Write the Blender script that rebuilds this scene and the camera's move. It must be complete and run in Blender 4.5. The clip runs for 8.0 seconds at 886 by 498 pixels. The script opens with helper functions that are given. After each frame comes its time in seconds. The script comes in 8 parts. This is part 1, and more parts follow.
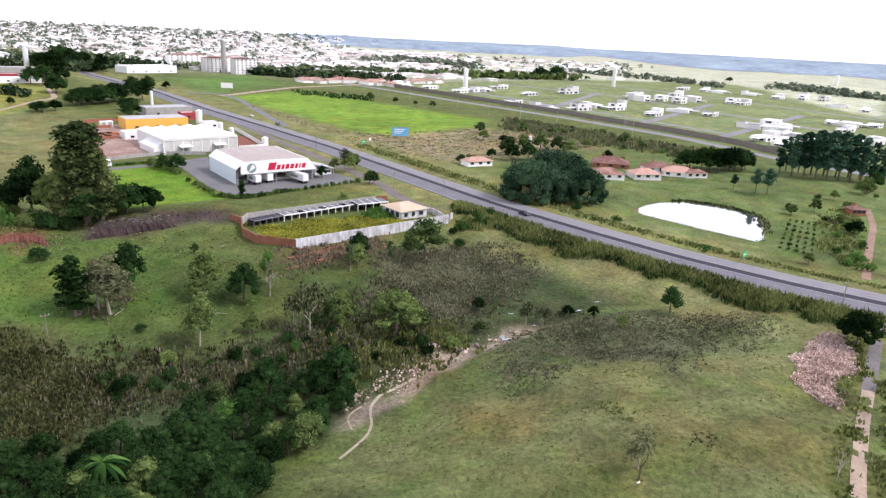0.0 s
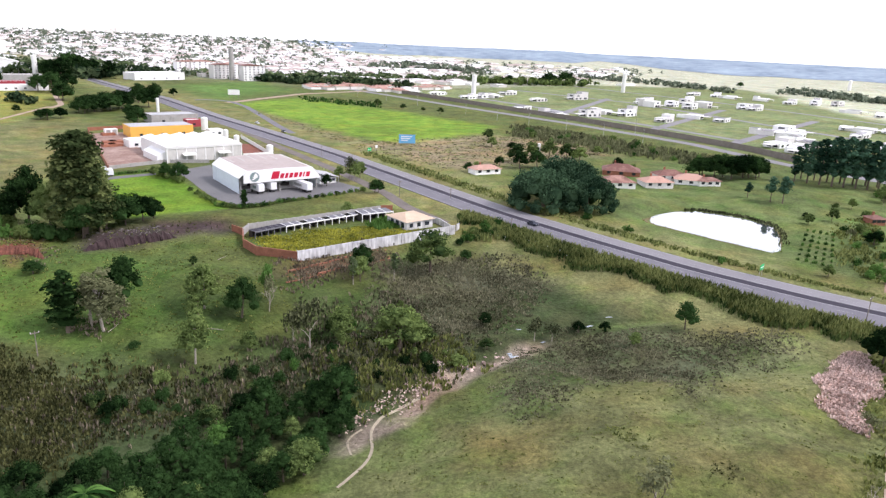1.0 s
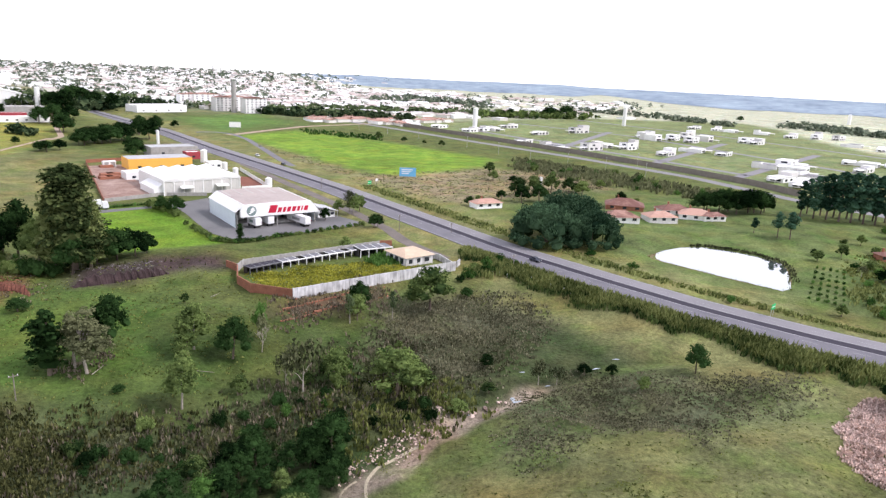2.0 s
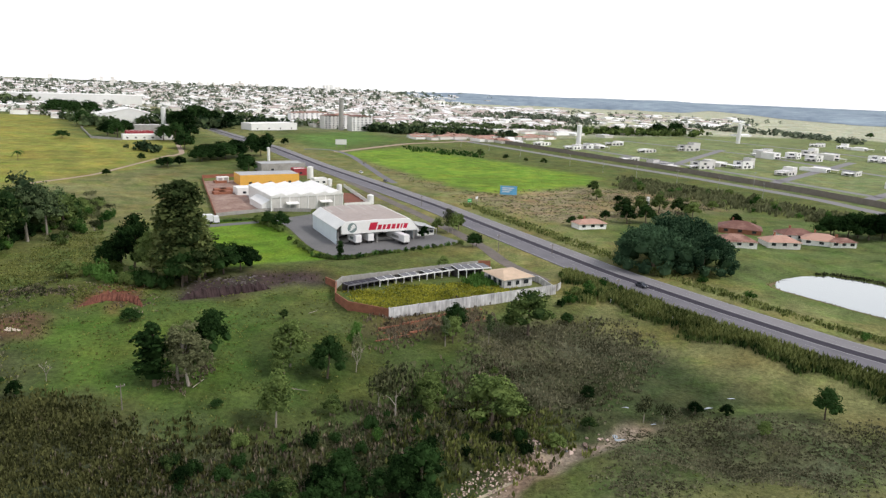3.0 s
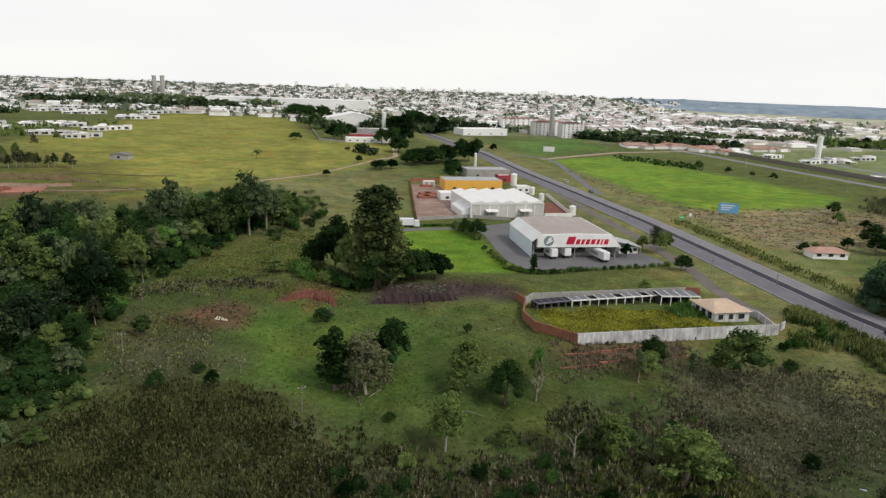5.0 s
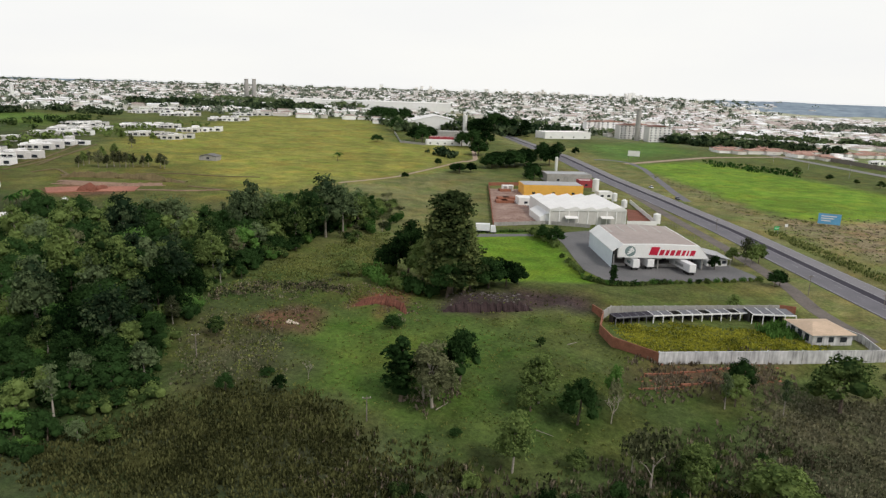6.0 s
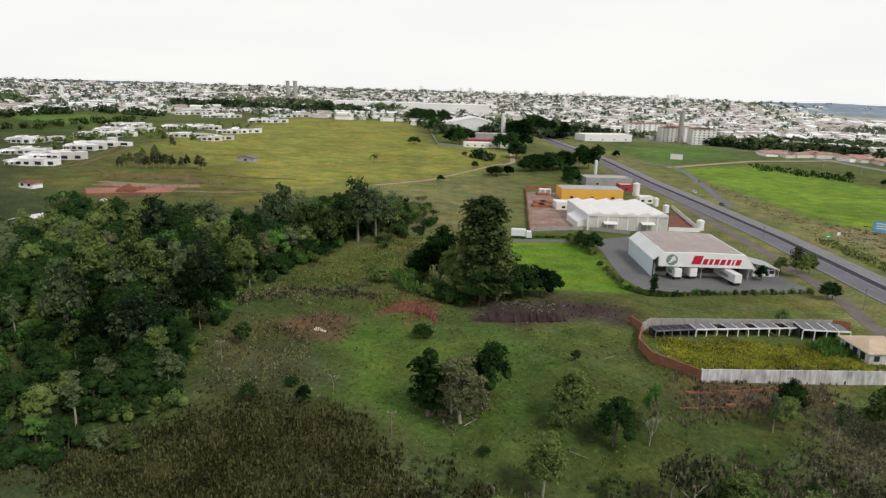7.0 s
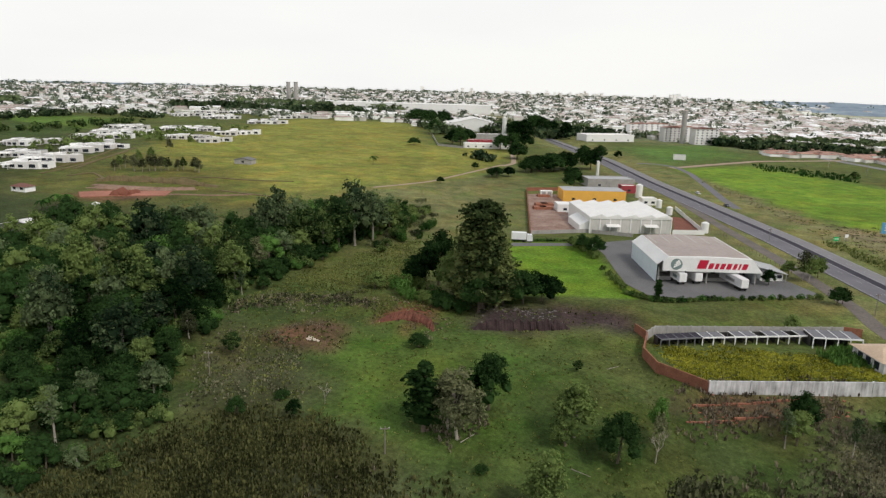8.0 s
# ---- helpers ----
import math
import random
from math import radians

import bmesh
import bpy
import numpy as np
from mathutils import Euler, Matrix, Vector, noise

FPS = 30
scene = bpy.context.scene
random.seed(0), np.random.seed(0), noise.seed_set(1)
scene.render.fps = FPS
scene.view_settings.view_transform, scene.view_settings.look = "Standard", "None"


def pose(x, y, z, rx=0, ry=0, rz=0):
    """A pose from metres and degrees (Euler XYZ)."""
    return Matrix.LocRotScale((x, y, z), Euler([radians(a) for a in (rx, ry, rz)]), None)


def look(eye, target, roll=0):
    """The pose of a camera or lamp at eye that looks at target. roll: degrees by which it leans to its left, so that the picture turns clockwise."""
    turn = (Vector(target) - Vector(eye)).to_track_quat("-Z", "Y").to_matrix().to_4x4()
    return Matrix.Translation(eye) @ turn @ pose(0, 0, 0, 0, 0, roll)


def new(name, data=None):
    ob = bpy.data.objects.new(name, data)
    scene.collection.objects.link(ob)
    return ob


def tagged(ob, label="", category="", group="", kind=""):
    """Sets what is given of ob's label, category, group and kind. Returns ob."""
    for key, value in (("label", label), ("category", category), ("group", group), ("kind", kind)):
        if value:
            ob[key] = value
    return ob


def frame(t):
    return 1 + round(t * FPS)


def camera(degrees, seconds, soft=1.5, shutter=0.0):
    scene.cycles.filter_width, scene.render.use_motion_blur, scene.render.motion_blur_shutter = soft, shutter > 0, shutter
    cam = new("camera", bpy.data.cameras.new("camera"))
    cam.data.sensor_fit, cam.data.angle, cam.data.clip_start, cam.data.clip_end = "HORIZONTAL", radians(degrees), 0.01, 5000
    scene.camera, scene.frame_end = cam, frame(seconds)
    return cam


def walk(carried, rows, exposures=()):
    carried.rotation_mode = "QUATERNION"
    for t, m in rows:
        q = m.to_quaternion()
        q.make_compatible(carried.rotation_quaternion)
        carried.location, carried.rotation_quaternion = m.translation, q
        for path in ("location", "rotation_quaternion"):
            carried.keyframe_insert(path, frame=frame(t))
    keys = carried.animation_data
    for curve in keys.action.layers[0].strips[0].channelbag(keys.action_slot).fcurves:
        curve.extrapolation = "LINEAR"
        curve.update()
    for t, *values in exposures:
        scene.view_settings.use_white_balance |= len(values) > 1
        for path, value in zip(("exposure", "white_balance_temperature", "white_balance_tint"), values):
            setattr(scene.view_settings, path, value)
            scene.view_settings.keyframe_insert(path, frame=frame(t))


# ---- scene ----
cam = camera(65.7, 8.0, soft=1.35)
PATH = [
    (0, (-0.57, -1.977, 61.45), (-0.434, -0.074, 60.849), 2.9),
    (0.5, (0.045, 1.301, 61.449), (0.157, 3.205, 60.847), 2.9),
    (1, (0.636, 4.52, 61.498), (0.746, 6.429, 60.911), 2.7),
    (1.5, (1.053, 7.742, 61.482), (1.163, 9.663, 60.936), 2.6),
    (1.7, (1.129, 9.015, 61.461), (1.24, 10.942, 60.935), 2.8),
    (2.8, (1.032, 15.437, 61.415), (0.982, 17.382, 60.951), 2.1),
    (3, (1.112, 16.648, 61.429), (0.926, 18.584, 60.964), 2.2),
    (3.5, (1.626, 19.849, 61.494), (1.19, 21.744, 61.027), 2.3),
    (4, (1.856, 23.077, 61.527), (1.301, 24.941, 61.059), 2.1),
    (4.5, (1.72, 26.129, 61.554), (1.063, 27.959, 61.085), 2.1),
    (6, (0.488, 34.755, 61.911), (-0.477, 36.443, 61.439), 1.9),
    (6.5, (-0.315, 37.826, 62.018), (-1.364, 39.462, 61.547), 1.8),
    (7, (-1.307, 40.813, 62.044), (-2.366, 42.443, 61.573), 1.8),
    (7.5, (-2.442, 43.766, 62.006), (-3.502, 45.395, 61.536), 1.7),
    (8, (-3.73, 46.775, 62.024), (-4.794, 48.402, 61.554), 1.6),
]
walk(cam, [(t, look(eye, target, roll)) for t, eye, target, roll in PATH],
     exposures=[(0, 0.05, 5950, 21), (1.7, 0.12, 5950, 21), (2.8, -0.35, 6200, 14), (3.5, -0.67, 6300, 11), (4.5, -0.8, 6350, 11), (8, -0.8, 6380, 11)])

# ---- world and sun: thin bright overcast, soft sun from the side ----
SUN_AZ, SUN_EL = radians(100), radians(47)
world = bpy.data.worlds.new("overcast_sky")
scene.world = world
world.use_nodes = True
wn, wl = world.node_tree.nodes, world.node_tree.links
wn.clear()
w_out, w_bg = wn.new("ShaderNodeOutputWorld"), wn.new("ShaderNodeBackground")
w_sky = wn.new("ShaderNodeTexSky")
w_sky.sky_type, w_sky.sun_disc = "NISHITA", False
w_sky.sun_elevation, w_sky.sun_rotation = SUN_EL, SUN_AZ
w_scale = wn.new("ShaderNodeVectorMath")
w_scale.operation = "SCALE"
w_scale.inputs[3].default_value = 0.1
w_co, w_cloud, w_ramp = wn.new("ShaderNodeTexCoord"), wn.new("ShaderNodeTexNoise"), wn.new("ShaderNodeValToRGB")
w_map = wn.new("ShaderNodeMapping")
w_map.inputs["Scale"].default_value = (1.2, 1.2, 6.0)
w_cloud.inputs["Scale"].default_value, w_cloud.inputs["Detail"].default_value = 2.2, 6
w_ramp.color_ramp.elements[0].position, w_ramp.color_ramp.elements[0].color = 0.3, (0.97, 0.965, 0.935, 1)
w_ramp.color_ramp.elements[1].position, w_ramp.color_ramp.elements[1].color = 0.62, (1.01, 1.0, 0.95, 1)
w_mix = wn.new("ShaderNodeMixRGB")
w_mix.inputs[0].default_value = 0.94
wl.new(w_co.outputs["Generated"], w_map.inputs[0])
wl.new(w_map.outputs[0], w_cloud.inputs["Vector"])
wl.new(w_cloud.outputs["Fac"], w_ramp.inputs[0])
wl.new(w_sky.outputs[0], w_scale.inputs[0])
wl.new(w_scale.outputs[0], w_mix.inputs[1])
wl.new(w_ramp.outputs[0], w_mix.inputs[2])
# white haze low down, thinning to blue-grey sky overhead
w_sep, w_up = wn.new("ShaderNodeSeparateXYZ"), wn.new("ShaderNodeMapRange")
w_up.inputs["From Min"].default_value, w_up.inputs["From Max"].default_value = 0.16, 0.6
w_up.inputs["To Min"].default_value, w_up.inputs["To Max"].default_value = 0.97, 0.45
wl.new(w_co.outputs["Generated"], w_sep.inputs[0])
wl.new(w_sep.outputs["Z"], w_up.inputs[0])
wl.new(w_up.outputs[0], w_mix.inputs[0])
wl.new(w_mix.outputs[0], w_bg.inputs[0])
w_bg.inputs[1].default_value = 1.7
wl.new(w_bg.outputs[0], w_out.inputs[0])

sun = new("sun", bpy.data.lights.new("sun", "SUN"))
sun.data.energy, sun.data.angle, sun.data.color = 3.3, radians(15), (1.0, 0.95, 0.86)
sun.matrix_world = look((200 * math.sin(SUN_AZ) * math.cos(SUN_EL), 200 * math.cos(SUN_AZ) * math.cos(SUN_EL), 200 * math.sin(SUN_EL)), (0, 0, 0))

# ---- the lie of the land ----
CREEK = [(120, 178), (75, 166), (45, 160), (25, 150), (8, 137), (-4, 124), (-20, 110), (-45, 97), (-80, 86), (-130, 80), (-220, 85)]
CREEK_DEEP = [0.5, 3.5, 6.5, 8.5, 10.5, 11.5, 11.5, 11.0, 9.5, 8.0, 6.0]
HIGHWAY = [(420, -40), (300, 30), (200, 100), (126, 156), (108, 170), (85, 191.5), (63.5, 217), (37, 251), (-3, 314), (-37, 368),
           (-85, 436), (-140, 512), (-215, 626), (-300, 735), (-405, 872), (-620, 1150), (-1000, 1640)]
U, V = (0.799, 0.602), (-0.602, 0.799)


def smooth(a, b, x):
    s = np.clip((np.asarray(x, float) - a) / (b - a), 0, 1)
    return s * s * (3 - 2 * s)


def along(line, x, y, values=None):
    """Distance to a polyline, the side (positive: left of its way) and a value carried along it."""
    x, y = np.asarray(x, float), np.asarray(y, float)
    best, side, val = np.full(x.shape, 1e9), np.zeros(x.shape), np.zeros(x.shape)
    for i in range(len(line) - 1):
        (ax, ay), (bx, by) = line[i], line[i + 1]
        dx, dy = bx - ax, by - ay
        k = np.clip(((x - ax) * dx + (y - ay) * dy) / (dx * dx + dy * dy), 0, 1)
        d = np.hypot(x - ax - k * dx, y - ay - k * dy)
        near = d < best
        best = np.where(near, d, best)
        side = np.where(near, np.sign(dx * (y - ay) - dy * (x - ax)), side)
        if values is not None:
            val = np.where(near, values[i] + k * (values[i + 1] - values[i]), val)
    return best, side, val


def wave(x, y, s, a, k=0.0):
    return a * (np.sin(x / s + k + 0.7 * np.sin(y / s * 0.8)) * np.cos(y / s * 0.9 + 2 * k) + 0.5 * np.sin((x + y) / s * 1.9 + k) * np.sin((x - 2 * y) / s + 3 * k))


def height(x, y):
    x, y = np.asarray(x, float), np.asarray(y, float)
    z = 0.028 * 60 * np.log1p(np.exp(np.clip((-x - 190) / 60, -30, 30)))
    z = 11 * np.tanh(z / 11) * smooth(1500, 700, y)
    z = z - 1.5 * smooth(80, 130, x) * smooth(330, 260, y)
    rough = smooth(330, 200, np.hypot(x, y - 120) - 60)
    z = z + wave(x, y, 17, 0.75) * rough + wave(x, y, 6.3, 0.14, 1.0) * rough
    # soft hummocks of the near field
    hum = wave(x, y, 8.5, 1.0, 2.2)
    z = z + 0.85 * (1 - np.abs(np.tanh(1.6 * hum)) * 1.4) * rough * smooth(-40, 0, x) * smooth(160, 140, y)
    d, side, deep = along(CREEK, x, y, CREEK_DEEP)
    w = np.where(side < 0, 62.0, 38.0)
    z = z - deep * np.exp(-(d / w) ** 2) - 1.3 * smooth(0.5, 5, deep) * np.exp(-(d / 3.2) ** 2)
    # bank below the warehouse lot and the terrace of the walled lot
    u, v = (x + 64) * U[0] + (y - 268) * U[1], (x + 64) * V[0] + (y - 268) * V[1]
    lot = smooth(-26, -14, v) * smooth(-68, -52, u) * smooth(130, 118, u) * smooth(200, 170, v)
    z = z * (1 - lot) + lot * (0.012 * np.maximum(v - 40, 0) * 0)
    a, b = (x + 12) * U[0] + (y - 222) * U[1], (x + 12) * V[0] + (y - 222) * V[1]
    walled = smooth(-43, -38, a) * smooth(30, 25, a) * smooth(-17, -12, b) * smooth(19, 14, b)
    z = z * (1 - walled) - 0.8 * walled
    h, hs, _ = along(HIGHWAY, x, y)
    road = smooth(26, 12, h)
    z = z * (1 - road)
    pond = smooth(34, 24, np.hypot((x - 119) / 1.0, (y - 248) / 1.15))
    z = z * (1 - pond) - 2.2 * pond
    return z

# ---- materials ----
def material(name, color, rough=0.85, vary=0.25, scale=0.4, fine=4.0, bump=0.0, metal=0.0, island=0.0, each=0.0, spec=0.3, second=None, streak=0.0, broad=0.5):
    """Principled surface: colour varied at two scales (world metres), with bump, and by piece or by object where asked."""
    m = bpy.data.materials.new(name)
    m.use_nodes = True
    n, l = m.node_tree.nodes, m.node_tree.links
    b = n["Principled BSDF"]
    b.inputs["Roughness"].default_value, b.inputs["Metallic"].default_value = rough, metal
    b.inputs["Specular IOR Level"].default_value = spec
    geo = n.new("ShaderNodeNewGeometry")
    big, small = n.new("ShaderNodeTexNoise"), n.new("ShaderNodeTexNoise")
    for t, s in ((big, scale), (small, fine)):
        t.inputs["Scale"].default_value, t.inputs["Detail"].default_value = s, 5
        l.new(geo.outputs["Position"], t.inputs["Vector"])
    if streak:
        mp = n.new("ShaderNodeMapping")
        mp.inputs["Scale"].default_value = (1, 1, streak)
        l.new(geo.outputs["Position"], mp.inputs[0])
        l.new(mp.outputs[0], small.inputs["Vector"])
    dark = [c * (1 - vary) for c in color]
    light = [min(1, c * (1 + vary * 0.8)) for c in (second or color)]
    ramp = n.new("ShaderNodeValToRGB")
    ramp.color_ramp.elements[0].position, ramp.color_ramp.elements[0].color = 0.32, (*dark, 1)
    ramp.color_ramp.elements[1].position, ramp.color_ramp.elements[1].color = 0.68, (*light, 1)
    add = n.new("ShaderNodeMath")
    add.operation = "MULTIPLY_ADD"
    add.inputs[1].default_value = 1 - broad
    half = n.new("ShaderNodeMath")
    half.operation = "MULTIPLY"
    half.inputs[1].default_value = broad
    l.new(big.outputs["Fac"], half.inputs[0])
    l.new(small.outputs["Fac"], add.inputs[0])
    l.new(half.outputs[0], add.inputs[2])
    fac = add.outputs[0]
    for out, k in ((geo.outputs["Random Per Island"], island), (None, each)):
        if k:
            if out is None:
                out = n.new("ShaderNodeObjectInfo").outputs["Random"]
            ma = n.new("ShaderNodeMath")
            ma.operation = "MULTIPLY_ADD"
            ma.inputs[1].default_value = k
            off = n.new("ShaderNodeMath")
            off.operation = "SUBTRACT"
            off.inputs[1].default_value = k / 2
            l.new(out, ma.inputs[0])
            l.new(fac, off.inputs[0])
            l.new(off.outputs[0], ma.inputs[2])
            fac = ma.outputs[0]
    l.new(fac, ramp.inputs[0])
    l.new(ramp.outputs[0], b.inputs["Base Color"])
    if bump:
        bp = n.new("ShaderNodeBump")
        bp.inputs["Strength"].default_value, bp.inputs["Distance"].default_value = 0.8, bump
        l.new(small.outputs["Fac"], bp.inputs["Height"])
        l.new(bp.outputs[0], b.inputs["Normal"])
    return m


def leaf_material(name, color, second, island=0.5, each=0.45):
    m = material(name, color, 0.85, 0.35, 0.11, 1.2, 0, 0, island * 0.6, each, 0.0, second, broad=0.75)
    n, l = m.node_tree.nodes, m.node_tree.links
    b, tr, mix = n["Principled BSDF"], n.new("ShaderNodeBsdfTranslucent"), n.new("ShaderNodeMixShader")
    l.new(b.inputs["Base Color"].links[0].from_socket, tr.inputs[0])
    mix.inputs[0].default_value = 0.28
    l.new(b.outputs[0], mix.inputs[1])
    l.new(tr.outputs[0], mix.inputs[2])
    l.new(mix.outputs[0], n["Material Output"].inputs[0])
    return m


# dark species green, deepened further to carry the lens falloff at lower left
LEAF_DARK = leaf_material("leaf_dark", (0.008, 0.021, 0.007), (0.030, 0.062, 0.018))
LEAF_MID = leaf_material("leaf_mid", (0.031, 0.064, 0.021), (0.138, 0.185, 0.055))
LEAF_OLIVE = leaf_material("leaf_olive", (0.050, 0.076, 0.027), (0.165, 0.195, 0.068))
LEAF_GREY = leaf_material("leaf_grey", (0.050, 0.062, 0.030), (0.145, 0.152, 0.076))
LEAF_GUM = leaf_material("leaf_gum", (0.028, 0.054, 0.026), (0.110, 0.145, 0.066))
LEAF_BRIGHT = leaf_material("leaf_bright", (0.027, 0.077, 0.018), (0.090, 0.175, 0.039))
LEAF_BLUE = leaf_material("leaf_blue", (0.024, 0.062, 0.038), (0.059, 0.119, 0.071))
LEAF_FIG = leaf_material("leaf_fig", (0.018, 0.044, 0.024), (0.062, 0.110, 0.056), 0.5, 0.12)
LEAF_YELLOW = leaf_material("leaf_yellow", (0.15, 0.17, 0.02), (0.34, 0.33, 0.045), 0.6, 0.2)
REED = leaf_material("reed_leaf", (0.045, 0.052, 0.020), (0.125, 0.128, 0.048), 0.7, 0)
REED_PALE = leaf_material("reed_pale", (0.10, 0.085, 0.06), (0.24, 0.20, 0.14), 0.7, 0)
CANE = leaf_material("cane_leaf", (0.085, 0.120, 0.034), (0.225, 0.245, 0.085), 0.6, 0)
GRASS = leaf_material("grass_blade", (0.10, 0.125, 0.034), (0.20, 0.215, 0.068), 0.6, 0)
BRUSH = material("dry_brush", (0.60, 0.455, 0.385), 0.9, 0.4, 0.3, 3, 0, 0, 0.5)
BARK = material("bark", (0.13, 0.10, 0.075), 0.9, 0.4, 0.6, 5, 0.03, each=0.3)
BARK_PALE = material("pale_bark", (0.34, 0.30, 0.25), 0.85, 0.35, 0.6, 5, 0.02)
ASPHALT = material("worn_asphalt", (0.150, 0.142, 0.155), 0.8, 0.22, 0.12, 2.5, 0.01)
ASPHALT_PALE = material("pale_asphalt", (0.21, 0.198, 0.205), 0.8, 0.15, 0.1, 2.5, 0.01)
ASPHALT_DARK = material("dark_median", (0.035, 0.03, 0.042), 0.85, 0.3, 0.2, 2.5, 0.01)
YARD = material("yard_asphalt", (0.150, 0.146, 0.144), 0.85, 0.3, 0.07, 1.6, 0.01)
LINE = material("road_paint", (0.33, 0.325, 0.32), 0.7, 0.35, 1.5, 6)
CONCRETE = material("concrete", (0.36, 0.345, 0.32), 0.85, 0.25, 0.3, 2, 0.01, streak=0.25)
WHITEWALL = material("stained_white_wall", (0.36, 0.345, 0.34), 0.85, 0.42, 0.35, 1.6, 0.01, streak=0.12, second=(0.60, 0.59, 0.58))
PAINT = material("white_paint", (0.80, 0.79, 0.76), 0.6, 0.08, 0.2, 2, each=0.0)
# blue skylight of the warehouse's shaded side is put into this wall white
PAINT_SKYLIT = material("skylit_pale_metal", (0.76, 0.83, 0.87), 0.5, 0.07, 0.2, 1.2)
HOUSEWALL = material("house_wall", (0.74, 0.71, 0.68), 0.7, 0.15, 0.1, 1.5, each=0.9, second=(0.80, 0.79, 0.77))
PALEROOF = material("pale_roof", (0.24, 0.23, 0.23), 0.7, 0.3, 0.1, 1.5, each=0.9, second=(0.70, 0.68, 0.65))
ROOF_WHITE = material("white_metal_roof", (0.83, 0.81, 0.77), 0.5, 0.1, 0.15, 1.0)
ROOF_BROWN = material("dusty_metal_roof", (0.37, 0.305, 0.27), 0.55, 0.16, 0.15, 0.9, streak=0.3)
ROOF_GREY = material("grey_roof", (0.40, 0.40, 0.40), 0.6, 0.2, 0.2, 1.2)
ROOF_STRIP = material("translucent_strip", (0.44, 0.42, 0.38), 0.5, 0.1, 0.3, 2)
YELLOW = material("yellow_paint", (0.80, 0.43, 0.08), 0.6, 0.1, 0.3, 2)
TILE = material("clay_roof_tile", (0.24, 0.115, 0.09), 0.85, 0.3, 0.3, 2.5, 0.03, each=0.5, second=(0.38, 0.23, 0.175))
TILE_PALE = material("pale_clay_tile", (0.56, 0.42, 0.30), 0.85, 0.2, 0.3, 2.5, 0.03)
BRICK = material("red_brick", (0.30, 0.125, 0.075), 0.9, 0.35, 0.5, 3, 0.02)
BRICKLOT = material("brick_lot_ground", (0.30, 0.15, 0.105), 0.95, 0.45, 0.12, 1.2, 0.02, second=(0.30, 0.22, 0.18))
REDDIRT = material("red_dirt", (0.20, 0.075, 0.048), 0.95, 0.35, 0.25, 1.6, 0.05)
TRACK = material("pale_dirt_track", (0.36, 0.27, 0.20), 0.95, 0.3, 0.2, 2, 0.03)
SANDM = material("pale_sand", (0.50, 0.42, 0.33), 0.95, 0.3, 0.3, 2, 0.02)
ROCK = material("creek_rock", (0.24, 0.165, 0.13), 0.9, 0.5, 0.5, 2, 0.05, island=0.5, second=(0.44, 0.335, 0.285))
GLASS = material("dark_window", (0.03, 0.035, 0.045), 0.12, 0.2, 0.5, 2, spec=0.6)
# near-black for truck chassis, and for interior shade put into wall colour
DARK = material("dark_shade_and_chassis", (0.05, 0.048, 0.045), 0.9, 0.3, 0.5, 3)
RUBBER = material("rubber", (0.02, 0.02, 0.02), 0.85, 0.2, 1, 6)
RED = material("sign_red", (0.50, 0.015, 0.045), 0.5, 0.06, 0.5, 3)
GREENGREY = material("sign_grey_green", (0.19, 0.25, 0.24), 0.5, 0.06, 0.5, 3)
SIGNBLUE = material("billboard_blue", (0.15, 0.42, 0.68), 0.45, 0.08, 0.3, 2)
SIGNGREEN = material("road_sign_green", (0.02, 0.42, 0.12), 0.5, 0.06, 0.5, 3)
STEEL = material("galvanised_steel", (0.42, 0.42, 0.41), 0.45, 0.15, 0.5, 4, metal=0.6)
WOODPOLE = material("weathered_pole", (0.22, 0.19, 0.16), 0.9, 0.3, 0.5, 5)
CARPAINT = material("dark_car_paint", (0.05, 0.055, 0.075), 0.3, 0.05, 0.5, 3, metal=0.3, spec=0.6)
CARWHITE = material("white_car_paint", (0.78, 0.78, 0.78), 0.3, 0.04, 0.5, 3, spec=0.5)


# wooded hills whose blue is distance haze put into the base colour
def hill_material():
    m = material("hazed_hill_woods", (0.15, 0.205, 0.27), 0.95, 0.2, 0.0016, 0.009, second=(0.26, 0.32, 0.36))
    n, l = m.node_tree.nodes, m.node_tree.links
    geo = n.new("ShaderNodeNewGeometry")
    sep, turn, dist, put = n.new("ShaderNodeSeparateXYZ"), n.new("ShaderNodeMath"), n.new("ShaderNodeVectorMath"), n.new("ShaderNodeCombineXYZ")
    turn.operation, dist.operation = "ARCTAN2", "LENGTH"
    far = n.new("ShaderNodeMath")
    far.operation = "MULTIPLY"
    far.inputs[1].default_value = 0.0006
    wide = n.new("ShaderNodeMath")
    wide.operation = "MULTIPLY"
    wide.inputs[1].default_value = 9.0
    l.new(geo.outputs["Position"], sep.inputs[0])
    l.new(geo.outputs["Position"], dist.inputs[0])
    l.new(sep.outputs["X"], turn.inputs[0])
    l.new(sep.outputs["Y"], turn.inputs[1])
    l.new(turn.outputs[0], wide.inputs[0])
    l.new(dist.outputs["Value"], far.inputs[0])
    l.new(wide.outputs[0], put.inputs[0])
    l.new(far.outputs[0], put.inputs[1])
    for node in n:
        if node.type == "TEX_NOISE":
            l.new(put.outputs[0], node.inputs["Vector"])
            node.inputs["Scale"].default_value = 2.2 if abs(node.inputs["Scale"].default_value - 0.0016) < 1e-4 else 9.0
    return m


HILL = hill_material()
WATER = material("pond_water", (0.10, 0.11, 0.10), 0.03, 0.1, 0.05, 0.3, spec=1.0)
WATER.node_tree.nodes["Principled BSDF"].inputs["Metallic"].default_value = 0.9
wtree = WATER.node_tree
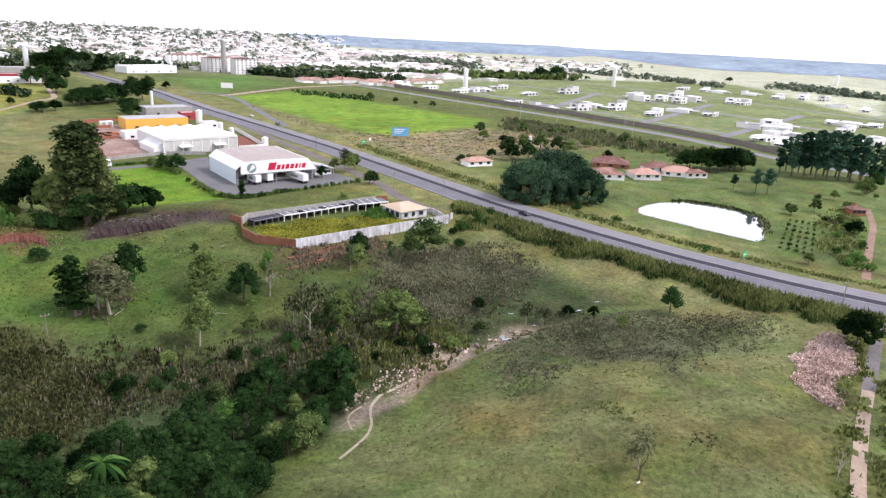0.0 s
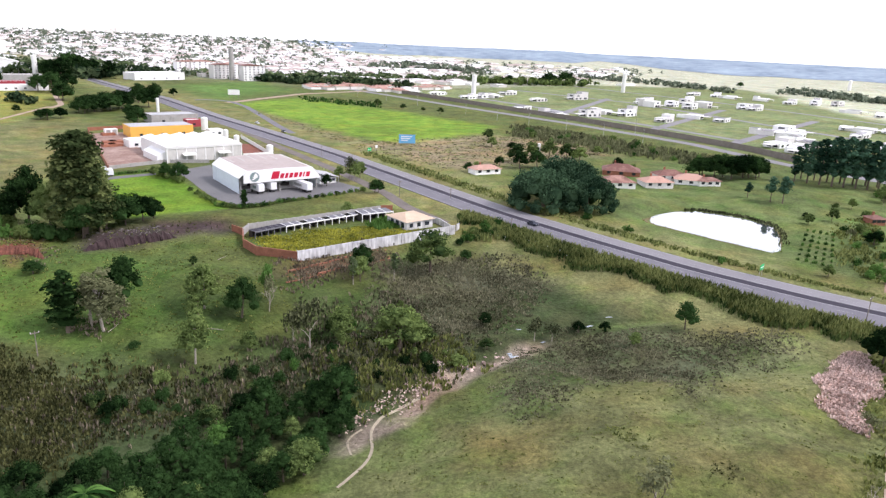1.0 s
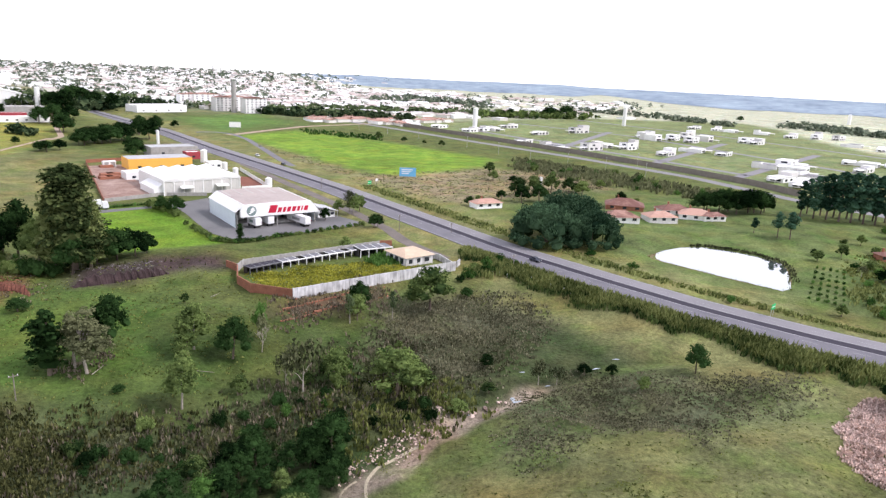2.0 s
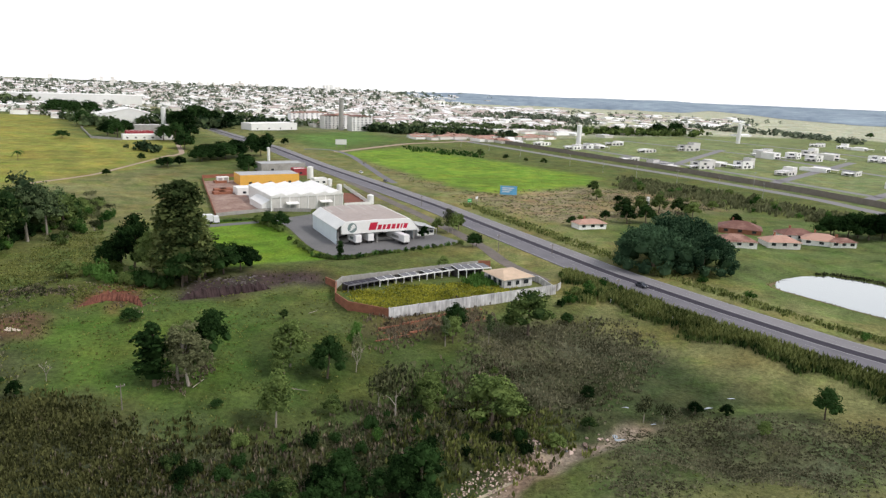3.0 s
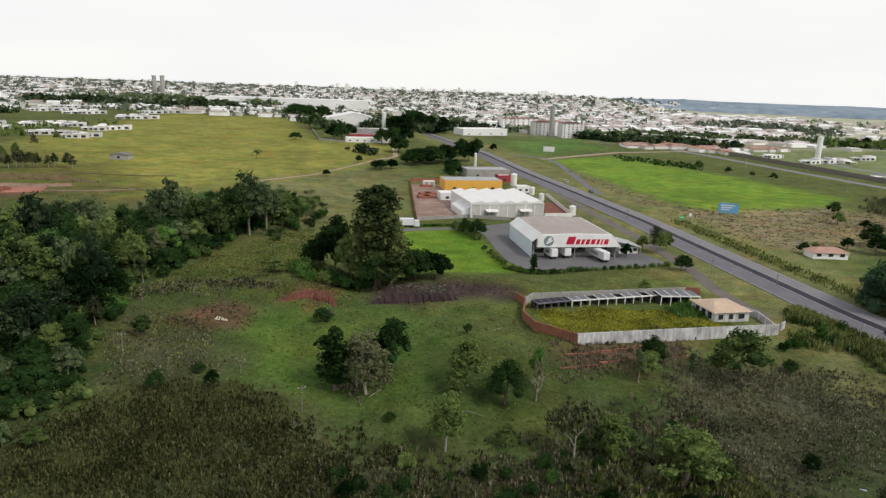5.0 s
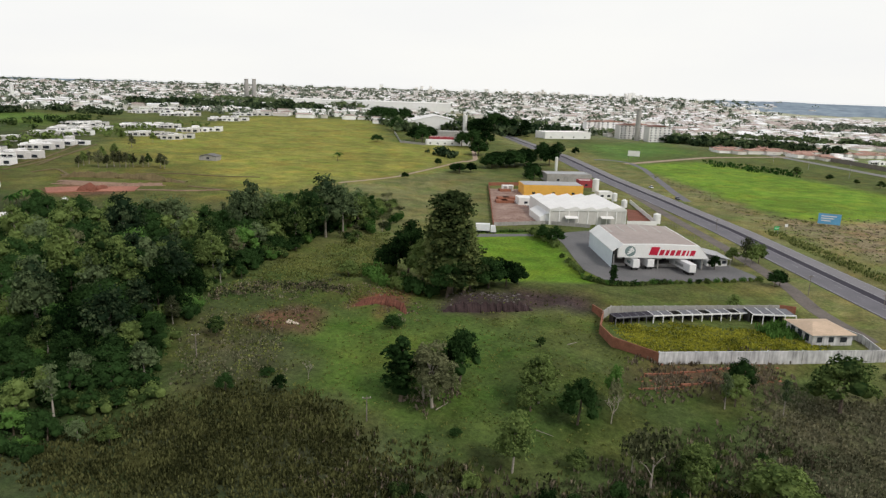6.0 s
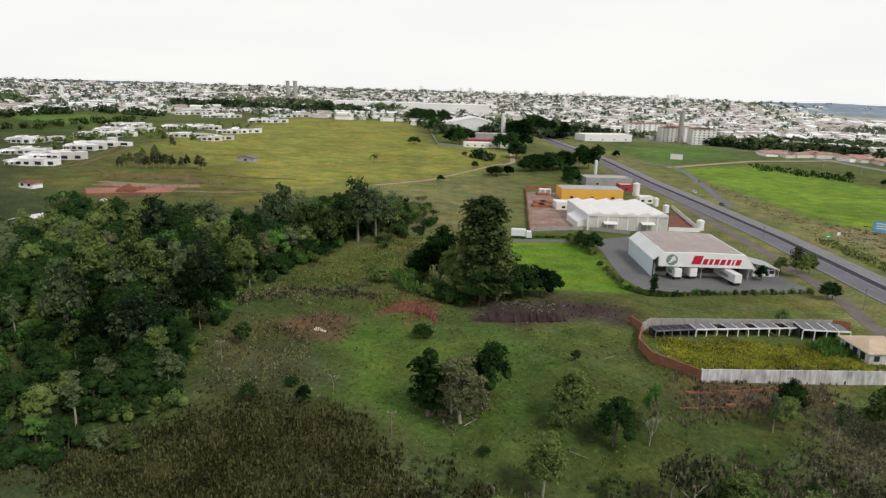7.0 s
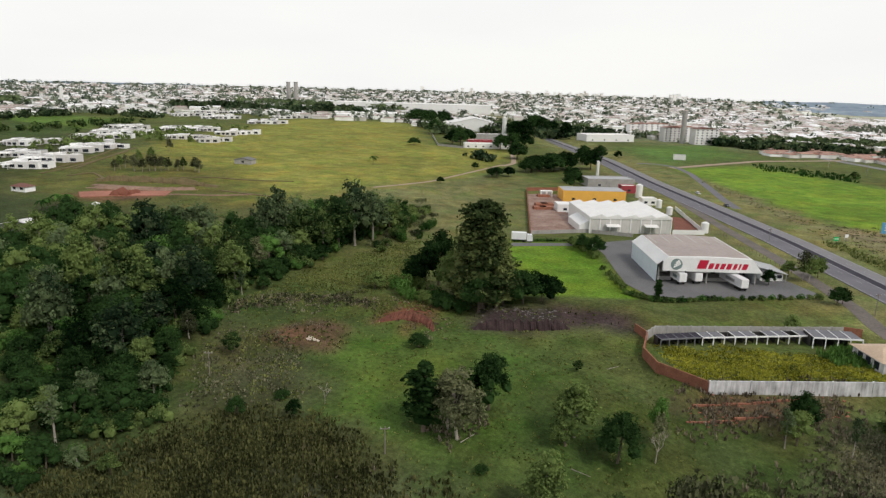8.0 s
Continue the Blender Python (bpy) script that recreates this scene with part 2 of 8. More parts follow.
wtree.links.remove(wtree.nodes["Principled BSDF"].inputs["Base Color"].links[0])
wtree.nodes["Principled BSDF"].inputs["Base Color"].default_value = (0.50, 0.53, 0.54, 1)


def ground_material():
    m = bpy.data.materials.new("ground_cover")
    m.use_nodes = True
    n, l = m.node_tree.nodes, m.node_tree.links
    b = n["Principled BSDF"]
    b.inputs["Roughness"].default_value, b.inputs["Specular IOR Level"].default_value = 0.95, 0.1
    att, geo = n.new("ShaderNodeAttribute"), n.new("ShaderNodeNewGeometry")
    att.attribute_name = "cover"
    col = att.outputs["Color"]
    for scale, amount, detail in ((0.018, 0.26, 4), (0.12, 0.34, 6), (0.9, 0.38, 6), (4.0, 0.28, 3)):
        t, r, mul = n.new("ShaderNodeTexNoise"), n.new("ShaderNodeMapRange"), n.new("ShaderNodeVectorMath")
        t.inputs["Scale"].default_value, t.inputs["Detail"].default_value, t.inputs["Roughness"].default_value = scale, detail, 0.6
        l.new(geo.outputs["Position"], t.inputs["Vector"])
        r.inputs["From Min"].default_value, r.inputs["From Max"].default_value = 0.3, 0.7
        r.inputs["To Min"].default_value, r.inputs["To Max"].default_value = 1 - amount, 1 + amount * 0.8
        l.new(t.outputs["Fac"], r.inputs[0])
        mul.operation = "SCALE"
        l.new(col, mul.inputs[0])
        l.new(r.outputs[0], mul.inputs[3])
        col = mul.outputs[0]
    # drier yellowish patches
    t, r, mix = n.new("ShaderNodeTexNoise"), n.new("ShaderNodeMapRange"), n.new("ShaderNodeMixRGB")
    t.inputs["Scale"].default_value, t.inputs["Detail"].default_value = 0.05, 8
    l.new(geo.outputs["Position"], t.inputs["Vector"])
    r.inputs["From Min"].default_value, r.inputs["From Max"].default_value, r.inputs["To Max"].default_value = 0.45, 0.75, 0.8
    l.new(t.outputs["Fac"], r.inputs[0])
    mix.blend_type = "MULTIPLY"
    mix.inputs[2].default_value = (1.35, 1.02, 0.85, 1)
    l.new(r.outputs[0], mix.inputs[0])
    l.new(col, mix.inputs[1])
    # lusher, greener patches with a finer outline
    t2, r2, mix2 = n.new("ShaderNodeTexNoise"), n.new("ShaderNodeMapRange"), n.new("ShaderNodeMixRGB")
    t2.inputs["Scale"].default_value, t2.inputs["Detail"].default_value, t2.inputs["Roughness"].default_value = 0.085, 9, 0.62
    l.new(geo.outputs["Position"], t2.inputs["Vector"])
    r2.inputs["From Min"].default_value, r2.inputs["From Max"].default_value, r2.inputs["To Max"].default_value = 0.47, 0.66, 0.85
    l.new(t2.outputs["Fac"], r2.inputs[0])
    mix2.blend_type = "MULTIPLY"
    mix2.inputs[2].default_value = (0.72, 0.95, 0.62, 1)
    l.new(r2.outputs[0], mix2.inputs[0])
    l.new(mix.outputs[0], mix2.inputs[1])
    l.new(mix2.outputs[0], b.inputs["Base Color"])
    nb, bp = n.new("ShaderNodeTexNoise"), n.new("ShaderNodeBump")
    nb.inputs["Scale"].default_value, nb.inputs["Detail"].default_value = 1.1, 8
    l.new(geo.outputs["Position"], nb.inputs["Vector"])
    bp.inputs["Strength"].default_value, bp.inputs["Distance"].default_value = 1.0, 0.5
    l.new(nb.outputs["Fac"], bp.inputs["Height"])
    l.new(bp.outputs[0], b.inputs["Normal"])
    return m


GROUND = ground_material()


TOWNWALL = material("town_wall", (0.78, 0.75, 0.69), 0.8, 0.1, 0.02, 0.2, island=0.8, second=(0.90, 0.89, 0.86))
TOWNROOF = material("town_roof", (0.52, 0.42, 0.37), 0.85, 0.18, 0.02, 0.2, island=0.9, second=(0.78, 0.77, 0.76))
# far foliage paled and greyed: distance haze is put into the leaf colour
LEAF_HAZED = leaf_material("hazed_leaf", (0.075, 0.105, 0.072), (0.19, 0.22, 0.155), 0.6, 0)
STALLROOF = material("dark_concrete_slab", (0.17, 0.17, 0.18), 0.85, 0.25, 0.4, 2, 0.01)
EARTH = material("brown_earth_bank", (0.15, 0.115, 0.055), 0.95, 0.35, 0.2, 1.5, 0.05)
PANEL = material("pale_wall_panel", (0.58, 0.56, 0.52), 0.8, 0.15, 0.3, 1.5, 0.01, streak=0.2)
REED_GREY = leaf_material("grey_reed", (0.090, 0.092, 0.050), (0.21, 0.20, 0.125), 0.7, 0)
PATHM = material("worn_path_earth", (0.36, 0.31, 0.22), 0.95, 0.3, 0.3, 2, 0.02)
REDLOT_PALE = material("pale_graded_earth", (0.27, 0.175, 0.125), 0.95, 0.35, 0.12, 0.9, 0.04)
REDLOT = material("graded_red_earth", (0.36, 0.155, 0.105), 0.95, 0.3, 0.1, 0.8, 0.05)


DARK_EARTH = material("dark_earth", (0.045, 0.028, 0.027), 0.95, 0.6, 0.6, 3)
RAW_EARTH = material("raw_earth", (0.15, 0.058, 0.038), 0.95, 0.6, 0.6, 2.5, 0.08)
SERVICE_EARTH = material("worn_service_road", (0.150, 0.128, 0.112), 0.92, 0.35, 0.15, 1.8, 0.02)
EARTH_GREY = material("grey_worn_earth", (0.17, 0.15, 0.145), 0.95, 0.35, 0.3, 2, 0.03)

# ---- helpers for meshes ----
def part(name, bm, mat, parent=None, label=""):
    """Links a bmesh as one mesh object, under a thing or a part where one is given."""
    me = bpy.data.meshes.new(name)
    bm.to_mesh(me)
    bm.free()
    me.materials.append(mat)
    ob = new(name, me)
    if parent is not None:
        ob.parent = parent
    return tagged(ob, label) if label else ob


def sheet(name, verts, faces, mat, parent=None, label=""):
    me = bpy.data.meshes.new(name)
    me.from_pydata([tuple(v) for v in verts], [], [tuple(f) for f in faces])
    me.materials.append(mat)
    ob = new(name, me)
    if parent is not None:
        ob.parent = parent
    return tagged(ob, label) if label else ob


def box(bm, lo, hi, bevel=0.0):
    """An axis-aligned box from corner to corner, with chamfered edges where asked."""
    m = Matrix.Translation([(a + b) / 2 for a, b in zip(lo, hi)]) @ Matrix.Diagonal((*[max(b - a, 1e-3) for a, b in zip(lo, hi)], 1))
    made = bmesh.ops.create_cube(bm, size=1, matrix=m)["verts"]
    if bevel:
        bmesh.ops.bevel(bm, geom=list({e for v in made for e in v.link_edges}), offset=bevel, segments=1, affect="EDGES")
    return bm


def boxes(*spans, bevel=0.0):
    bm = bmesh.new()
    for lo, hi in spans:
        box(bm, lo, hi, bevel)
    return bm


def prism(outline, axis, a, b):
    """An outline of (p, q) pairs pushed along an axis from a to b. axis x: (y, z); axis y: (x, z); axis z: (x, y)."""
    put = {"x": lambda p, q, s: (s, p, q), "y": lambda p, q, s: (p, s, q), "z": lambda p, q, s: (p, q, s)}[axis]
    bm = bmesh.new()
    one, two = [bm.verts.new(put(p, q, a)) for p, q in outline], [bm.verts.new(put(p, q, b)) for p, q in outline]
    k = len(outline)
    bm.faces.new(one), bm.faces.new(two[::-1])
    for i in range(k):
        bm.faces.new((one[i], two[i], two[(i + 1) % k], one[(i + 1) % k]))
    bmesh.ops.recalc_face_normals(bm, faces=bm.faces)
    return bm


def tube(bm, a, b, ra, rb, sides=8):
    a, b = Vector(a), Vector(b)
    m = Matrix.Translation((a + b) / 2) @ (b - a).to_track_quat("Z", "Y").to_matrix().to_4x4()
    bmesh.ops.create_cone(bm, cap_ends=True, segments=sides, radius1=ra, radius2=rb, depth=(b - a).length, matrix=m)
    return bm


def thing(name, x, y, turn=0.0, z=None, label="", category="", group="", kind=""):
    ob = new(name)
    ob.empty_display_size = 0.5
    ob.matrix_basis = pose(x, y, float(height(x, y)) if z is None else z, 0, 0, turn)
    return tagged(ob, label, category, group, kind)


def inside(poly, x, y):
    c = np.zeros(np.shape(x), bool)
    for i in range(len(poly)):
        (ax, ay), (bx, by) = poly[i], poly[i - 1]
        c ^= ((ay > y) != (by > y)) & (x < (bx - ax) * (y - ay) / (by - ay + 1e-12) + ax)
    return c


def soft_inside(poly, x, y, w):
    d, _, _ = along(list(poly) + [poly[0]], x, y)
    return np.where(inside(poly, x, y), 0.5 + 0.5 * np.clip(d / w, 0, 1), 0.5 - 0.5 * np.clip(d / w, 0, 1))


# ---- land cover: outlines of the fields and bare places ----
MARSH_LEFT = [(-119.9, 95), (-117.5, 104.6), (-113.8, 122.1), (-104.4, 132.6), (-86.5, 138), (-69.7, 132.7), (-56.3, 135.1), (-40.3, 137.1), (-29.4, 139.5), (-18.2, 142.7), (-28.1, 133.7), (-54.5, 119.5), (-62.3, 105.2), (-69.2, 107.7)]
MARSH_HILL = [(-7.2, 187.9), (6.3, 203.9), (17.1, 204.9), (35.3, 206.2), (41.7, 190.5), (30, 167.8), (16.9, 156.9), (-0.2, 161)]
MARSH_RIGHT = [(28.6, 153.3), (41.9, 158.7), (60.9, 155), (93.1, 149.6), (83.3, 138.6), (68.8, 132.9), (54.8, 120), (48.1, 128.1), (36.8, 131.4), (26.1, 119.4), (21.8, 129.6)]
GREEN_FIELD = [(-147.9, 599.6), (-108.7, 680.6), (-35.3, 626.7), (64.6, 522.2), (51.3, 476), (-3, 420.8), (-23.8, 423.2), (-61.6, 477.7)]
DRY_STRIP = [(-119.4, 553.2), (-60.9, 472.4), (-23.6, 418.7), (50.5, 467.6), (112, 462.8), (120, 406.4), (31.4, 334), (14.7, 338.3), (-21.6, 383.2)]
LEFT_FIELD = [(-381.1, 211.6), (-427.7, 251.4), (-509.1, 390), (-699.9, 729.7), (-568.7, 811.9), (-370.7, 579.8), (-310.8, 613.3), (-265, 539.2), (-242.1, 400.1), (-260.9, 351.7), (-250.9, 240)]
FAR_GREEN = [(-244.6, 740.4), (-187.7, 878.6), (-121, 759.3), (-168.7, 625)]
LAWN = [(-133, 291.4), (-105.4, 305.4), (-61.9, 246), (-93.1, 225)]
CONDO = [(-13.7, 829.5), (137.5, 573.9), (227.8, 402.4), (273.8, 366.1), (540.3, 745), (576.2, 1187.9), (262.1, 1118.8)]
DIRT_PIT = [(-125.9, 157.2), (-128.8, 163.3), (-126.8, 170.9), (-120.8, 175.8), (-114.7, 175.6), (-111.9, 169), (-112, 162.4), (-117.4, 156.4)]
RED_BANK = [(-115.8, 184.8), (-115.9, 191.9), (-112.8, 204), (-106.7, 201.5), (-102.6, 193.6), (-99.2, 184.3), (-102.8, 186), (-106.3, 191.7), (-110.1, 187)]
LUSH = [(-117.4, 164.2), (-113, 176.4), (-99.4, 180.1), (-87.6, 161.7), (-80.8, 145), (-91.4, 141.8)]
WEEDY = [(-136.1, 138.6), (-141.2, 159.6), (-124.3, 159.4), (-103, 145.6), (-103.2, 134.5), (-119.3, 127.6)]
DARK_BANK = [(-100, 207), (-76.7, 223.2), (-59.8, 232), (-54.4, 220.6), (-88.6, 192.6)]
RED_LOT = [(-337.3, 224.9), (-348.8, 249.4), (-317.2, 264.4), (-305.7, 246.7), (-309.9, 225.9)]
TERRACE = [(-32.9, 184.9), (-30.1, 191.4), (-5.1, 211), (-4.2, 202.6), (-19.1, 187.9)]
NEAR_FIELD = [(-21.4, 89.3), (-9.5, 102.9), (0.2, 128.3), (19.9, 133.3), (46.9, 124.3), (78.1, 139), (103, 140.1), (79.8, 100), (64.2, 78.7)]

UPLAND = [(-276.3, 244.4), (-294.3, 300.9), (-276.2, 349.4), (-261.4, 421.8), (-205.7, 456.7), (-180.9, 403.7), (-140, 323), (-146.9, 285.2), (-155.1, 260.3), (-158.8, 243.7), (-183.6, 260.1), (-209.2, 312), (-231, 283.1), (-243.4, 240)]
PALE_FIELD = [(746.1, 1319.8), (843.3, 1320.2), (886.5, 1237.4), (483.7, 664.5), (490.5, 737.3), (507.8, 844.4), (549.3, 1004.3)]
VALE = [(32.4, 212.2), (44.6, 207.5), (56.9, 190.1), (67.1, 173.9), (80, 162.3), (95.8, 152.1), (97.8, 145.3), (81.1, 145.5), (69.2, 157.6), (54.4, 167.9), (41.1, 178.1), (40.8, 194.8)]
SUB_GREEN = [(-863.9, 431.4), (-893.2, 510.7), (-768.3, 530.8), (-669.9, 420.1), (-625.3, 369.2), (-599.9, 311.4)]
BRIGHT_SLOPE = [(-111.9, 154.7), (-105, 180.3), (-81.8, 192.6), (-65.1, 197.1), (-54.1, 161.6), (-57.4, 145.1), (-77.9, 145), (-90.8, 139.6)]


def cover(x, y):
    r = np.empty(x.shape + (3,))
    r[:] = (0.135, 0.145, 0.042)
    jx, jy = x + wave(x, y, 9, 3.0, 0.3), y + wave(y, x, 8, 3.0, 1.3)

    def lay(m, color):
        r[:] = r * (1 - m[..., None]) + m[..., None] * np.array(color)

    # far ground pales with distance: town lots and fields, haze brightness put in too
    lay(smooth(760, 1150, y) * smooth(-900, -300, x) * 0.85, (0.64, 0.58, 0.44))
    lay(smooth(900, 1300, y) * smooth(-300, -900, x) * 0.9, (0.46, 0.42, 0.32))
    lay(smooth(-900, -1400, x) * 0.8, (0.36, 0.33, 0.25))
    # grass tones with lens falloff on the slope and glare at right put in
    lay(smooth(215, 165, y) * smooth(40, 0, x), (0.081, 0.104, 0.029))
    lay(smooth(30, 70, x) * smooth(420, 330, y), (0.148, 0.172, 0.055))
    lay(soft_inside(NEAR_FIELD, jx, jy, 10), (0.176, 0.166, 0.062))
    for poly, color, w in ((BRIGHT_SLOPE, (0.092, 0.132, 0.028), 14), (UPLAND, (0.215, 0.195, 0.075), 18), (LEFT_FIELD, (0.300, 0.268, 0.058), 16), (SUB_GREEN, (0.13, 0.20, 0.035), 14), (CONDO, (0.235, 0.25, 0.105), 14), (VALE, (0.100, 0.108, 0.047), 9), (PALE_FIELD, (0.60, 0.56, 0.40), 10), (FAR_GREEN, (0.13, 0.20, 0.045), 16),
                           (DRY_STRIP, (0.30, 0.225, 0.125), 10), (GREEN_FIELD, (0.200, 0.290, 0.032), 7), (LUSH, (0.110, 0.158, 0.028), 9), (WEEDY, (0.105, 0.100, 0.045), 10), (MARSH_LEFT, (0.085, 0.080, 0.039), 8),
                           (MARSH_HILL, (0.115, 0.108, 0.062), 8), (MARSH_RIGHT, (0.120, 0.122, 0.060), 8), (LAWN, (0.17, 0.265, 0.024), 2.5),
                           (DIRT_PIT, (0.17, 0.095, 0.055), 3), (RED_BANK, (0.19, 0.07, 0.045), 3), (DARK_BANK, (0.075, 0.05, 0.045), 4),
                           (RED_LOT, (0.40, 0.165, 0.11), 5), (TERRACE, (0.14, 0.085, 0.055), 5)):
        lay(soft_inside(poly, jx, jy, w), color)
    d, side, deep = along(CREEK, jx, jy, CREEK_DEEP)
    # valley side darkened: lens falloff at lower right is put into the ground
    lay(smooth(40, 22, d) * smooth(0.5, 3, deep) * (side < 0) * 0.8, (0.058, 0.068, 0.029))
    lay(smooth(4.5, 1.5, d) * smooth(40, 30, x) * smooth(-14, -6, x), (0.34, 0.25, 0.18))
    h, hs, _ = along(HIGHWAY, jx, jy)
    lay(smooth(44, 24, h) * smooth(3, 10, h) * 0.8, (0.25, 0.222, 0.085))
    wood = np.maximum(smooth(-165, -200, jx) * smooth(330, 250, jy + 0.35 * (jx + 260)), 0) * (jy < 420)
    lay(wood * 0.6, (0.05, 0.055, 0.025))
    return r * np.array((0.84, 0.93, 0.98))


def spread(a, b, step, far_lo, far_hi, grow):
    core = list(np.arange(a, b + step / 2, step))
    s, hi = step, core[-1]
    while hi < far_hi:
        s *= grow
        hi = min(far_hi, hi + s)
        core.append(hi)
    s, lo = step, core[0]
    while lo > far_lo:
        s *= grow
        lo = max(far_lo, lo - s)
        core.insert(0, lo)
    return np.array(core)


gx, gy = spread(-200, 150, 1.8, -4800, 4800, 1.032), spread(64, 300, 1.8, -1500, 4850, 1.032)
GX, GY = np.meshgrid(gx, gy)
GZ = height(GX, GY)
nx, ny = len(gx), len(gy)
ids = np.arange(nx * ny).reshape(ny, nx)
quads = np.stack([ids[:-1, :-1], ids[:-1, 1:], ids[1:, 1:], ids[1:, :-1]], -1).reshape(-1, 4)
me = bpy.data.meshes.new("ground")
me.from_pydata(np.stack([GX, GY, GZ], -1).reshape(-1, 3).tolist(), [], quads.tolist())
me.polygons.foreach_set("use_smooth", np.ones(len(quads), bool))
layer = me.color_attributes.new("cover", "FLOAT_COLOR", "POINT")
cc = np.ones((nx * ny, 4))
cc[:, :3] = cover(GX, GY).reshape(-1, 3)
layer.data.foreach_set("color", cc.reshape(-1).astype(np.float32))
me.materials.append(GROUND)
tagged(new("ground", me), "rolling green pasture with marshy creek valley", "ground", kind="structure")


def ribbon(name, line, lo, hi, mat, lift, label, category="road", kind="structure", parent=None, step=3.0, flat=None):
    """A strip along a line from offset lo to offset hi (left of its way is positive), lying on the land."""
    pts = []
    for (ax, ay), (bx, by) in zip(line, line[1:]):
        k = max(1, int(math.hypot(bx - ax, by - ay) / step))
        pts += [(ax + (bx - ax) * i / k, ay + (by - ay) * i / k) for i in range(k)]
    pts.append(line[-1])
    p = np.array(pts, float)
    for _ in range(6):
        p[1:-1] = (p[:-2] + 2 * p[1:-1] + p[2:]) / 4
    t = np.gradient(p, axis=0)
    t /= np.linalg.norm(t, axis=1)[:, None]
    nrm = np.stack([-t[:, 1], t[:, 0]], 1)
    cols = max(2, int(abs(hi - lo) / 2.5) + 1)
    rows = []
    for o in np.linspace(lo, hi, cols):
        q = p + nrm * o
        z = height(q[:, 0], q[:, 1]) + lift if flat is None else np.full(len(q), flat + lift)
        rows.append(np.stack([q[:, 0], q[:, 1], z], 1))
    v = np.concatenate(rows)
    k = len(p)
    f = [(c * k + i, c * k + i + 1, (c + 1) * k + i + 1, (c + 1) * k + i) for c in range(cols - 1) for i in range(k - 1)]
    # skirts give the slab its thickness
    base = len(v)
    edge = [np.concatenate([rows[0], rows[0] - (0, 0, 0.5)]), np.concatenate([rows[-1], rows[-1] - (0, 0, 0.5)])]
    v = np.concatenate([v] + edge)
    for e in range(2):
        s = base + e * 2 * k
        f += [(s + i, s + i + 1, s + k + i + 1, s + k + i) for i in range(k - 1)]
    ob = sheet(name, v, f, mat, parent)
    return tagged(ob, label, category, kind=kind)


# ---- highway: two carriageways with a dark median, edge and lane lines ----
ribbon("road_lower_carriageway", HIGHWAY, 1.9, 11.0, ASPHALT, 0.16, "worn grey asphalt highway carriageway")
ribbon("road_upper_carriageway", HIGHWAY, -8.2, -1.5, ASPHALT_PALE, 0.16, "pale worn asphalt highway carriageway")
ribbon("road_median", HIGHWAY, -1.5, 1.9, ASPHALT_DARK, 0.10, "dark recessed strip between the carriageways", "median")
for off in (10.3, 2.3, -1.9, -7.7):
    ribbon("road_edge_line", HIGHWAY[2:15], off - 0.12, off + 0.12, LINE, 0.175, "worn white road edge line", "road marking")


def dashes(line, off, mat, a=4.0, gap=8.0, w=0.07):
    """Lane dashes as one mesh."""
    v, f, run = [], [], 0.0
    for (ax, ay), (bx, by) in zip(line, line[1:]):
        L = math.hypot(bx - ax, by - ay)
        tx, ty = (bx - ax) / L, (by - ay) / L
        s = 0.0
        while s + a < L:
            for ds, o in ((0, off - w), (a, off - w), (a, off + w), (0, off + w)):
                x, y = ax + tx * (s + ds) - ty * o, ay + ty * (s + ds) + tx * o
                v.append((x, y, 0.19))
            k = len(v)
            f.append((k - 4, k - 3, k - 2, k - 1))
            s += a + gap
    return v, f


for off in (5.2, -4.6):
    v, f = dashes(HIGHWAY[2:15], off, LINE)
    tagged(sheet("lane_line", v, f, LINE), "dashed white lane markings", "road marking", kind="structure")
SERVICE = [(14, 238), (0.8, 258), (-13.5, 290), (-36, 330), (-68, 383), (-108, 452), (-150, 515)]
ribbon("service_road", SERVICE, -2.6, 2.6, SERVICE_EARTH, 0.05, "narrow brown-grey worn service road")
ribbon("slip_road", [(-184.9, 618), (-169.9, 626.2), (-153.4, 617.5), (-132.2, 581.3), (-108.4, 525.1), (-88.3, 477.1), (-72, 442)], -2.4, 2.4, ASPHALT, 0.06, "dark asphalt slip road beside the highway")
ribbon("cross_road", [(-153.5, 606.9), (-136.2, 657.6), (-110.4, 727.9), (-45.6, 809.3)], -3.5, 3.5, TRACK, 0.06, "pale dusty cross road")
ribbon("condo_road", [(-72.9, 827.1), (-12.3, 749.7), (48.6, 665.6), (133.6, 556.9), (192.9, 467.1), (221.5, 390.6), (253.2, 336.9)], -5, 5, ASPHALT_PALE, 0.05, "grey perimeter road of the housing estate")
for line in ([(58.1, 804.3), (154.3, 647.7), (244.2, 489.4)], [(141.6, 924.6), (256.1, 800.6), (334.9, 574.7), (363.3, 493.3)], [(251.5, 1072.6), (384.5, 862.1), (471.3, 647)],
             [(227.7, 476.5), (398.5, 667.5)], [(187.5, 535.1), (344.2, 754.3)], [(124.8, 607.5), (242, 846.6)]):
    ribbon("estate_street", line, -4, 4, ASPHALT_PALE, 0.06, "grey asphalt estate street")
ribbon("dirt_track", [(67.7, 78.7), (73.5, 87.8), (82.6, 100), (91.5, 111.6)], -1.1, 1.1, TRACK, 0.06, "pale sandy dirt track through the grass")
ribbon("track_head", [(91.5, 111.6), (100.5, 123.4), (110.2, 136), (116.6, 144.8)], -1.3, 1.3, EARTH_GREY, 0.06, "grey worn head of the dirt track", "dirt track")
ribbon("farm_track", [(138.4, 181.5), (155.8, 206.2), (185.2, 246.4), (199.8, 272)], -1.2, 1.2, REDLOT_PALE, 0.06, "reddish dirt farm track")
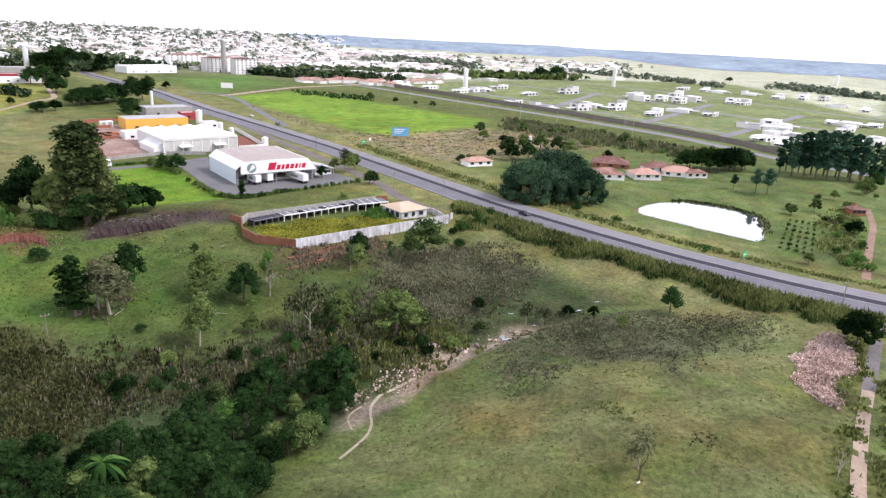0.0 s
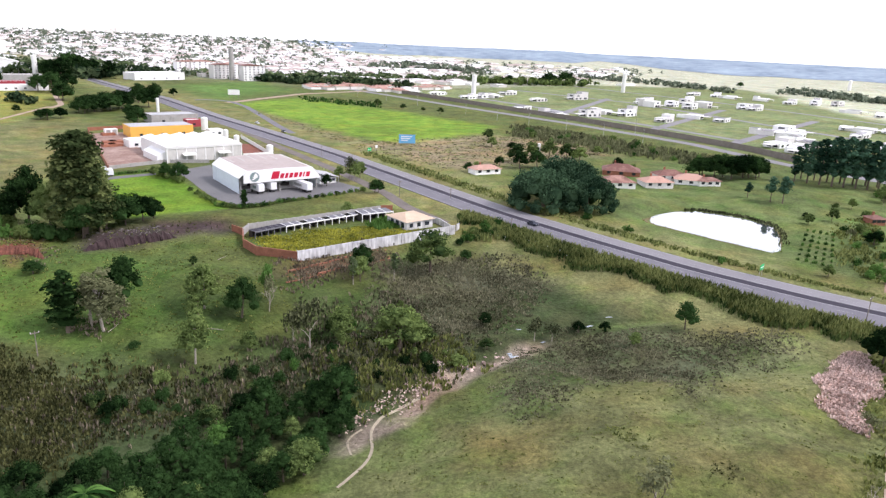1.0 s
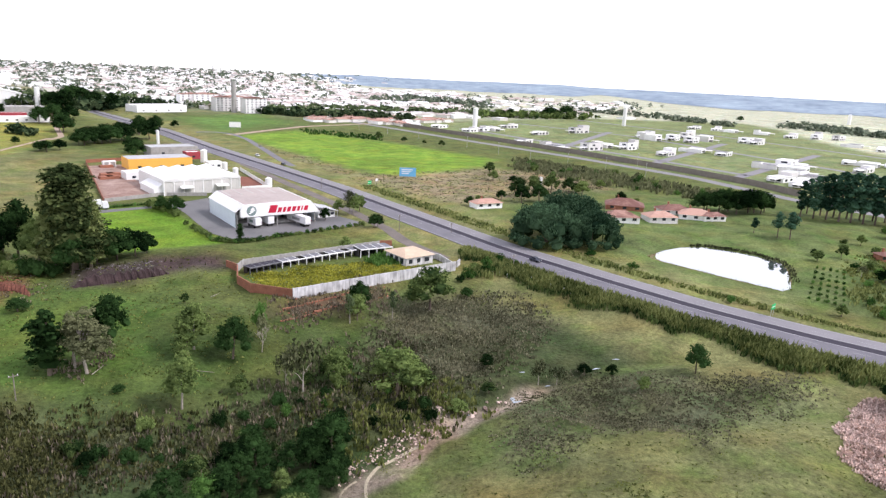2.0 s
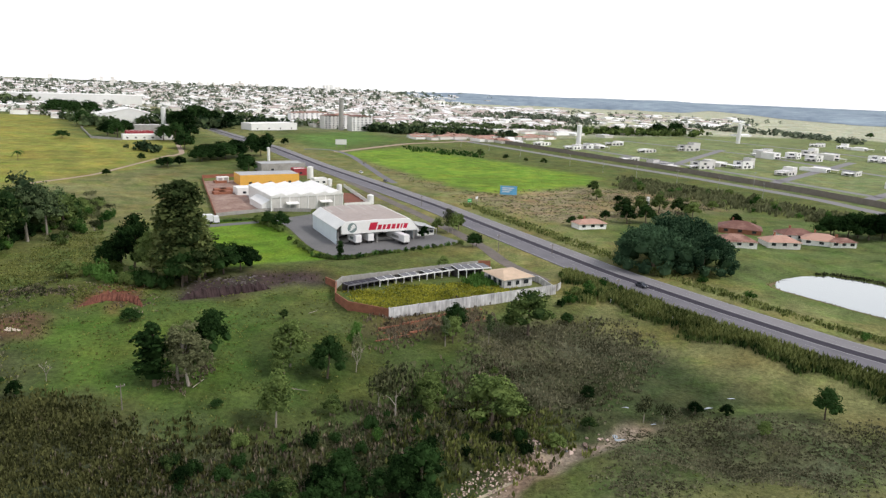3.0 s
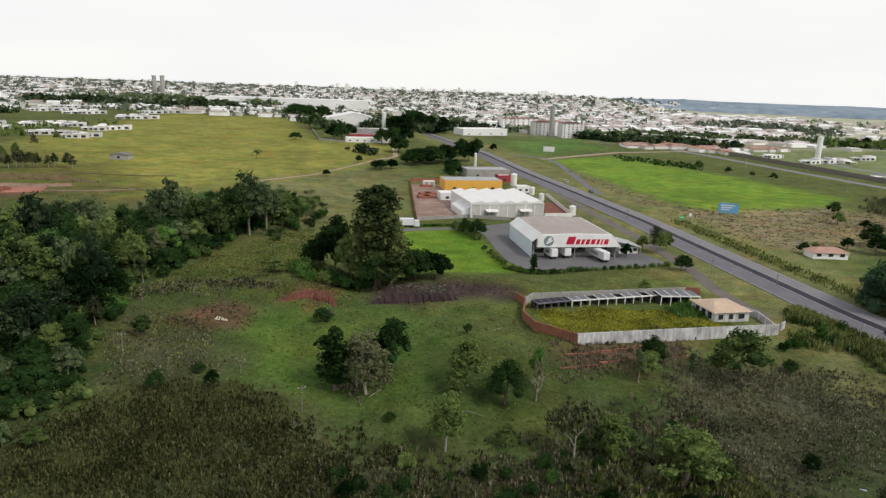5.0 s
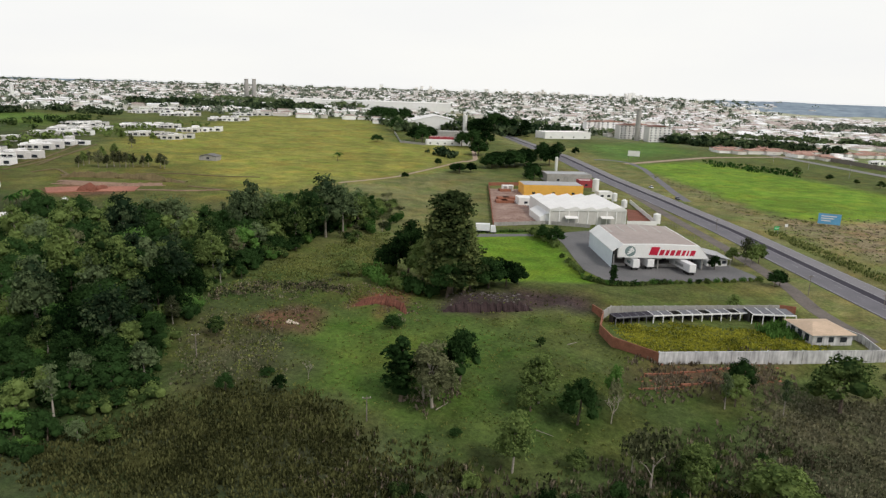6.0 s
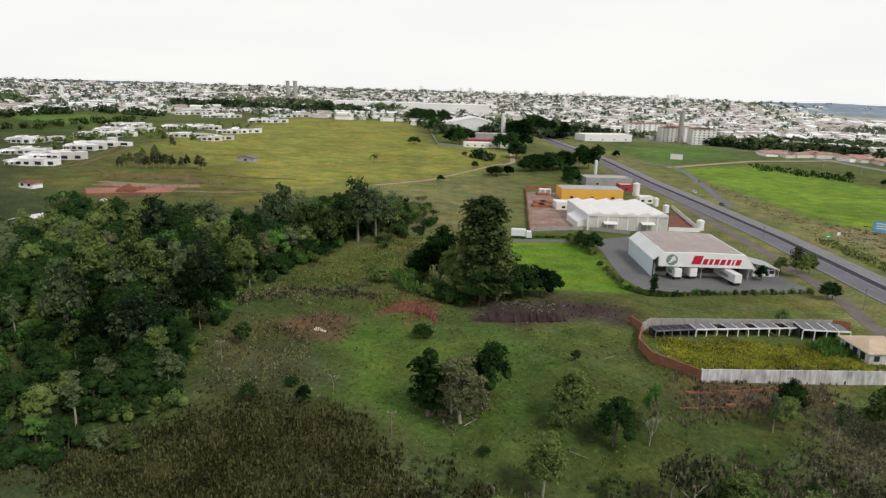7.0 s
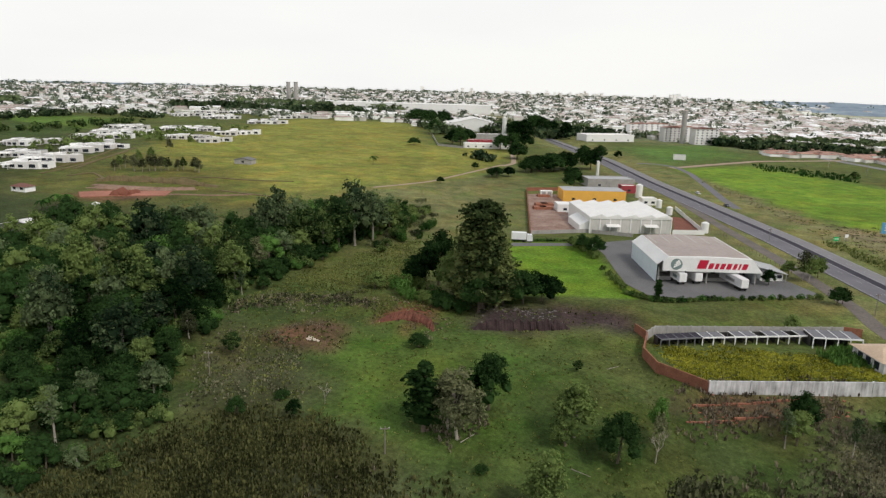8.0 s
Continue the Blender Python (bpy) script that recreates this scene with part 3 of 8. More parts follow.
ribbon("field_track", [(-255.5, 512.5), (-244.4, 397.3), (-254.2, 353.9)], -1.3, 1.3, TRACK, 0.06, "faint dirt track across the pasture")
ribbon("foot_path", [(-9.5, 102.6), (-7.8, 105.1), (-5.4, 109.6), (-4.1, 114.4), (-4.8, 119.5), (-5.1, 123.6), (-3.6, 126.4), (-1.6, 128.9), (2.5, 133), (6.6, 135.8)], -0.28, 0.28, PATHM, 0.07, "thin pale worn footpath along the creek", "path", step=1.0)
ribbon("foot_path", [(-8, 113.2), (-9, 116.4), (-9.6, 120.1), (-8.7, 122.1), (-6.7, 123.3)], -0.2, 0.2, PATHM, 0.07, "thin pale side path in the creek bed", "path", step=1.0)
for line, w, mat in (([(-372.4, 257), (-369.5, 266.9), (-354, 276), (-336.1, 284.9), (-311.8, 290.5)], 2.6, EARTH), ([(-356.4, 246.1), (-342.1, 254.8), (-323.4, 265.3), (-315.2, 278.5)], 2.2, REDLOT_PALE), ([(-392.4, 252.2), (-397.8, 270.2), (-369.6, 260.3)], 0.8, EARTH), ([(-409.2, 245.3), (-421, 267.8), (-441.8, 297.8), (-477.7, 342.6)], 0.8, EARTH), ([(-422.2, 258.4), (-445.8, 292.5), (-506.2, 356)], 0.7, EARTH), ([(-414.8, 267.8), (-447.5, 305), (-493.7, 359.8)], 0.7, EARTH), ([(-351.6, 288.7), (-341.3, 308.1), (-317.4, 317.2), (-297.7, 333.9)], 0.7, EARTH), ([(-301.1, 283.7), (-284.2, 288.2), (-260.8, 289.8)], 0.9, EARTH), ([(-306.9, 257), (-291.3, 272.2), (-280.6, 288.8)], 0.8, REDLOT_PALE)):
    ribbon("earth_bank", line, -w, w, mat, 0.4, "bare brown contour bank across the pasture", "earth bank")
ribbon("red_lot", [(-335.8, 226.9), (-330.2, 238.1), (-321.7, 247.9), (-309.8, 259.1)], -7, 7, REDLOT, 0.3, "graded bare red earth lot", "bare earth")
ribbon("foot_path", [(-313.4, 634.9), (-253.1, 526.5), (-252.1, 506.3)], -2.0, 2.0, TRACK, 0.05, "pale dirt path beside trees", "path")


# ---- pond and creek water ----
def pool(name, outline, z, label, rim=0.0):
    bm = bmesh.new()
    bm.faces.new([bm.verts.new((x, y, z)) for x, y in outline])
    return tagged(part(name, bm, WATER), label, "water", kind="structure")


POND = [(91.1, 255), (100.3, 266.3), (109.6, 272.5), (120.4, 275), (128.6, 271.2), (136.8, 262.8), (142.5, 253.7), (135.2, 235.7), (127.7, 221.2), (123.2, 218.1), (116.8, 224.9), (108.3, 234.2), (99.5, 245)]
ribbon("pond_bank", POND + POND[:1], -1.0, 0.6, EARTH, 0.02, "muddy brown bank round the pond", "pond bank")
pool("pond_water", POND, -2.08, "still pale pond reflecting the bright sky")


# ---- trees: trunk with limbs, crown of many small leaf sprays ----
def leaf_cards(rng, pts, out, size, lift=0.35):
    """One small bent spray of leaves (two triangles) at every point, facing roughly outwards."""
    k = len(pts)
    n = out + rng.normal(0, 0.5, (k, 3)) + np.array((0, 0, lift))
    n /= np.linalg.norm(n, axis=1)[:, None] + 1e-9
    a = np.cross(n, rng.normal(0, 1, (k, 3)))
    a /= np.linalg.norm(a, axis=1)[:, None] + 1e-9
    b = np.cross(n, a)
    s = (size * rng.uniform(0.55, 1.3, k))[:, None]
    q = rng.uniform(0.45, 0.9, k)[:, None]
    v = np.stack([pts - a * s, pts - b * s * q + n * s * 0.25, pts + a * s, pts + b * s * q - n * s * 0.1], 1).reshape(-1, 3)
    f = np.arange(4 * k).reshape(-1, 4)
    return v, f


def crown_mesh(name, seed, blobs, count, size, core=0.62, tufts_each=11):
    """A crown: every limb's mass is broken into small clumps of leaf sprays with gaps between them."""
    rng = np.random.default_rng(seed)
    centre, radius, bulk = [], [], []
    for (cx, cy, cz), (rx, ry, rz) in blobs:
        d = rng.normal(0, 1, (tufts_each, 3))
        d[:, 2] = np.where(d[:, 2] < -0.2, -d[:, 2], d[:, 2])
        d /= np.linalg.norm(d, axis=1)[:, None]
        reach = rng.uniform(0.55, 0.92, tufts_each)[:, None]
        r = np.array((rx, ry, rz)) * rng.uniform(0.26, 0.5, tufts_each)[:, None]
        centre.append(np.array((cx, cy, cz)) + d * reach * (rx, ry, rz))
        radius.append(r)
        bulk.append(r[:, 0] * r[:, 2])
    centre, radius, bulk = np.concatenate(centre), np.concatenate(radius), np.concatenate(bulk)
    pick = rng.choice(len(centre), count, p=bulk / bulk.sum())
    d = rng.normal(0, 1, (count, 3))
    d[:, 2] = np.where(d[:, 2] < 0.0, -d[:, 2] * rng.choice([1, 1, -0.7], count), d[:, 2])
    d /= np.linalg.norm(d, axis=1)[:, None]
    pts = centre[pick] + d * radius[pick] * rng.uniform(0.7, 1.12, count)[:, None]
    v, f = leaf_cards(rng, pts, d, size)
    verts, faces = [v], [tuple(q) for q in f]
    base = len(v)
    if core:
        bm = bmesh.new()
        for cc, rr in blobs:
            bmesh.ops.create_icosphere(bm, subdivisions=1, radius=1, matrix=Matrix.Translation(cc) @ Matrix.Diagonal((*[q * core for q in rr], 1)))
        bm.verts.index_update()
        verts.append(np.array([vv.co[:] for vv in bm.verts]) + rng.normal(0, 0.12, (len(bm.verts), 3)))
        faces += [tuple(base + vv.index for vv in ff.verts) for ff in bm.faces]
        bm.free()
    me = bpy.data.meshes.new(name)
    me.from_pydata(np.concatenate(verts).tolist(), [], faces)
    return me


def limbs(seed, h, r, ends, lean=0.3, split=0.35):
    rng = random.Random(seed)
    bm = bmesh.new()
    p, q = Vector((0, 0, -0.4)), Vector((rng.uniform(-lean, lean), rng.uniform(-lean, lean), h * split))
    tube(bm, p, q, r, r * 0.72, 7)
    top = Vector((q.x * 1.4, q.y * 1.4, h * 0.8))
    tube(bm, q, top, r * 0.72, r * 0.25, 6)
    for e in ends:
        s = q.lerp(top, rng.uniform(0.0, 0.55))
        m = s.lerp(Vector(e), 0.55) + Vector((0, 0, 0.3))
        tube(bm, s, m, r * 0.38, r * 0.25, 5)
        tube(bm, m, e, r * 0.25, r * 0.08, 4)
    return bm


FOREST_PARTS = {}


def tree_kind(key, seed, blobs, count, size, leaf, bark, r=0.28, h=10, core=0.62, split=0.35):
    me = crown_mesh("crown", seed, blobs, count, size, core)
    me.materials.append(leaf)
    bm = limbs(seed, h, r, [b[0] for b in blobs[:6]], split=split)
    tm = bpy.data.meshes.new("trunk")
    bm.to_mesh(tm)
    bm.free()
    tm.materials.append(bark)
    FOREST_PARTS[key] = (tm, me)


def lumps(seed, n, cx, rad, zlo, zhi, spread_r):
    rng = random.Random(seed)
    out = []
    for i in range(n):
        a, k = 2.4 * i + rng.uniform(-0.5, 0.5), math.sqrt((i + 0.5) / n)
        z = zlo + (zhi - zlo) * (1 - k * k * 0.75) * rng.uniform(0.75, 1.0)
        s = rad * rng.uniform(0.75, 1.2)
        out.append(((cx + spread_r * k * math.cos(a), spread_r * k * math.sin(a), z), (s, s, s * 0.8)))
    return out


tree_kind("round", 1, lumps(1, 13, 0, 2.1, 1.9, 8.2, 3.3), 2300, 0.25, LEAF_MID, BARK)
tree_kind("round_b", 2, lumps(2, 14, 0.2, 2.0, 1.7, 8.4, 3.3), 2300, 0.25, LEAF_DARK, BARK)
tree_kind("wide", 3, lumps(3, 18, 0, 2.3, 1.6, 8.0, 4.8), 3000, 0.28, LEAF_DARK, BARK)
tree_kind("column", 4, [((0, 0, 1.9), (1.3, 1.2, 1.4)), ((0.2, 0.1, 3.6), (1.6, 1.5, 1.6)), ((-0.2, 0, 5.4), (1.5, 1.5, 1.6)), ((0.1, 0.2, 7.2), (1.3, 1.2, 1.5)), ((0, 0, 8.8), (0.9, 0.9, 1.1))], 1900, 0.23, LEAF_DARK, BARK, 0.22)
tree_kind("gum", 5, [((0.6, 0.3, 5.2), (1.3, 1.2, 1.3)), ((-0.9, 0.4, 6.3), (1.3, 1.2, 1.2)), ((0.2, -0.8, 7.2), (1.4, 1.3, 1.2)), ((0.5, 0.5, 8.6), (1.2, 1.1, 1.2)), ((-0.3, 0, 4.2), (1.1, 1.0, 0.9))], 1100, 0.24, LEAF_GUM, BARK_PALE, 0.2, core=0.4)
tree_kind("gum_b", 6, lumps(6, 13, 0.1, 1.55, 2.0, 8.9, 2.1), 2100, 0.22, LEAF_MID, BARK_PALE, 0.2, core=0.5)
tree_kind("shrub", 7, [((0, 0, 3.5), (6, 6, 5)), ((5, 2, 2.5), (4.5, 4, 4)), ((-4, 3, 3), (5, 4, 4.5)), ((1, -5, 2.5), (4.5, 4.5, 4)), ((-2, -3, 4.5), (4, 4, 4))], 900, 0.62, LEAF_MID, BARK, 0.3, 6)
tree_kind("shrub_b", 8, [((0, 0, 4), (5, 5, 5.5)), ((4, -2, 3), (4, 4, 4)), ((-3.5, 2, 2.5), (4.5, 4, 4))], 850, 0.6, LEAF_BRIGHT, BARK, 0.3, 6)
tree_kind("dark_shrub", 18, [((0, 0, 3.8), (6, 5.5, 5)), ((4.5, 2, 2.5), (4.5, 4, 4)), ((-4, 2, 3), (5, 4.5, 4.2)), ((0, -4.5, 2.5), (4.5, 4.5, 4))], 900, 0.6, LEAF_DARK, BARK, 0.3, 6)
tree_kind("grey_shrub", 9, [((0, 0, 4), (4.5, 4.5, 5)), ((3, -2, 5), (3.5, 3, 4)), ((-3, 2, 4.5), (3.5, 3.5, 4.5))], 520, 0.5, LEAF_GREY, BARK_PALE, 0.3, 6, core=0)
tree_kind("pine", 10, [((0.2, 0.1, 2.4), (0.9, 0.9, 0.8)), ((-0.2, 0.2, 3.3), (1.1, 1.1, 0.9)), ((0, 0, 4.2), (1.2, 1.2, 0.9)), ((0.5, 0.2, 5.5), (1.3, 1.2, 0.9)), ((-0.4, 0.2, 6.7), (1.3, 1.2, 0.9)), ((0.2, -0.3, 7.9), (1.1, 1.1, 0.8)), ((0, 0, 9.1), (0.8, 0.8, 0.9))], 1100, 0.25, LEAF_BLUE, BARK, 0.17)
tree_kind("young", 11, [((0, 0, 4.5), (1.5, 1.5, 2)), ((0.2, 0, 6.8), (1.2, 1.2, 1.6)), ((0, 0.1, 8.6), (0.8, 0.8, 1.2))], 800, 0.25, LEAF_BLUE, BARK, 0.15)
tree_kind("bright", 12, lumps(12, 13, 0, 2.1, 1.6, 8.2, 3.3), 2300, 0.25, LEAF_BRIGHT, BARK)
tree_kind("mid_gum", 13, lumps(13, 15, 0, 1.8, 1.4, 8.6, 2.5), 2300, 0.24, LEAF_GUM, BARK_PALE, 0.24, core=0.55)

tree_kind("tall_grey", 15, lumps(15, 17, 0, 1.25, 1.0, 9.1, 1.7), 3400, 0.16, LEAF_GREY, BARK_PALE, 0.2, core=0.5)
GREAT = [((0.9 * rr * math.cos(2.4 * i), 0.9 * rr * math.sin(2.4 * i), zz), (1.25, 1.25, 1.05)) for i, (rr, zz) in enumerate((1.85 * (1 - 0.04 * k) * (1 - 0.02 * k) * (0.35 + 0.65 * ((k * 7) % 5) / 4), 1.3 + 0.36 * k) for k in range(22))] + [((0, 0, 9.2), (0.8, 0.8, 0.9))]
tree_kind("great", 14, GREAT, 9000, 0.15, LEAF_OLIVE, BARK, 0.2)


def plant(key, x, y, h, label="", group="", name="tree", category="tree", fat=1.0, rng=random.Random(5), z=None):
    """A tree of that kind, h metres high, standing on the land."""
    ob = new(name)
    ob.empty_display_size = 0.5
    s = h / 10
    ob.matrix_basis = pose(x, y, float(height(x, y)) if z is None else z, 0, 0, rng.uniform(0, 360)) @ Matrix.Diagonal((s * fat, s * fat, s, 1))
    for pname, me in zip(("trunk", "crown"), FOREST_PARTS[key]):
        o = new(pname, me)
        o.parent = ob
    return tagged(ob, label, category, group)


def scatter(poly, gap, seed, tries=9000):
    """Places inside an outline that keep their distance."""
    rng = np.random.default_rng(seed)
    p = np.array(poly)
    lo, hi = p.min(0), p.max(0)
    kept, cells = [], {}
    for x, y in rng.uniform(lo, hi, (tries, 2)):
        c = (int(x // gap), int(y // gap))
        if any(math.hypot(x - a, y - b) < gap for i in (-1, 0, 1) for j in (-1, 0, 1) for a, b in cells.get((c[0] + i, c[1] + j), ())):
            continue
        cells.setdefault(c, []).append((x, y))
        kept.append((x, y))
    k = np.array(kept)
    return k[inside(poly, k[:, 0], k[:, 1])]


# wood in the side valley
WOOD = [(-116, 103.8), (-120.9, 112.2), (-118.8, 124.4), (-133.6, 136.8), (-153.6, 166.2), (-155.1, 184.2), (-164.8, 213.8), (-174.8, 249.6), (-172.3, 282.3), (-179.7, 286), (-219.6, 302.8),
        (-216.5, 268.1), (-225.7, 250.1), (-211.3, 214), (-230.5, 211), (-258.2, 210.1), (-290.1, 197.4), (-277.1, 165.1), (-360, 110), (-250, 50), (-150, 70), (-117, 95.4)]
wood_rng = random.Random(21)
FAR_WOOD = []
for x, y in scatter(WOOD, 5.4, 3, 14000):
    if math.hypot(x + 276, y - 172) < 15 or math.hypot(x + 246, y - 228) < 9:
        continue
    # dark kinds weighted up, so lens falloff sits in the wood's leaf colour
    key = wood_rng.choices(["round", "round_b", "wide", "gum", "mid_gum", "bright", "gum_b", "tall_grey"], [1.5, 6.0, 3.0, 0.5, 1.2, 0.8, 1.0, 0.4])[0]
    edge = along(WOOD, x, y)[0]
    h = (wood_rng.uniform(10, 18) if "gum" in key else wood_rng.uniform(6, 14.5)) * (0.62 if edge < 5 else 1.0) * (0.7 if y < 125 else 1.0)
    if math.hypot(x + 150, y - 150) < 38 or (edge < 5 and x > -200 and y > 120):
        plant(key, x, y, h, "broad dark green woodland tree in the valley" if "gum" not in key else "tall grey-green gum tree in the valley wood", "valley wood", rng=wood_rng)
    else:
        FAR_WOOD.append((key, x, y, h))


def joined_wood(name, trees, label, seed, thin=0.55):
    """Trees too many to tell apart: their crowns and trunks in one mesh, each with a share of its leaf sprays."""
    rng = np.random.default_rng(seed)
    mats, vs, fs, mi, base = [], [], [], [], 0
    cache = {}
    for key, x, y, h in trees:
        if key not in cache:
            got = []
            for me in FOREST_PARTS[key]:
                co = np.empty(len(me.vertices) * 3)
                me.vertices.foreach_get("co", co)
                got.append((co.reshape(-1, 3), [tuple(p.vertices) for p in me.polygons], me.materials[0]))
            cache[key] = got
        a, s = rng.uniform(0, 6.28), h / 10
        z = float(height(x, y))
        for co, faces, m in cache[key]:
            if m not in mats:
                mats.append(m)
            k = mats.index(m)
            q = np.stack([co[:, 0] * math.cos(a) - co[:, 1] * math.sin(a), co[:, 0] * math.sin(a) + co[:, 1] * math.cos(a), co[:, 2]], 1) * s + (x, y, z)
            vs.append(q)
            keep = [f for f in faces if len(f) != 4 or m in (BARK, BARK_PALE) or rng.random() < thin]
            fs += [tuple(base + i for i in f) for f in keep]
            mi += [k] * len(keep)
            base += len(co)
    me = bpy.data.meshes.new(name)
    me.from_pydata(np.concatenate(vs).tolist(), [], fs)
    for m in mats:
        me.materials.append(m)
    me.polygons.foreach_set("material_index", mi)
    return tagged(new(name, me), label, "woodland", kind="stuff")


for key, where, fat in (("mid_gum", (-169.7, 239.6, 26.1), 0.85), ("round", (-170.2, 231.3, 21.0), 0.9), ("gum_b", (-167.8, 220.4, 17.1), 0.9), ("mid_gum", (-189, 217.6, 23.9), 0.8), ("gum_b", (-174.9, 186.1, 17.8), 0.8),
                        ("round", (-175.7, 219.5, 18.4), 0.9), ("mid_gum", (-171.1, 252.1, 20.6), 0.9), ("round", (-173.2, 265.6, 14.3), 1.1), ("mid_gum", (-206.4, 178.3, 23.4), 0.8), ("gum_b", (-187.8, 145.2, 21.9), 0.8),
                        ("gum_b", (-171.2, 146, 23.2), 0.8), ("round", (-166.2, 183, 14.5), 0.9), ("gum", (-160.1, 152.7, 19.2), 0.8), ("mid_gum", (-173, 127.9, 19.4), 0.8), ("mid_gum", (-161.8, 161.2, 18.2), 0.9)):
    x, y, h = where
    plant(key, x, y, h, "tall leafy gum standing above the valley wood" if "gum" in key else "rounded green tree at the wood's edge", "valley wood", rng=wood_rng, fat=fat)
undergrowth = [(wood_rng.choice(["dark_shrub", "dark_shrub", "dark_shrub", "shrub", "shrub_b"]), x, y, wood_rng.uniform(2.2, 5.5)) for x, y in scatter(WOOD, 3.7, 13, 9000) if x > -240 and math.hypot(x + 276, y - 172) > 15]
joined_wood("undergrowth", undergrowth, "dense green undergrowth at the foot of the wood", 17, 0.3)
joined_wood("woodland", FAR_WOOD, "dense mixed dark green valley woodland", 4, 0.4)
# thicket along the lower creek
THICKET = [(-39.5, 116.2), (-31.3, 126.9), (-17, 132.4), (-10.3, 124.2), (-11.2, 109.9), (-17.3, 102.4), (-21.4, 85.5), (-30, 66), (-70, 62), (-95, 74), (-63.5, 97.6), (-53.4, 98.5), (-43.6, 106.7)]
THICK = []
for x, y in scatter(THICKET, 3.5, 8, 6000):
    # darkest kind favoured: lens falloff is put into the thicket's colour
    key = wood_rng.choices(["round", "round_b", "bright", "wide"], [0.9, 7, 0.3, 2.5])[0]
    h = wood_rng.uniform(4.5, 7.5)
    if along(THICKET, x, y)[0] < 3.5 and y > 85:
        plant(key, x, y, h, "dense dark green thicket tree by the creek", "creek thicket", rng=wood_rng)
    else:
        THICK.append((key, x, y, h))
joined_wood("thicket", THICK, "dense dark green thicket along the creek", 6, 0.6)

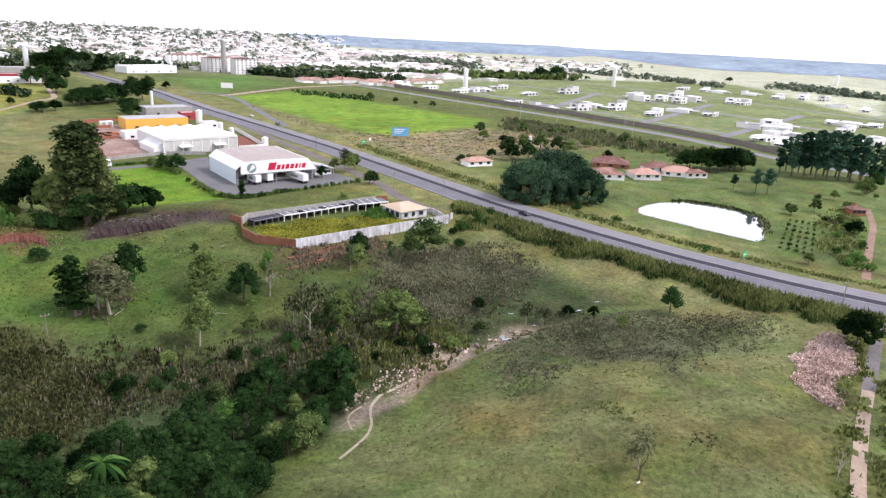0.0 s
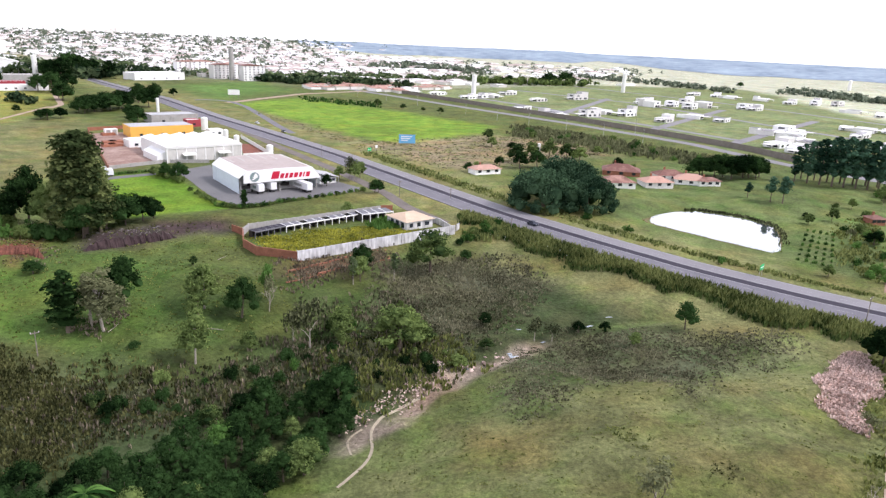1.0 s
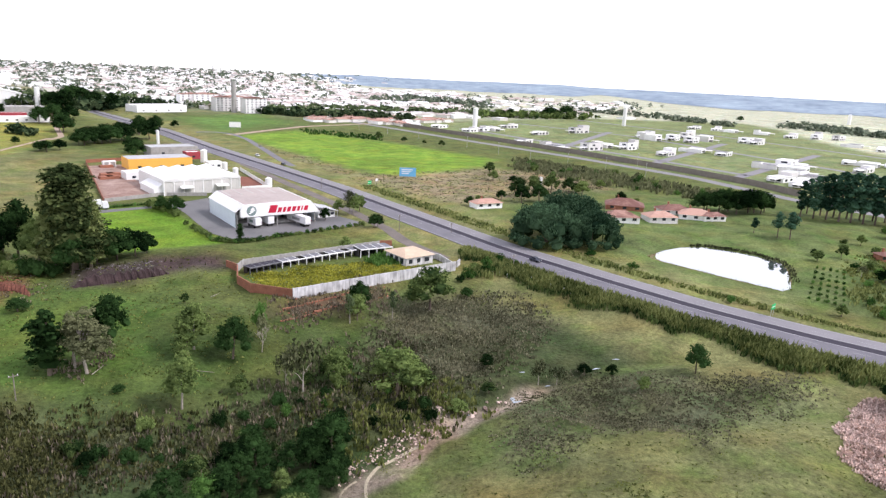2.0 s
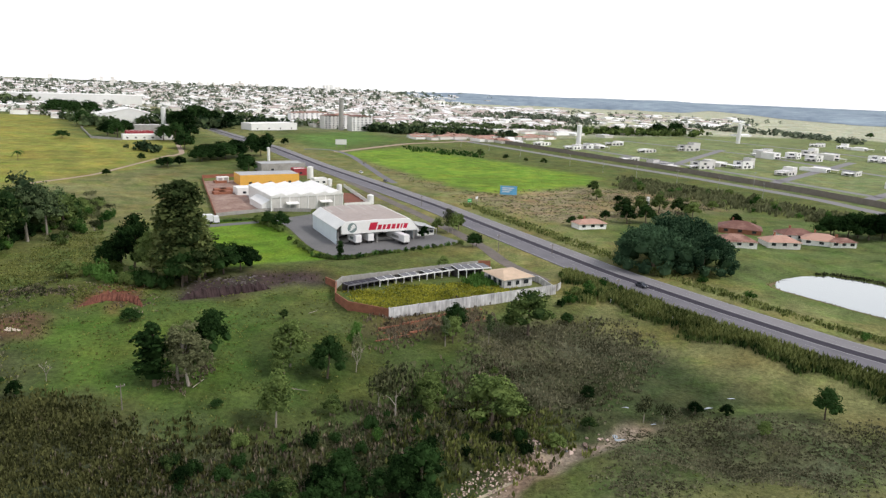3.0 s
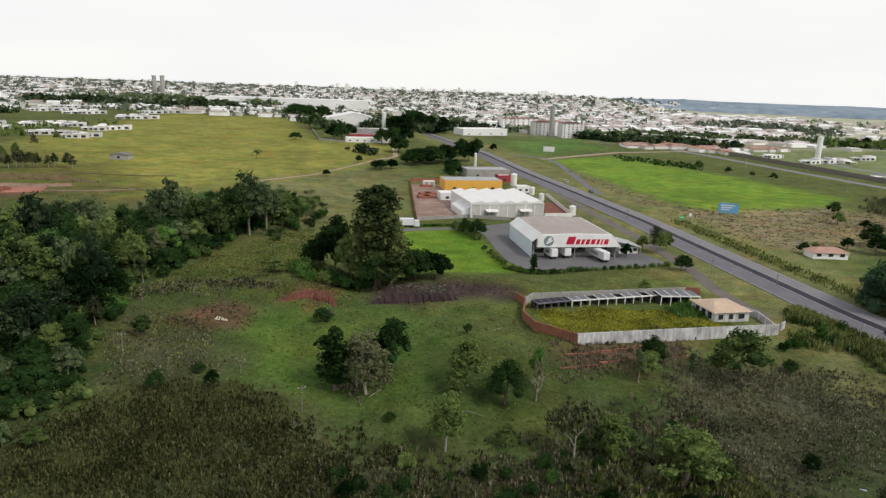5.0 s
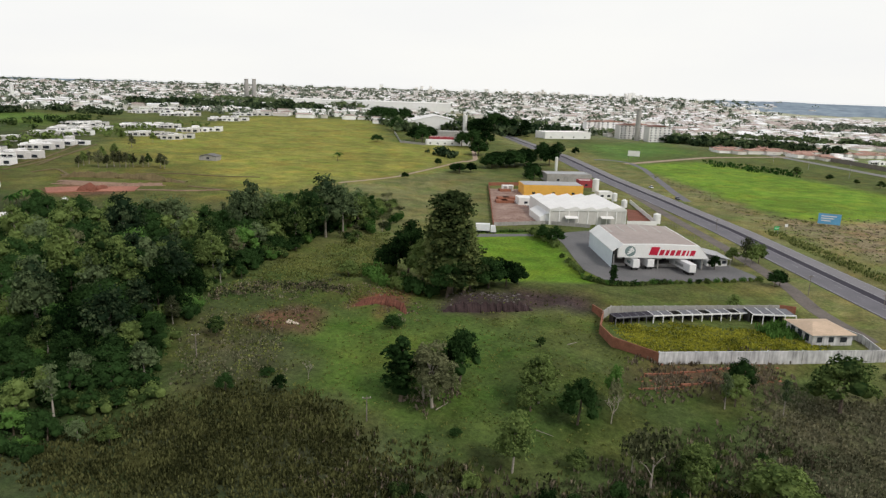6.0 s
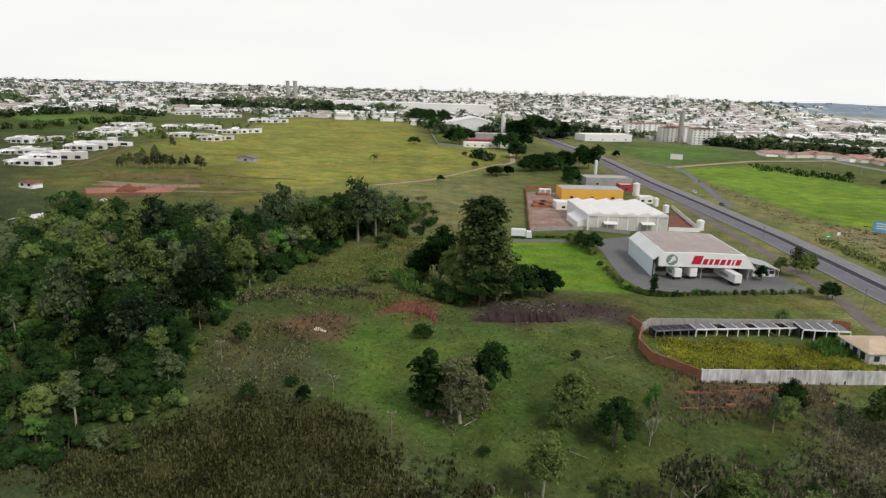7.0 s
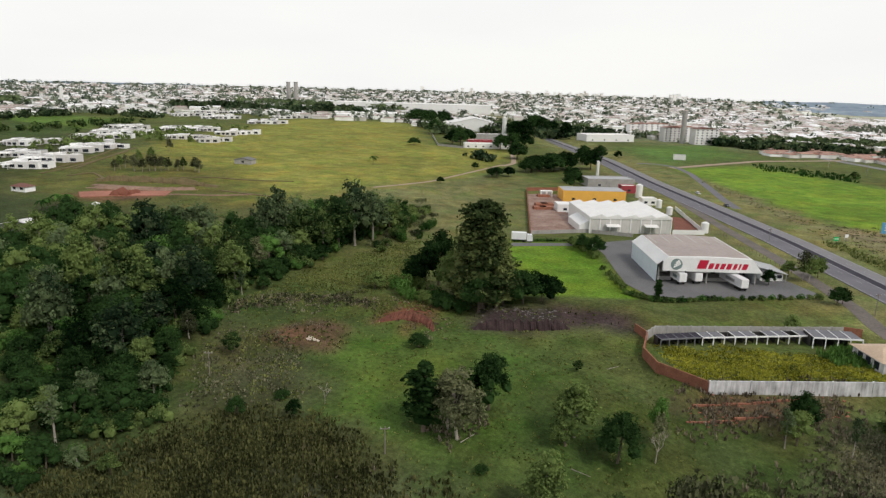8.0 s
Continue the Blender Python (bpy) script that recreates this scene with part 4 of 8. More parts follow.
# single trees on the slope
for key, where, fat, label in (
        ("column", (-73.3, 147.8, 14.4), 1.75, "dense dark upright tree on the pasture slope"), ("tall_grey", (-66.2, 149.2, 16.0), 1.15, "tall thin grey-green gum on the slope"),
        ("round_b", (-66.6, 161.7, 13.6), 0.85, "dark green tree beside grey gums"), ("tall_grey", (-69.6, 151, 13.2), 1.2, "tall thin grey-green gum on the slope"),
        ("gum_b", (-47.9, 162.7, 12.2), 1.15, "leafy green gum on the pasture"), ("round_b", (-38.4, 160.6, 11.0), 0.9, "dark green tree with a slim trunk"),
        ("gum_b", (-43.7, 140.5, 12.8), 0.95, "light green gum with a forked trunk"), ("gum", (-13.4, 183.5, 8.5), 0.9, "light green gum below the walled lot"),
        ("round", (-11.6, 185.4, 8.1), 0.85, "bushy green tree below the walled lot"), ("gum", (-2.3, 187.8, 8.7), 0.8, "thin pale gum below the walled lot"),
        ("round", (8.2, 195.9, 14.1), 1.15, "broad green tree at the white wall"), ("round", (-14.1, 155, 9.6), 1.0, "green tree above the creek"),
        ("round", (-0.1, 152.7, 12.2), 1.35, "mid green bushy tree above the creek"), ("grey_shrub", (-5.7, 153.9, 6.9), 0.7, "grey-green shrub above the creek"),
        ("round", (5.5, 155.9, 6.2), 1.1, "dark green bush above the creek"), ("round_b", (-11.8, 128.4, 10.7), 1.0, "dark green tree by the creek"),
        ("round", (-15.5, 106.7, 7.4), 1.2, "rounded green tree at the field's edge"), ("grey_shrub", (-20.6, 149.9, 13.4), 0.55, "leafless grey shrub on the slope"),
        ("grey_shrub", (37.7, 87.2, 6.7), 0.95, "leafless grey-green tree alone on the near field"), ("grey_shrub", (82.2, 105.7, 4.3), 0.9, "grey brush beside the brushwood heap"),
        ("grey_shrub", (-24.9, 153.2, 8.3), 0.55, "leafless grey shrub on the slope"), ("round", (-33.9, 147.9, 5.1), 1.0, "small green tree on the slope"),
        ("round_b", (-53.5, 119.8, 3.7), 1.2, "small bush in the reeds"), ("round_b", (69.2, 155.7, 7.7), 0.9, "dark tree at the cane edge"),
        ("wide", (104.1, 134.3, 8.9), 1.0, "dense green bush at the end of the cane"), ("round", (-57.6, 187.3, 3.0), 1.0, "small round bush on the slope"),
        ("round", (-48.2, 159.2, 6.8), 1.1, "low green bush under a gum"), ("grey_shrub", (-33.1, 168.1, 7.9), 0.5, "thin pale bare tree on the slope"),
        ("bright", (-34.1, 171.2, 9.9), 0.45, "thin pale young tree on the slope"), ("round", (-129, 147.9, 5.8), 1.0, "small green tree by the dirt pit"),
        ("round_b", (-107.7, 130.8, 4.5), 1.1, "dark bush at the reed edge"), ("round_b", (-97.2, 136.5, 3.8), 1.1, "dark bush at the reed edge"),
        ("round_b", (-122.2, 114.8, 4.3), 1.2, "dark bush at the reed edge"), ("round", (-112.3, 106.3, 4.6), 1.0, "bush in the reeds"),
        ("round_b", (-11.1, 189.6, 9.8), 0.8, "dark green tree below the white wall"), ("wide", (19.2, 204.9, 3.8), 0.9, "low bush at the wall's end"),
        ("round", (-20.6, 245.4, 5.6), 1.0, "round bush on the grassy bank"), ("gum_b", (-22.6, 301.3, 9.8), 1.1, "tree beside the service road"),
        ("round_b", (-33, 288.7, 5.8), 1.0, "dark bush beside the office"), ("round_b", (-12.4, 276.5, 6.1), 1.1, "dark bush beside the service road"),
        ("column", (-58, 249.2, 6.3), 1.6, "conical green shrub at the yard hedge"), ("round", (-131.1, 204.4, 5.4), 1.6, "low grey bush on the slope"),
        ("round_b", (-95.3, 176.9, 3.8), 1.8, "low scrub at the red bank"), ("wide", (-104.3, 140.3, 2.0), 1.6, "low grey scrub pile on the slope"),
        ("wide", (-57.5, 143.8, 1.7), 1.4, "low scrub on the slope"), ("round_b", (21.4, 165.9, 3.7), 1.2, "round dark shrub in the marsh"), ("grey_shrub", (32.7, 156.7, 6.2), 0.7, "grey shrub in the marsh"),
        ("grey_shrub", (37.2, 157.3, 4.7), 0.7, "grey shrub in the marsh"), ("round", (54.2, 147.2, 3.7), 1.0, "small shrub in the marsh"), ("round_b", (51.1, 160.6, 3.2), 1.2, "low shrub by the creek"),
        ("round_b", (44.7, 161.4, 3.2), 1.3, "low shrub by the creek"), ("round", (13.3, 145.3, 3.7), 1.4, "low shrub by the creek rocks"), ("round", (20.7, 152.4, 3.1), 1.4, "low shrub by the creek"),
        ("round_b", (-92.7, 288.2, 8.8), 1.0, "dark hedge tree between lawn and yard"), ("round_b", (-100.4, 293.3, 7.4), 1.0, "dark hedge tree between lawn and yard")):
    plant(key, *where, label, fat=fat)
# big clump beside the lawn
for key, where, fat in (("great", (-96.2, 209, 31.1), 1.55), ("great", (-92.4, 210.6, 20.6), 1.3), ("great", (-101.1, 208.8, 22.9), 1.3), ("round_b", (-118, 219.2, 19.1), 0.75), ("round_b", (-119.3, 213.4, 14.2), 0.9),
                        ("round", (-107, 210.3, 15.8), 0.9), ("wide", (-92, 214, 12.7), 0.95), ("wide", (-87.8, 218.3, 11.3), 1.0), ("wide", (-84.6, 224.1, 9.4), 1.05), ("round_b", (-82.7, 228.6, 7.4), 1.1), ("round_b", (-125.3, 217.2, 9.4), 1.0), ("round_b", (-95, 204.8, 14.2), 0.9)):
    plant(key, *where, "large leafy tree of the clump beside the lawn", "clump beside the lawn", fat=fat)

for x, y in [(-115, 201.4), (-110.7, 202.6), (-104.4, 202.2), (-99.4, 203.5), (-98.8, 212.2), (-95.3, 216.4), (-92.5, 220.2), (-91.4, 225.5), (-126.2, 207.8), (-120.1, 203.9), (-120.4, 212), (-109, 204.6)]:
    plant(wood_rng.choice(["dark_shrub", "shrub_b", "shrub"]), x, y, wood_rng.uniform(3.5, 6.5), "thick dark shrub at the foot of the clump", "clump shrubs", "shrub", "shrub", 0.75, wood_rng)

# far side of the highway: great fig, pines, garden trees
FIG = lumps(31, 34, 0, 2.9, 2.2, 7.4, 7.8) + [((8.2 * math.cos(k * 0.57), 8.2 * math.sin(k * 0.57), 1.3), (2.2, 2.2, 1.9)) for k in range(11)]
tree_kind("fig", 31, FIG, 12000, 0.27, LEAF_FIG, BARK, 0.6, 8, core=0.68)
for where, fat in (((53.7, 262.9, 17.8), 0.82), ((71.3, 264.4, 15.4), 0.8), ((66.4, 279.5, 18.8), 0.8)):
    plant("fig", *where, "great spreading dark green fig tree", "fig trees by the farmhouse", fat=fat)
for x in range(10):
    where = [(197.5, 341, 17.9), (201.2, 335.8, 20.9), (205.8, 332.8, 22.5), (209.9, 329.1, 24.1), (214.7, 327.1, 24.2), (220.2, 326, 24.2), (225.4, 324.7, 23.6), (230.2, 323.4, 22.3), (234.7, 322.1, 20.3), (238.8, 321.3, 18.0)][x]
    plant("pine", *where, "tall dark pine in a row", "row of pines", fat=1.25)
for where in ((206.6, 350.9, 18.1), (210.7, 345.9, 20.0), (213.9, 339.9, 21.2), (219.7, 338.2, 21.7), (225.3, 336.5, 21.6), (230.9, 334.6, 21.3), (234.7, 331.1, 19.9)):
    plant("pine", *where, "tall dark pine in a row", "row of pines", fat=1.25)
for key, where, fat in (("wide", (150.3, 343.1, 10.7), 1.0), ("wide", (160.9, 343.1, 13.1), 1.0), ("wide", (171.4, 342.8, 13.7), 1.0), ("wide", (178.7, 344, 12.3), 0.9), ("round_b", (57.3, 346.1, 8.9), 1.2),
                        ("round_b", (66.8, 349.7, 9.9), 1.2), ("wide", (94.2, 384.8, 5.9), 1.2), ("round", (52.3, 449, 7.5), 1.2), ("round", (50.9, 416.7, 7.0), 1.2), ("round_b", (61.6, 408.2, 4.8), 1.4),
                        ("young", (152.7, 298.4, 7.1), 1.7), ("young", (159.2, 290.6, 11.3), 1.5), ("young", (163.3, 288, 12.0), 1.7), ("round", (157.5, 257.1, 4.6), 1.3), ("round_b", (165.6, 229.5, 5.3), 1.6),
                        ("round", (128.4, 194.9, 3.9), 1.2), ("round", (170, 262.2, 5.9), 0.9), ("round_b", (47.6, 351.3, 5.4), 1.3), ("round_b", (30, 333.8, 5.1), 1.2), ("round", (112.1, 402.9, 5.8), 1.3),
                        ("grey_shrub", (-24.5, 302.2, 11.1), 0.5), ("round", (-20.5, 309.5, 7.9), 0.9), ("round", (-29.3, 305.2, 6.2), 1.0), ("round_b", (-11, 278.4, 5.5), 1.0), ("round", (191, 282.6, 5.1), 1.0)):
    plant(key, *where, "leafy garden tree near the highway", "trees across the highway", fat=fat)
for where, key in (((188.4, 266.2, 4.8), "shrub"), ((156.8, 225.6, 2.5), "shrub_b"), ((96.6, 198.3, 2.4), "shrub_b"), ((79.5, 236.9, 2.6), "shrub_b"), ((67.6, 248.8, 2.7), "shrub_b"), ((141.2, 194.7, 2.8), "shrub_b")):
    plant(key, *where, "low leafy shrub on the verge", "verge shrubs", "shrub", "shrub")
# far pasture and road trees
for key, where, fat in (("tall_grey", (-394.6, 281.7, 8), 1.15), ("gum_b", (-398.9, 288, 9), 0.95), ("tall_grey", (-403.5, 294.3, 9), 1.1), ("tall_grey", (-387.9, 290.3, 11), 1.15), ("gum_b", (-409.8, 307.6, 10), 0.95), ("tall_grey", (-383.1, 292.4, 9), 1.1), ("tall_grey", (-382.6, 297, 11), 1.15), ("gum_b", (-421.7, 324.7, 10), 0.95), ("tall_grey", (-380.6, 299.5, 11), 1.1), ("tall_grey", (-378.6, 302, 10), 1.15), ("gum_b", (-379.2, 305.2, 9), 0.95), ("tall_grey", (-378, 306.7, 9), 1.1), ("tall_grey", (-372.6, 309.6, 8), 1.15), ("gum_b", (-372.6, 313.6, 8.5), 0.95), ("tall_grey", (-364.6, 315.9, 10), 1.1), ("tall_grey", (-359.3, 314.8, 9), 1.15), ("gum_b", (-484.6, 403.1, 9), 0.95), ("tall_grey", (-461, 366.4, 11), 1.1),
                        ("wide", (-381.9, 571, 7.9), 1.3), ("round_b", (-223.9, 447.1, 7.6), 1.5), ("round_b", (-235.8, 397, 4.6), 1.3), ("round_b", (-271.4, 561.2, 8.6), 1.4), ("wide", (-227, 508.3, 11.8), 1.2), ("wide", (-218.3, 519.1, 13.6), 1.2), ("wide", (-210.9, 528.2, 15.0), 1.1),
                        ("round_b", (-176.6, 463.7, 11.1), 1.3), ("round_b", (-213.3, 578.7, 12.9), 1.2), ("round_b", (-356.7, 742.9, 12.7), 1.5), ("round_b", (-367.2, 613.5, 14.9), 1.3), ("round_b", (-353.6, 607.2, 15.2), 1.3), ("wide", (-304.9, 648, 14.8), 1.0), ("wide", (-587.6, 864.7, 20.4), 1.2), ("wide", (-556, 847.7, 20.6), 1.2),
                        ("round_b", (-213.1, 650.2, 7.7), 1.3), ("wide", (-230.2, 457.4, 6.2), 1.3), ("wide", (-219.6, 487.8, 12.8), 1.0), ("wide", (-214.3, 502.2, 10.8), 1.0), ("round_b", (-221, 589.6, 14.0), 1.1), ("round_b", (-186.9, 480.6, 9.6), 1.2), ("wide", (-324, 659.9, 14.5), 1.0), ("wide", (-266.1, 556, 15.4), 1.0),
                        ("round", (-28.6, 646, 6.3), 1.4), ("round", (-5, 620.2, 5.0), 1.4), ("round", (12.4, 608.2, 4.0), 1.4), ("round", (26.7, 595.5, 5.8), 1.3), ("round_b", (598.1, 1256.4, 10.4), 1.6), ("wide", (214.4, 1086.2, 19.4), 1.2), ("wide", (245.8, 1107.7, 21.6), 1.2), ("round_b", (149.8, 1067.6, 13.8), 1.3)):
    plant(key, *where, "dark leafy tree standing in open pasture", "far pasture trees", fat=fat)


# trees round the farmhouses
for key, where, fat in (("round", (58.2, 362.3, 11.0), 1.1), ("round", (67.1, 369.7, 11.4), 0.9), ("round", (79.1, 382.8, 11.0), 1.1), ("round", (88.7, 381.9, 10.2), 0.9), ("round", (94.7, 375.4, 9.4), 1.1), ("round_b", (111.6, 359.4, 6.3), 1.1), ("round", (116.8, 351.2, 4.3), 1.2), ("wide", (147.7, 340.4, 11.2), 1), ("wide", (155.1, 340, 12.5), 1), ("wide", (163.6, 338.8, 13.3), 1), ("wide", (175, 343.9, 12.9), 1), ("round_b", (184.3, 351.4, 11.3), 1.1), ("round", (35, 343.2, 3.5), 1.3), ("round_b", (160.7, 264.9, 3.1), 1.3), ("round", (175.8, 269.2, 3.8), 1), ("round", (216.4, 298.9, 9.3), 0.9), ("wide", (229.5, 312.2, 9.7), 0.8)):
    plant(key, *where, "leafy green tree beside the farmhouses", "farm trees", fat=fat)
# dark trees along the highway and round the depot
for key, where, fat in (("wide", (-221.3, 458, 7.7), 1), ("wide", (-229.2, 448.7, 6.9), 1), ("round_b", (-166.9, 441, 12.8), 1.2), ("wide", (-197.3, 544.7, 16.8), 0.9), ("round_b", (-213.3, 566.8, 16.7), 1), ("round_b", (-217.3, 617, 15.1), 1), ("wide", (-224, 488.7, 9.8), 1.1), ("wide", (-218.4, 500, 12.5), 1.1), ("wide", (-211.2, 508.7, 13.9), 1.1), ("wide", (-207.2, 522.9, 12.9), 1), ("round_b", (-298.7, 607.3, 17.8), 1.1), ("round_b", (-309.9, 606.3, 15.8), 1.1), ("round_b", (-353.2, 736.2, 23), 1.1), ("wide", (-372.2, 754.9, 19.8), 1), ("wide", (-436.1, 933.3, 26), 1), ("round_b", (-405.3, 896.2, 23.3), 1), ("round_b", (-372.7, 634.5, 16.1), 1.2), ("wide", (-367.5, 643.3, 15), 1), ("round_b", (-447, 701.4, 17), 1.2), ("round_b", (-528.3, 801.1, 19.7), 1.2), ("wide", (-518.3, 826.5, 21.6), 1), ("round_b", (-572.6, 834.3, 19.2), 1.4), ("wide", (-577.3, 857.2, 19.7), 1.2), ("round_b", (-256.2, 471.6, 5.7), 1.2), ("wide", (-372.2, 851.6, 21.9), 1), ("round_b", (-337.4, 815.8, 20.8), 1)):
    plant(key, *where, "tall dark leafy tree beside the highway", "highway trees", fat=fat)


# ---- walls, yards and the warehouse lot ----
TURN = 37.0


def slab(name, outline, mat, lift, label, category="paving", thick=0.5):
    """A flat paved patch with thickness, its top following the mean level of the land."""
    z = float(np.mean([height(x, y) for x, y in outline]))
    bm = prism(outline, "z", z - thick, z + lift)
    return tagged(part(name, bm, mat), label, category, kind="structure")


def uv(x0, y0, u, v):
    return (x0 + u * U[0] + v * V[0], y0 + u * U[1] + v * V[1])


LOT = (-64, 268)
slab("yard_pavement", [(-102.5, 309.1), (-91.4, 326.7), (-84.8, 312.4), (-38.8, 308.4), (-17.9, 287.2), (-20.4, 280.5), (-53.2, 254.5), (-62, 252.1), (-71.3, 259.6), (-80.4, 274.4), (-91.1, 292.9)], YARD, 0.06, "worn grey asphalt loading yard")
slab("lot_lane", [(-125.9, 283), (-101.7, 304.6), (-102.5, 309.1), (-128.7, 288.3)], YARD, 0.05, "grey asphalt lane behind the lawn")


def warehouse():
    w = thing("warehouse", *LOT, 32.5, 0.06, "white metal loading warehouse with a dusty brown roof and red-lettered fascia", "warehouse")
    W, D = 33.0, 33.0
    top = [(0, 6.3), (3.0, 8.7), (16.5, 9.3), (30, 8.7), (33, 6.3)]
    part("wall", boxes(((0, 1.2, 0), (0.25, D, 6.3)), bevel=0.02), PAINT_SKYLIT, w, "white sheet metal side wall tinted with pale blue skylight")
    part("wall", boxes(((W - 0.25, 1.2, 0), (W, D, 6.3)), bevel=0.02), PAINT_SKYLIT, w)
    part("wall", prism([(0.26, 0)] + [(min(max(x, 0.26), W - 0.26), z - 0.3) for x, z in top] + [(W - 0.26, 0)], "y", D - 0.3, D - 0.02), PAINT_SKYLIT, w)
    # shade of the loading bays is put into this wall's dark colour
    part("wall", boxes(((0.3, 9, 0), (W - 0.3, 9.3, 6.0))), DARK, w, "shaded inner wall behind the loading bays")
    part("dock", boxes(((1.2, 3.2, 0), (W - 1.2, 9, 1.15)), bevel=0.05), CONCRETE, w, "concrete loading dock platform")
    for (xa, za), (xb, zb), m in ((top[0], top[1], PAINT), (top[1], top[2], ROOF_BROWN), (top[2], top[3], ROOF_BROWN), (top[3], top[4], PAINT)):
        o = 0.3 if xa == 0 else 0.0
        p = 0.3 if xb == 33 else 0.0
        part("roof", prism([(xa - o, za - o * 0.7), (xb + p, zb - p * 0.7), (xb + p, zb + 0.14 - p * 0.7), (xa - o, za + 0.14 - o * 0.7)], "y", -0.3, D + 0.3), m, w)
    for i in range(6):
        x = 4.8 + i * 4.7
        z = 8.7 + 0.6 * (1 - abs(x - 16.5) / 13.5) + 0.15
        part("skylight", boxes(((x - 0.25, D * 0.6, z - 0.05), (x + 0.25, D - 1.0, z + 0.04))), ROOF_STRIP, w, "pale translucent roof strip")
    part("trim", boxes(((3.0, 0, 8.72), (3.4, D, 8.92))), PAINT, w)
    part("trim", boxes(((29.8, 0, 8.72), (30.2, D, 8.92))), PAINT, w)
    fascia = part("fascia", prism([(1.4, 4.4), (1.4, 7.6), (3.0, 9.0), (16.5, 9.35), (30, 9.0), (33.9, 4.4)], "y", -1.5, -0.32), PAINT, w, "white fascia panel over the loading bays")
    # round emblem and a red word, as plain shapes
    bm = bmesh.new()
    bmesh.ops.create_cone(bm, cap_ends=True, segments=32, radius1=1.9, radius2=1.9, depth=0.06, matrix=Matrix.Translation((5.6, -1.54, 6.7)) @ Matrix.Rotation(math.pi / 2, 4, "X"))
    part("emblem", bm, GREENGREY, fascia, "grey-green round emblem")
    for k, (a, b) in enumerate(((-1.0, 0.55), (-0.2, 1.05), (0.6, 1.5))):
        part("emblem_stripe", prism([(4.3 + k * 0.4, 6.7 + a), (5.0 + k * 0.3, 6.7 + a - 0.15), (7.1 - k * 0.3, 6.7 + b - 0.4), (6.8 - k * 0.3, 6.7 + b)], "y", -1.62, -1.575), PAINT, fascia)
    x = 12.2
    for wide, tall in ((3.0, 2.9), (1.5, 1.9), (1.1, 1.9), (1.4, 1.9), (1.5, 1.9), (1.1, 1.9), (0.6, 1.9), (1.6, 1.9)):
        lean = 0.3 * tall
        part("sign_bar", prism([(x, 5.45), (x + wide, 5.45), (x + wide + lean, 5.45 + tall), (x + lean, 5.45 + tall)], "y", -1.6, -1.505), RED, fascia, "slanted red sign bar")
        x += wide + 0.62
    for x in (0.6, 8.5, 16.5, 24.5, 32.4):
        part("column", boxes(((x - 0.2, 0.2, 0), (x + 0.2, 0.6, 5.0)), bevel=0.03), CONCRETE, w)
    for i in range(6):
        x = 3 + i * 4.9
        part("bay_door", boxes(((x, 8.85, 1.2), (x + 3.2, 8.98, 4.6)), bevel=0.02), STEEL, w, "grey roller shutter")
    return w


warehouse()


def office():
    o = thing("office_annex", *uv(*LOT, 36.8, 1.5), 32.5, 0.06, "low office annex with a grey sloping metal roof", "annex")
    part("wall", boxes(((0, 1.5, 0), (7.6, 12, 2.5)), bevel=0.03), PAINT, o)
    part("roof", prism([(-3.2, 5.3), (8.6, 2.6), (8.6, 2.74), (-3.2, 5.44)], "y", 0.2, 13), ROOF_GREY, o, "dull grey metal lean-to roof")
    for x in (0.4, 4, 8.2):
        part("post", boxes(((x - 0.1, 0.4, 0), (x + 0.1, 0.6, 4.5 - 0.23 * x))), CONCRETE, o)
    for x in (0.8, 3.2, 5.6):
        part("window", boxes(((x, 1.42, 1.0), (x + 1.6, 1.5, 2.1))), GLASS, o)


office()


def trailer(x, y, turn, L, label, name="box_trailer", tractor=False, stripe=None):
    t = thing(name, x, y, turn, 0.06 if name != "truck" else None, label, "truck")
    part("cargo_box", boxes(((-1.28, 0, 1.1), (1.28, L, 3.95)), bevel=0.05), CARWHITE, t, "white box body")
    part("rear_door", boxes(((-1.2, -0.05, 1.2), (-0.03, -0.004, 3.85)), bevel=0.01), PAINT, t)
    part("rear_door", boxes(((0.03, -0.05, 1.2), (1.2, -0.004, 3.85)), bevel=0.01), PAINT, t)
    part("chassis", boxes(((-0.5, 0.2, 0.75), (0.5, L - 0.2, 1.08))), DARK, t)
    if stripe:
        part("side_mark", boxes(((-1.30, L * 0.3, 1.9), (-1.285, L * 0.7, 2.9))), stripe, t, "dark green side marking")
    ys = (1.2, 2.4, 3.6) if L > 9 else (1.4, L - 1.0)
    for yy in ys:
        for sx in (-1.0, 1.0):
            bm = bmesh.new()
            bmesh.ops.create_cone(bm, cap_ends=True, segments=14, radius1=0.5, radius2=0.5, depth=0.34, matrix=Matrix.Translation((sx, yy, 0.5)) @ Matrix.Rotation(math.pi / 2, 4, "Y"))
            part("wheel", bm, RUBBER, t)
    if tractor:
        cab = part("cab", prism([(L + 0.3, 0.6), (L + 2.6, 0.6), (L + 2.6, 1.9), (L + 2.2, 3.2), (L + 0.3, 3.2)], "x", -1.2, 1.2), CARWHITE, t, "white truck cab")
        part("windscreen", boxes(((-1.0, L + 2.42, 1.9), (1.0, L + 2.5, 2.8))), GLASS, cab)
        for sx in (-1.0, 1.0):
            bm = bmesh.new()
            bmesh.ops.create_cone(bm, cap_ends=True, segments=14, radius1=0.5, radius2=0.5, depth=0.34, matrix=Matrix.Translation((sx, L + 1.7, 0.5)) @ Matrix.Rotation(math.pi / 2, 4, "Y"))
            part("wheel", bm, RUBBER, t)
    return t


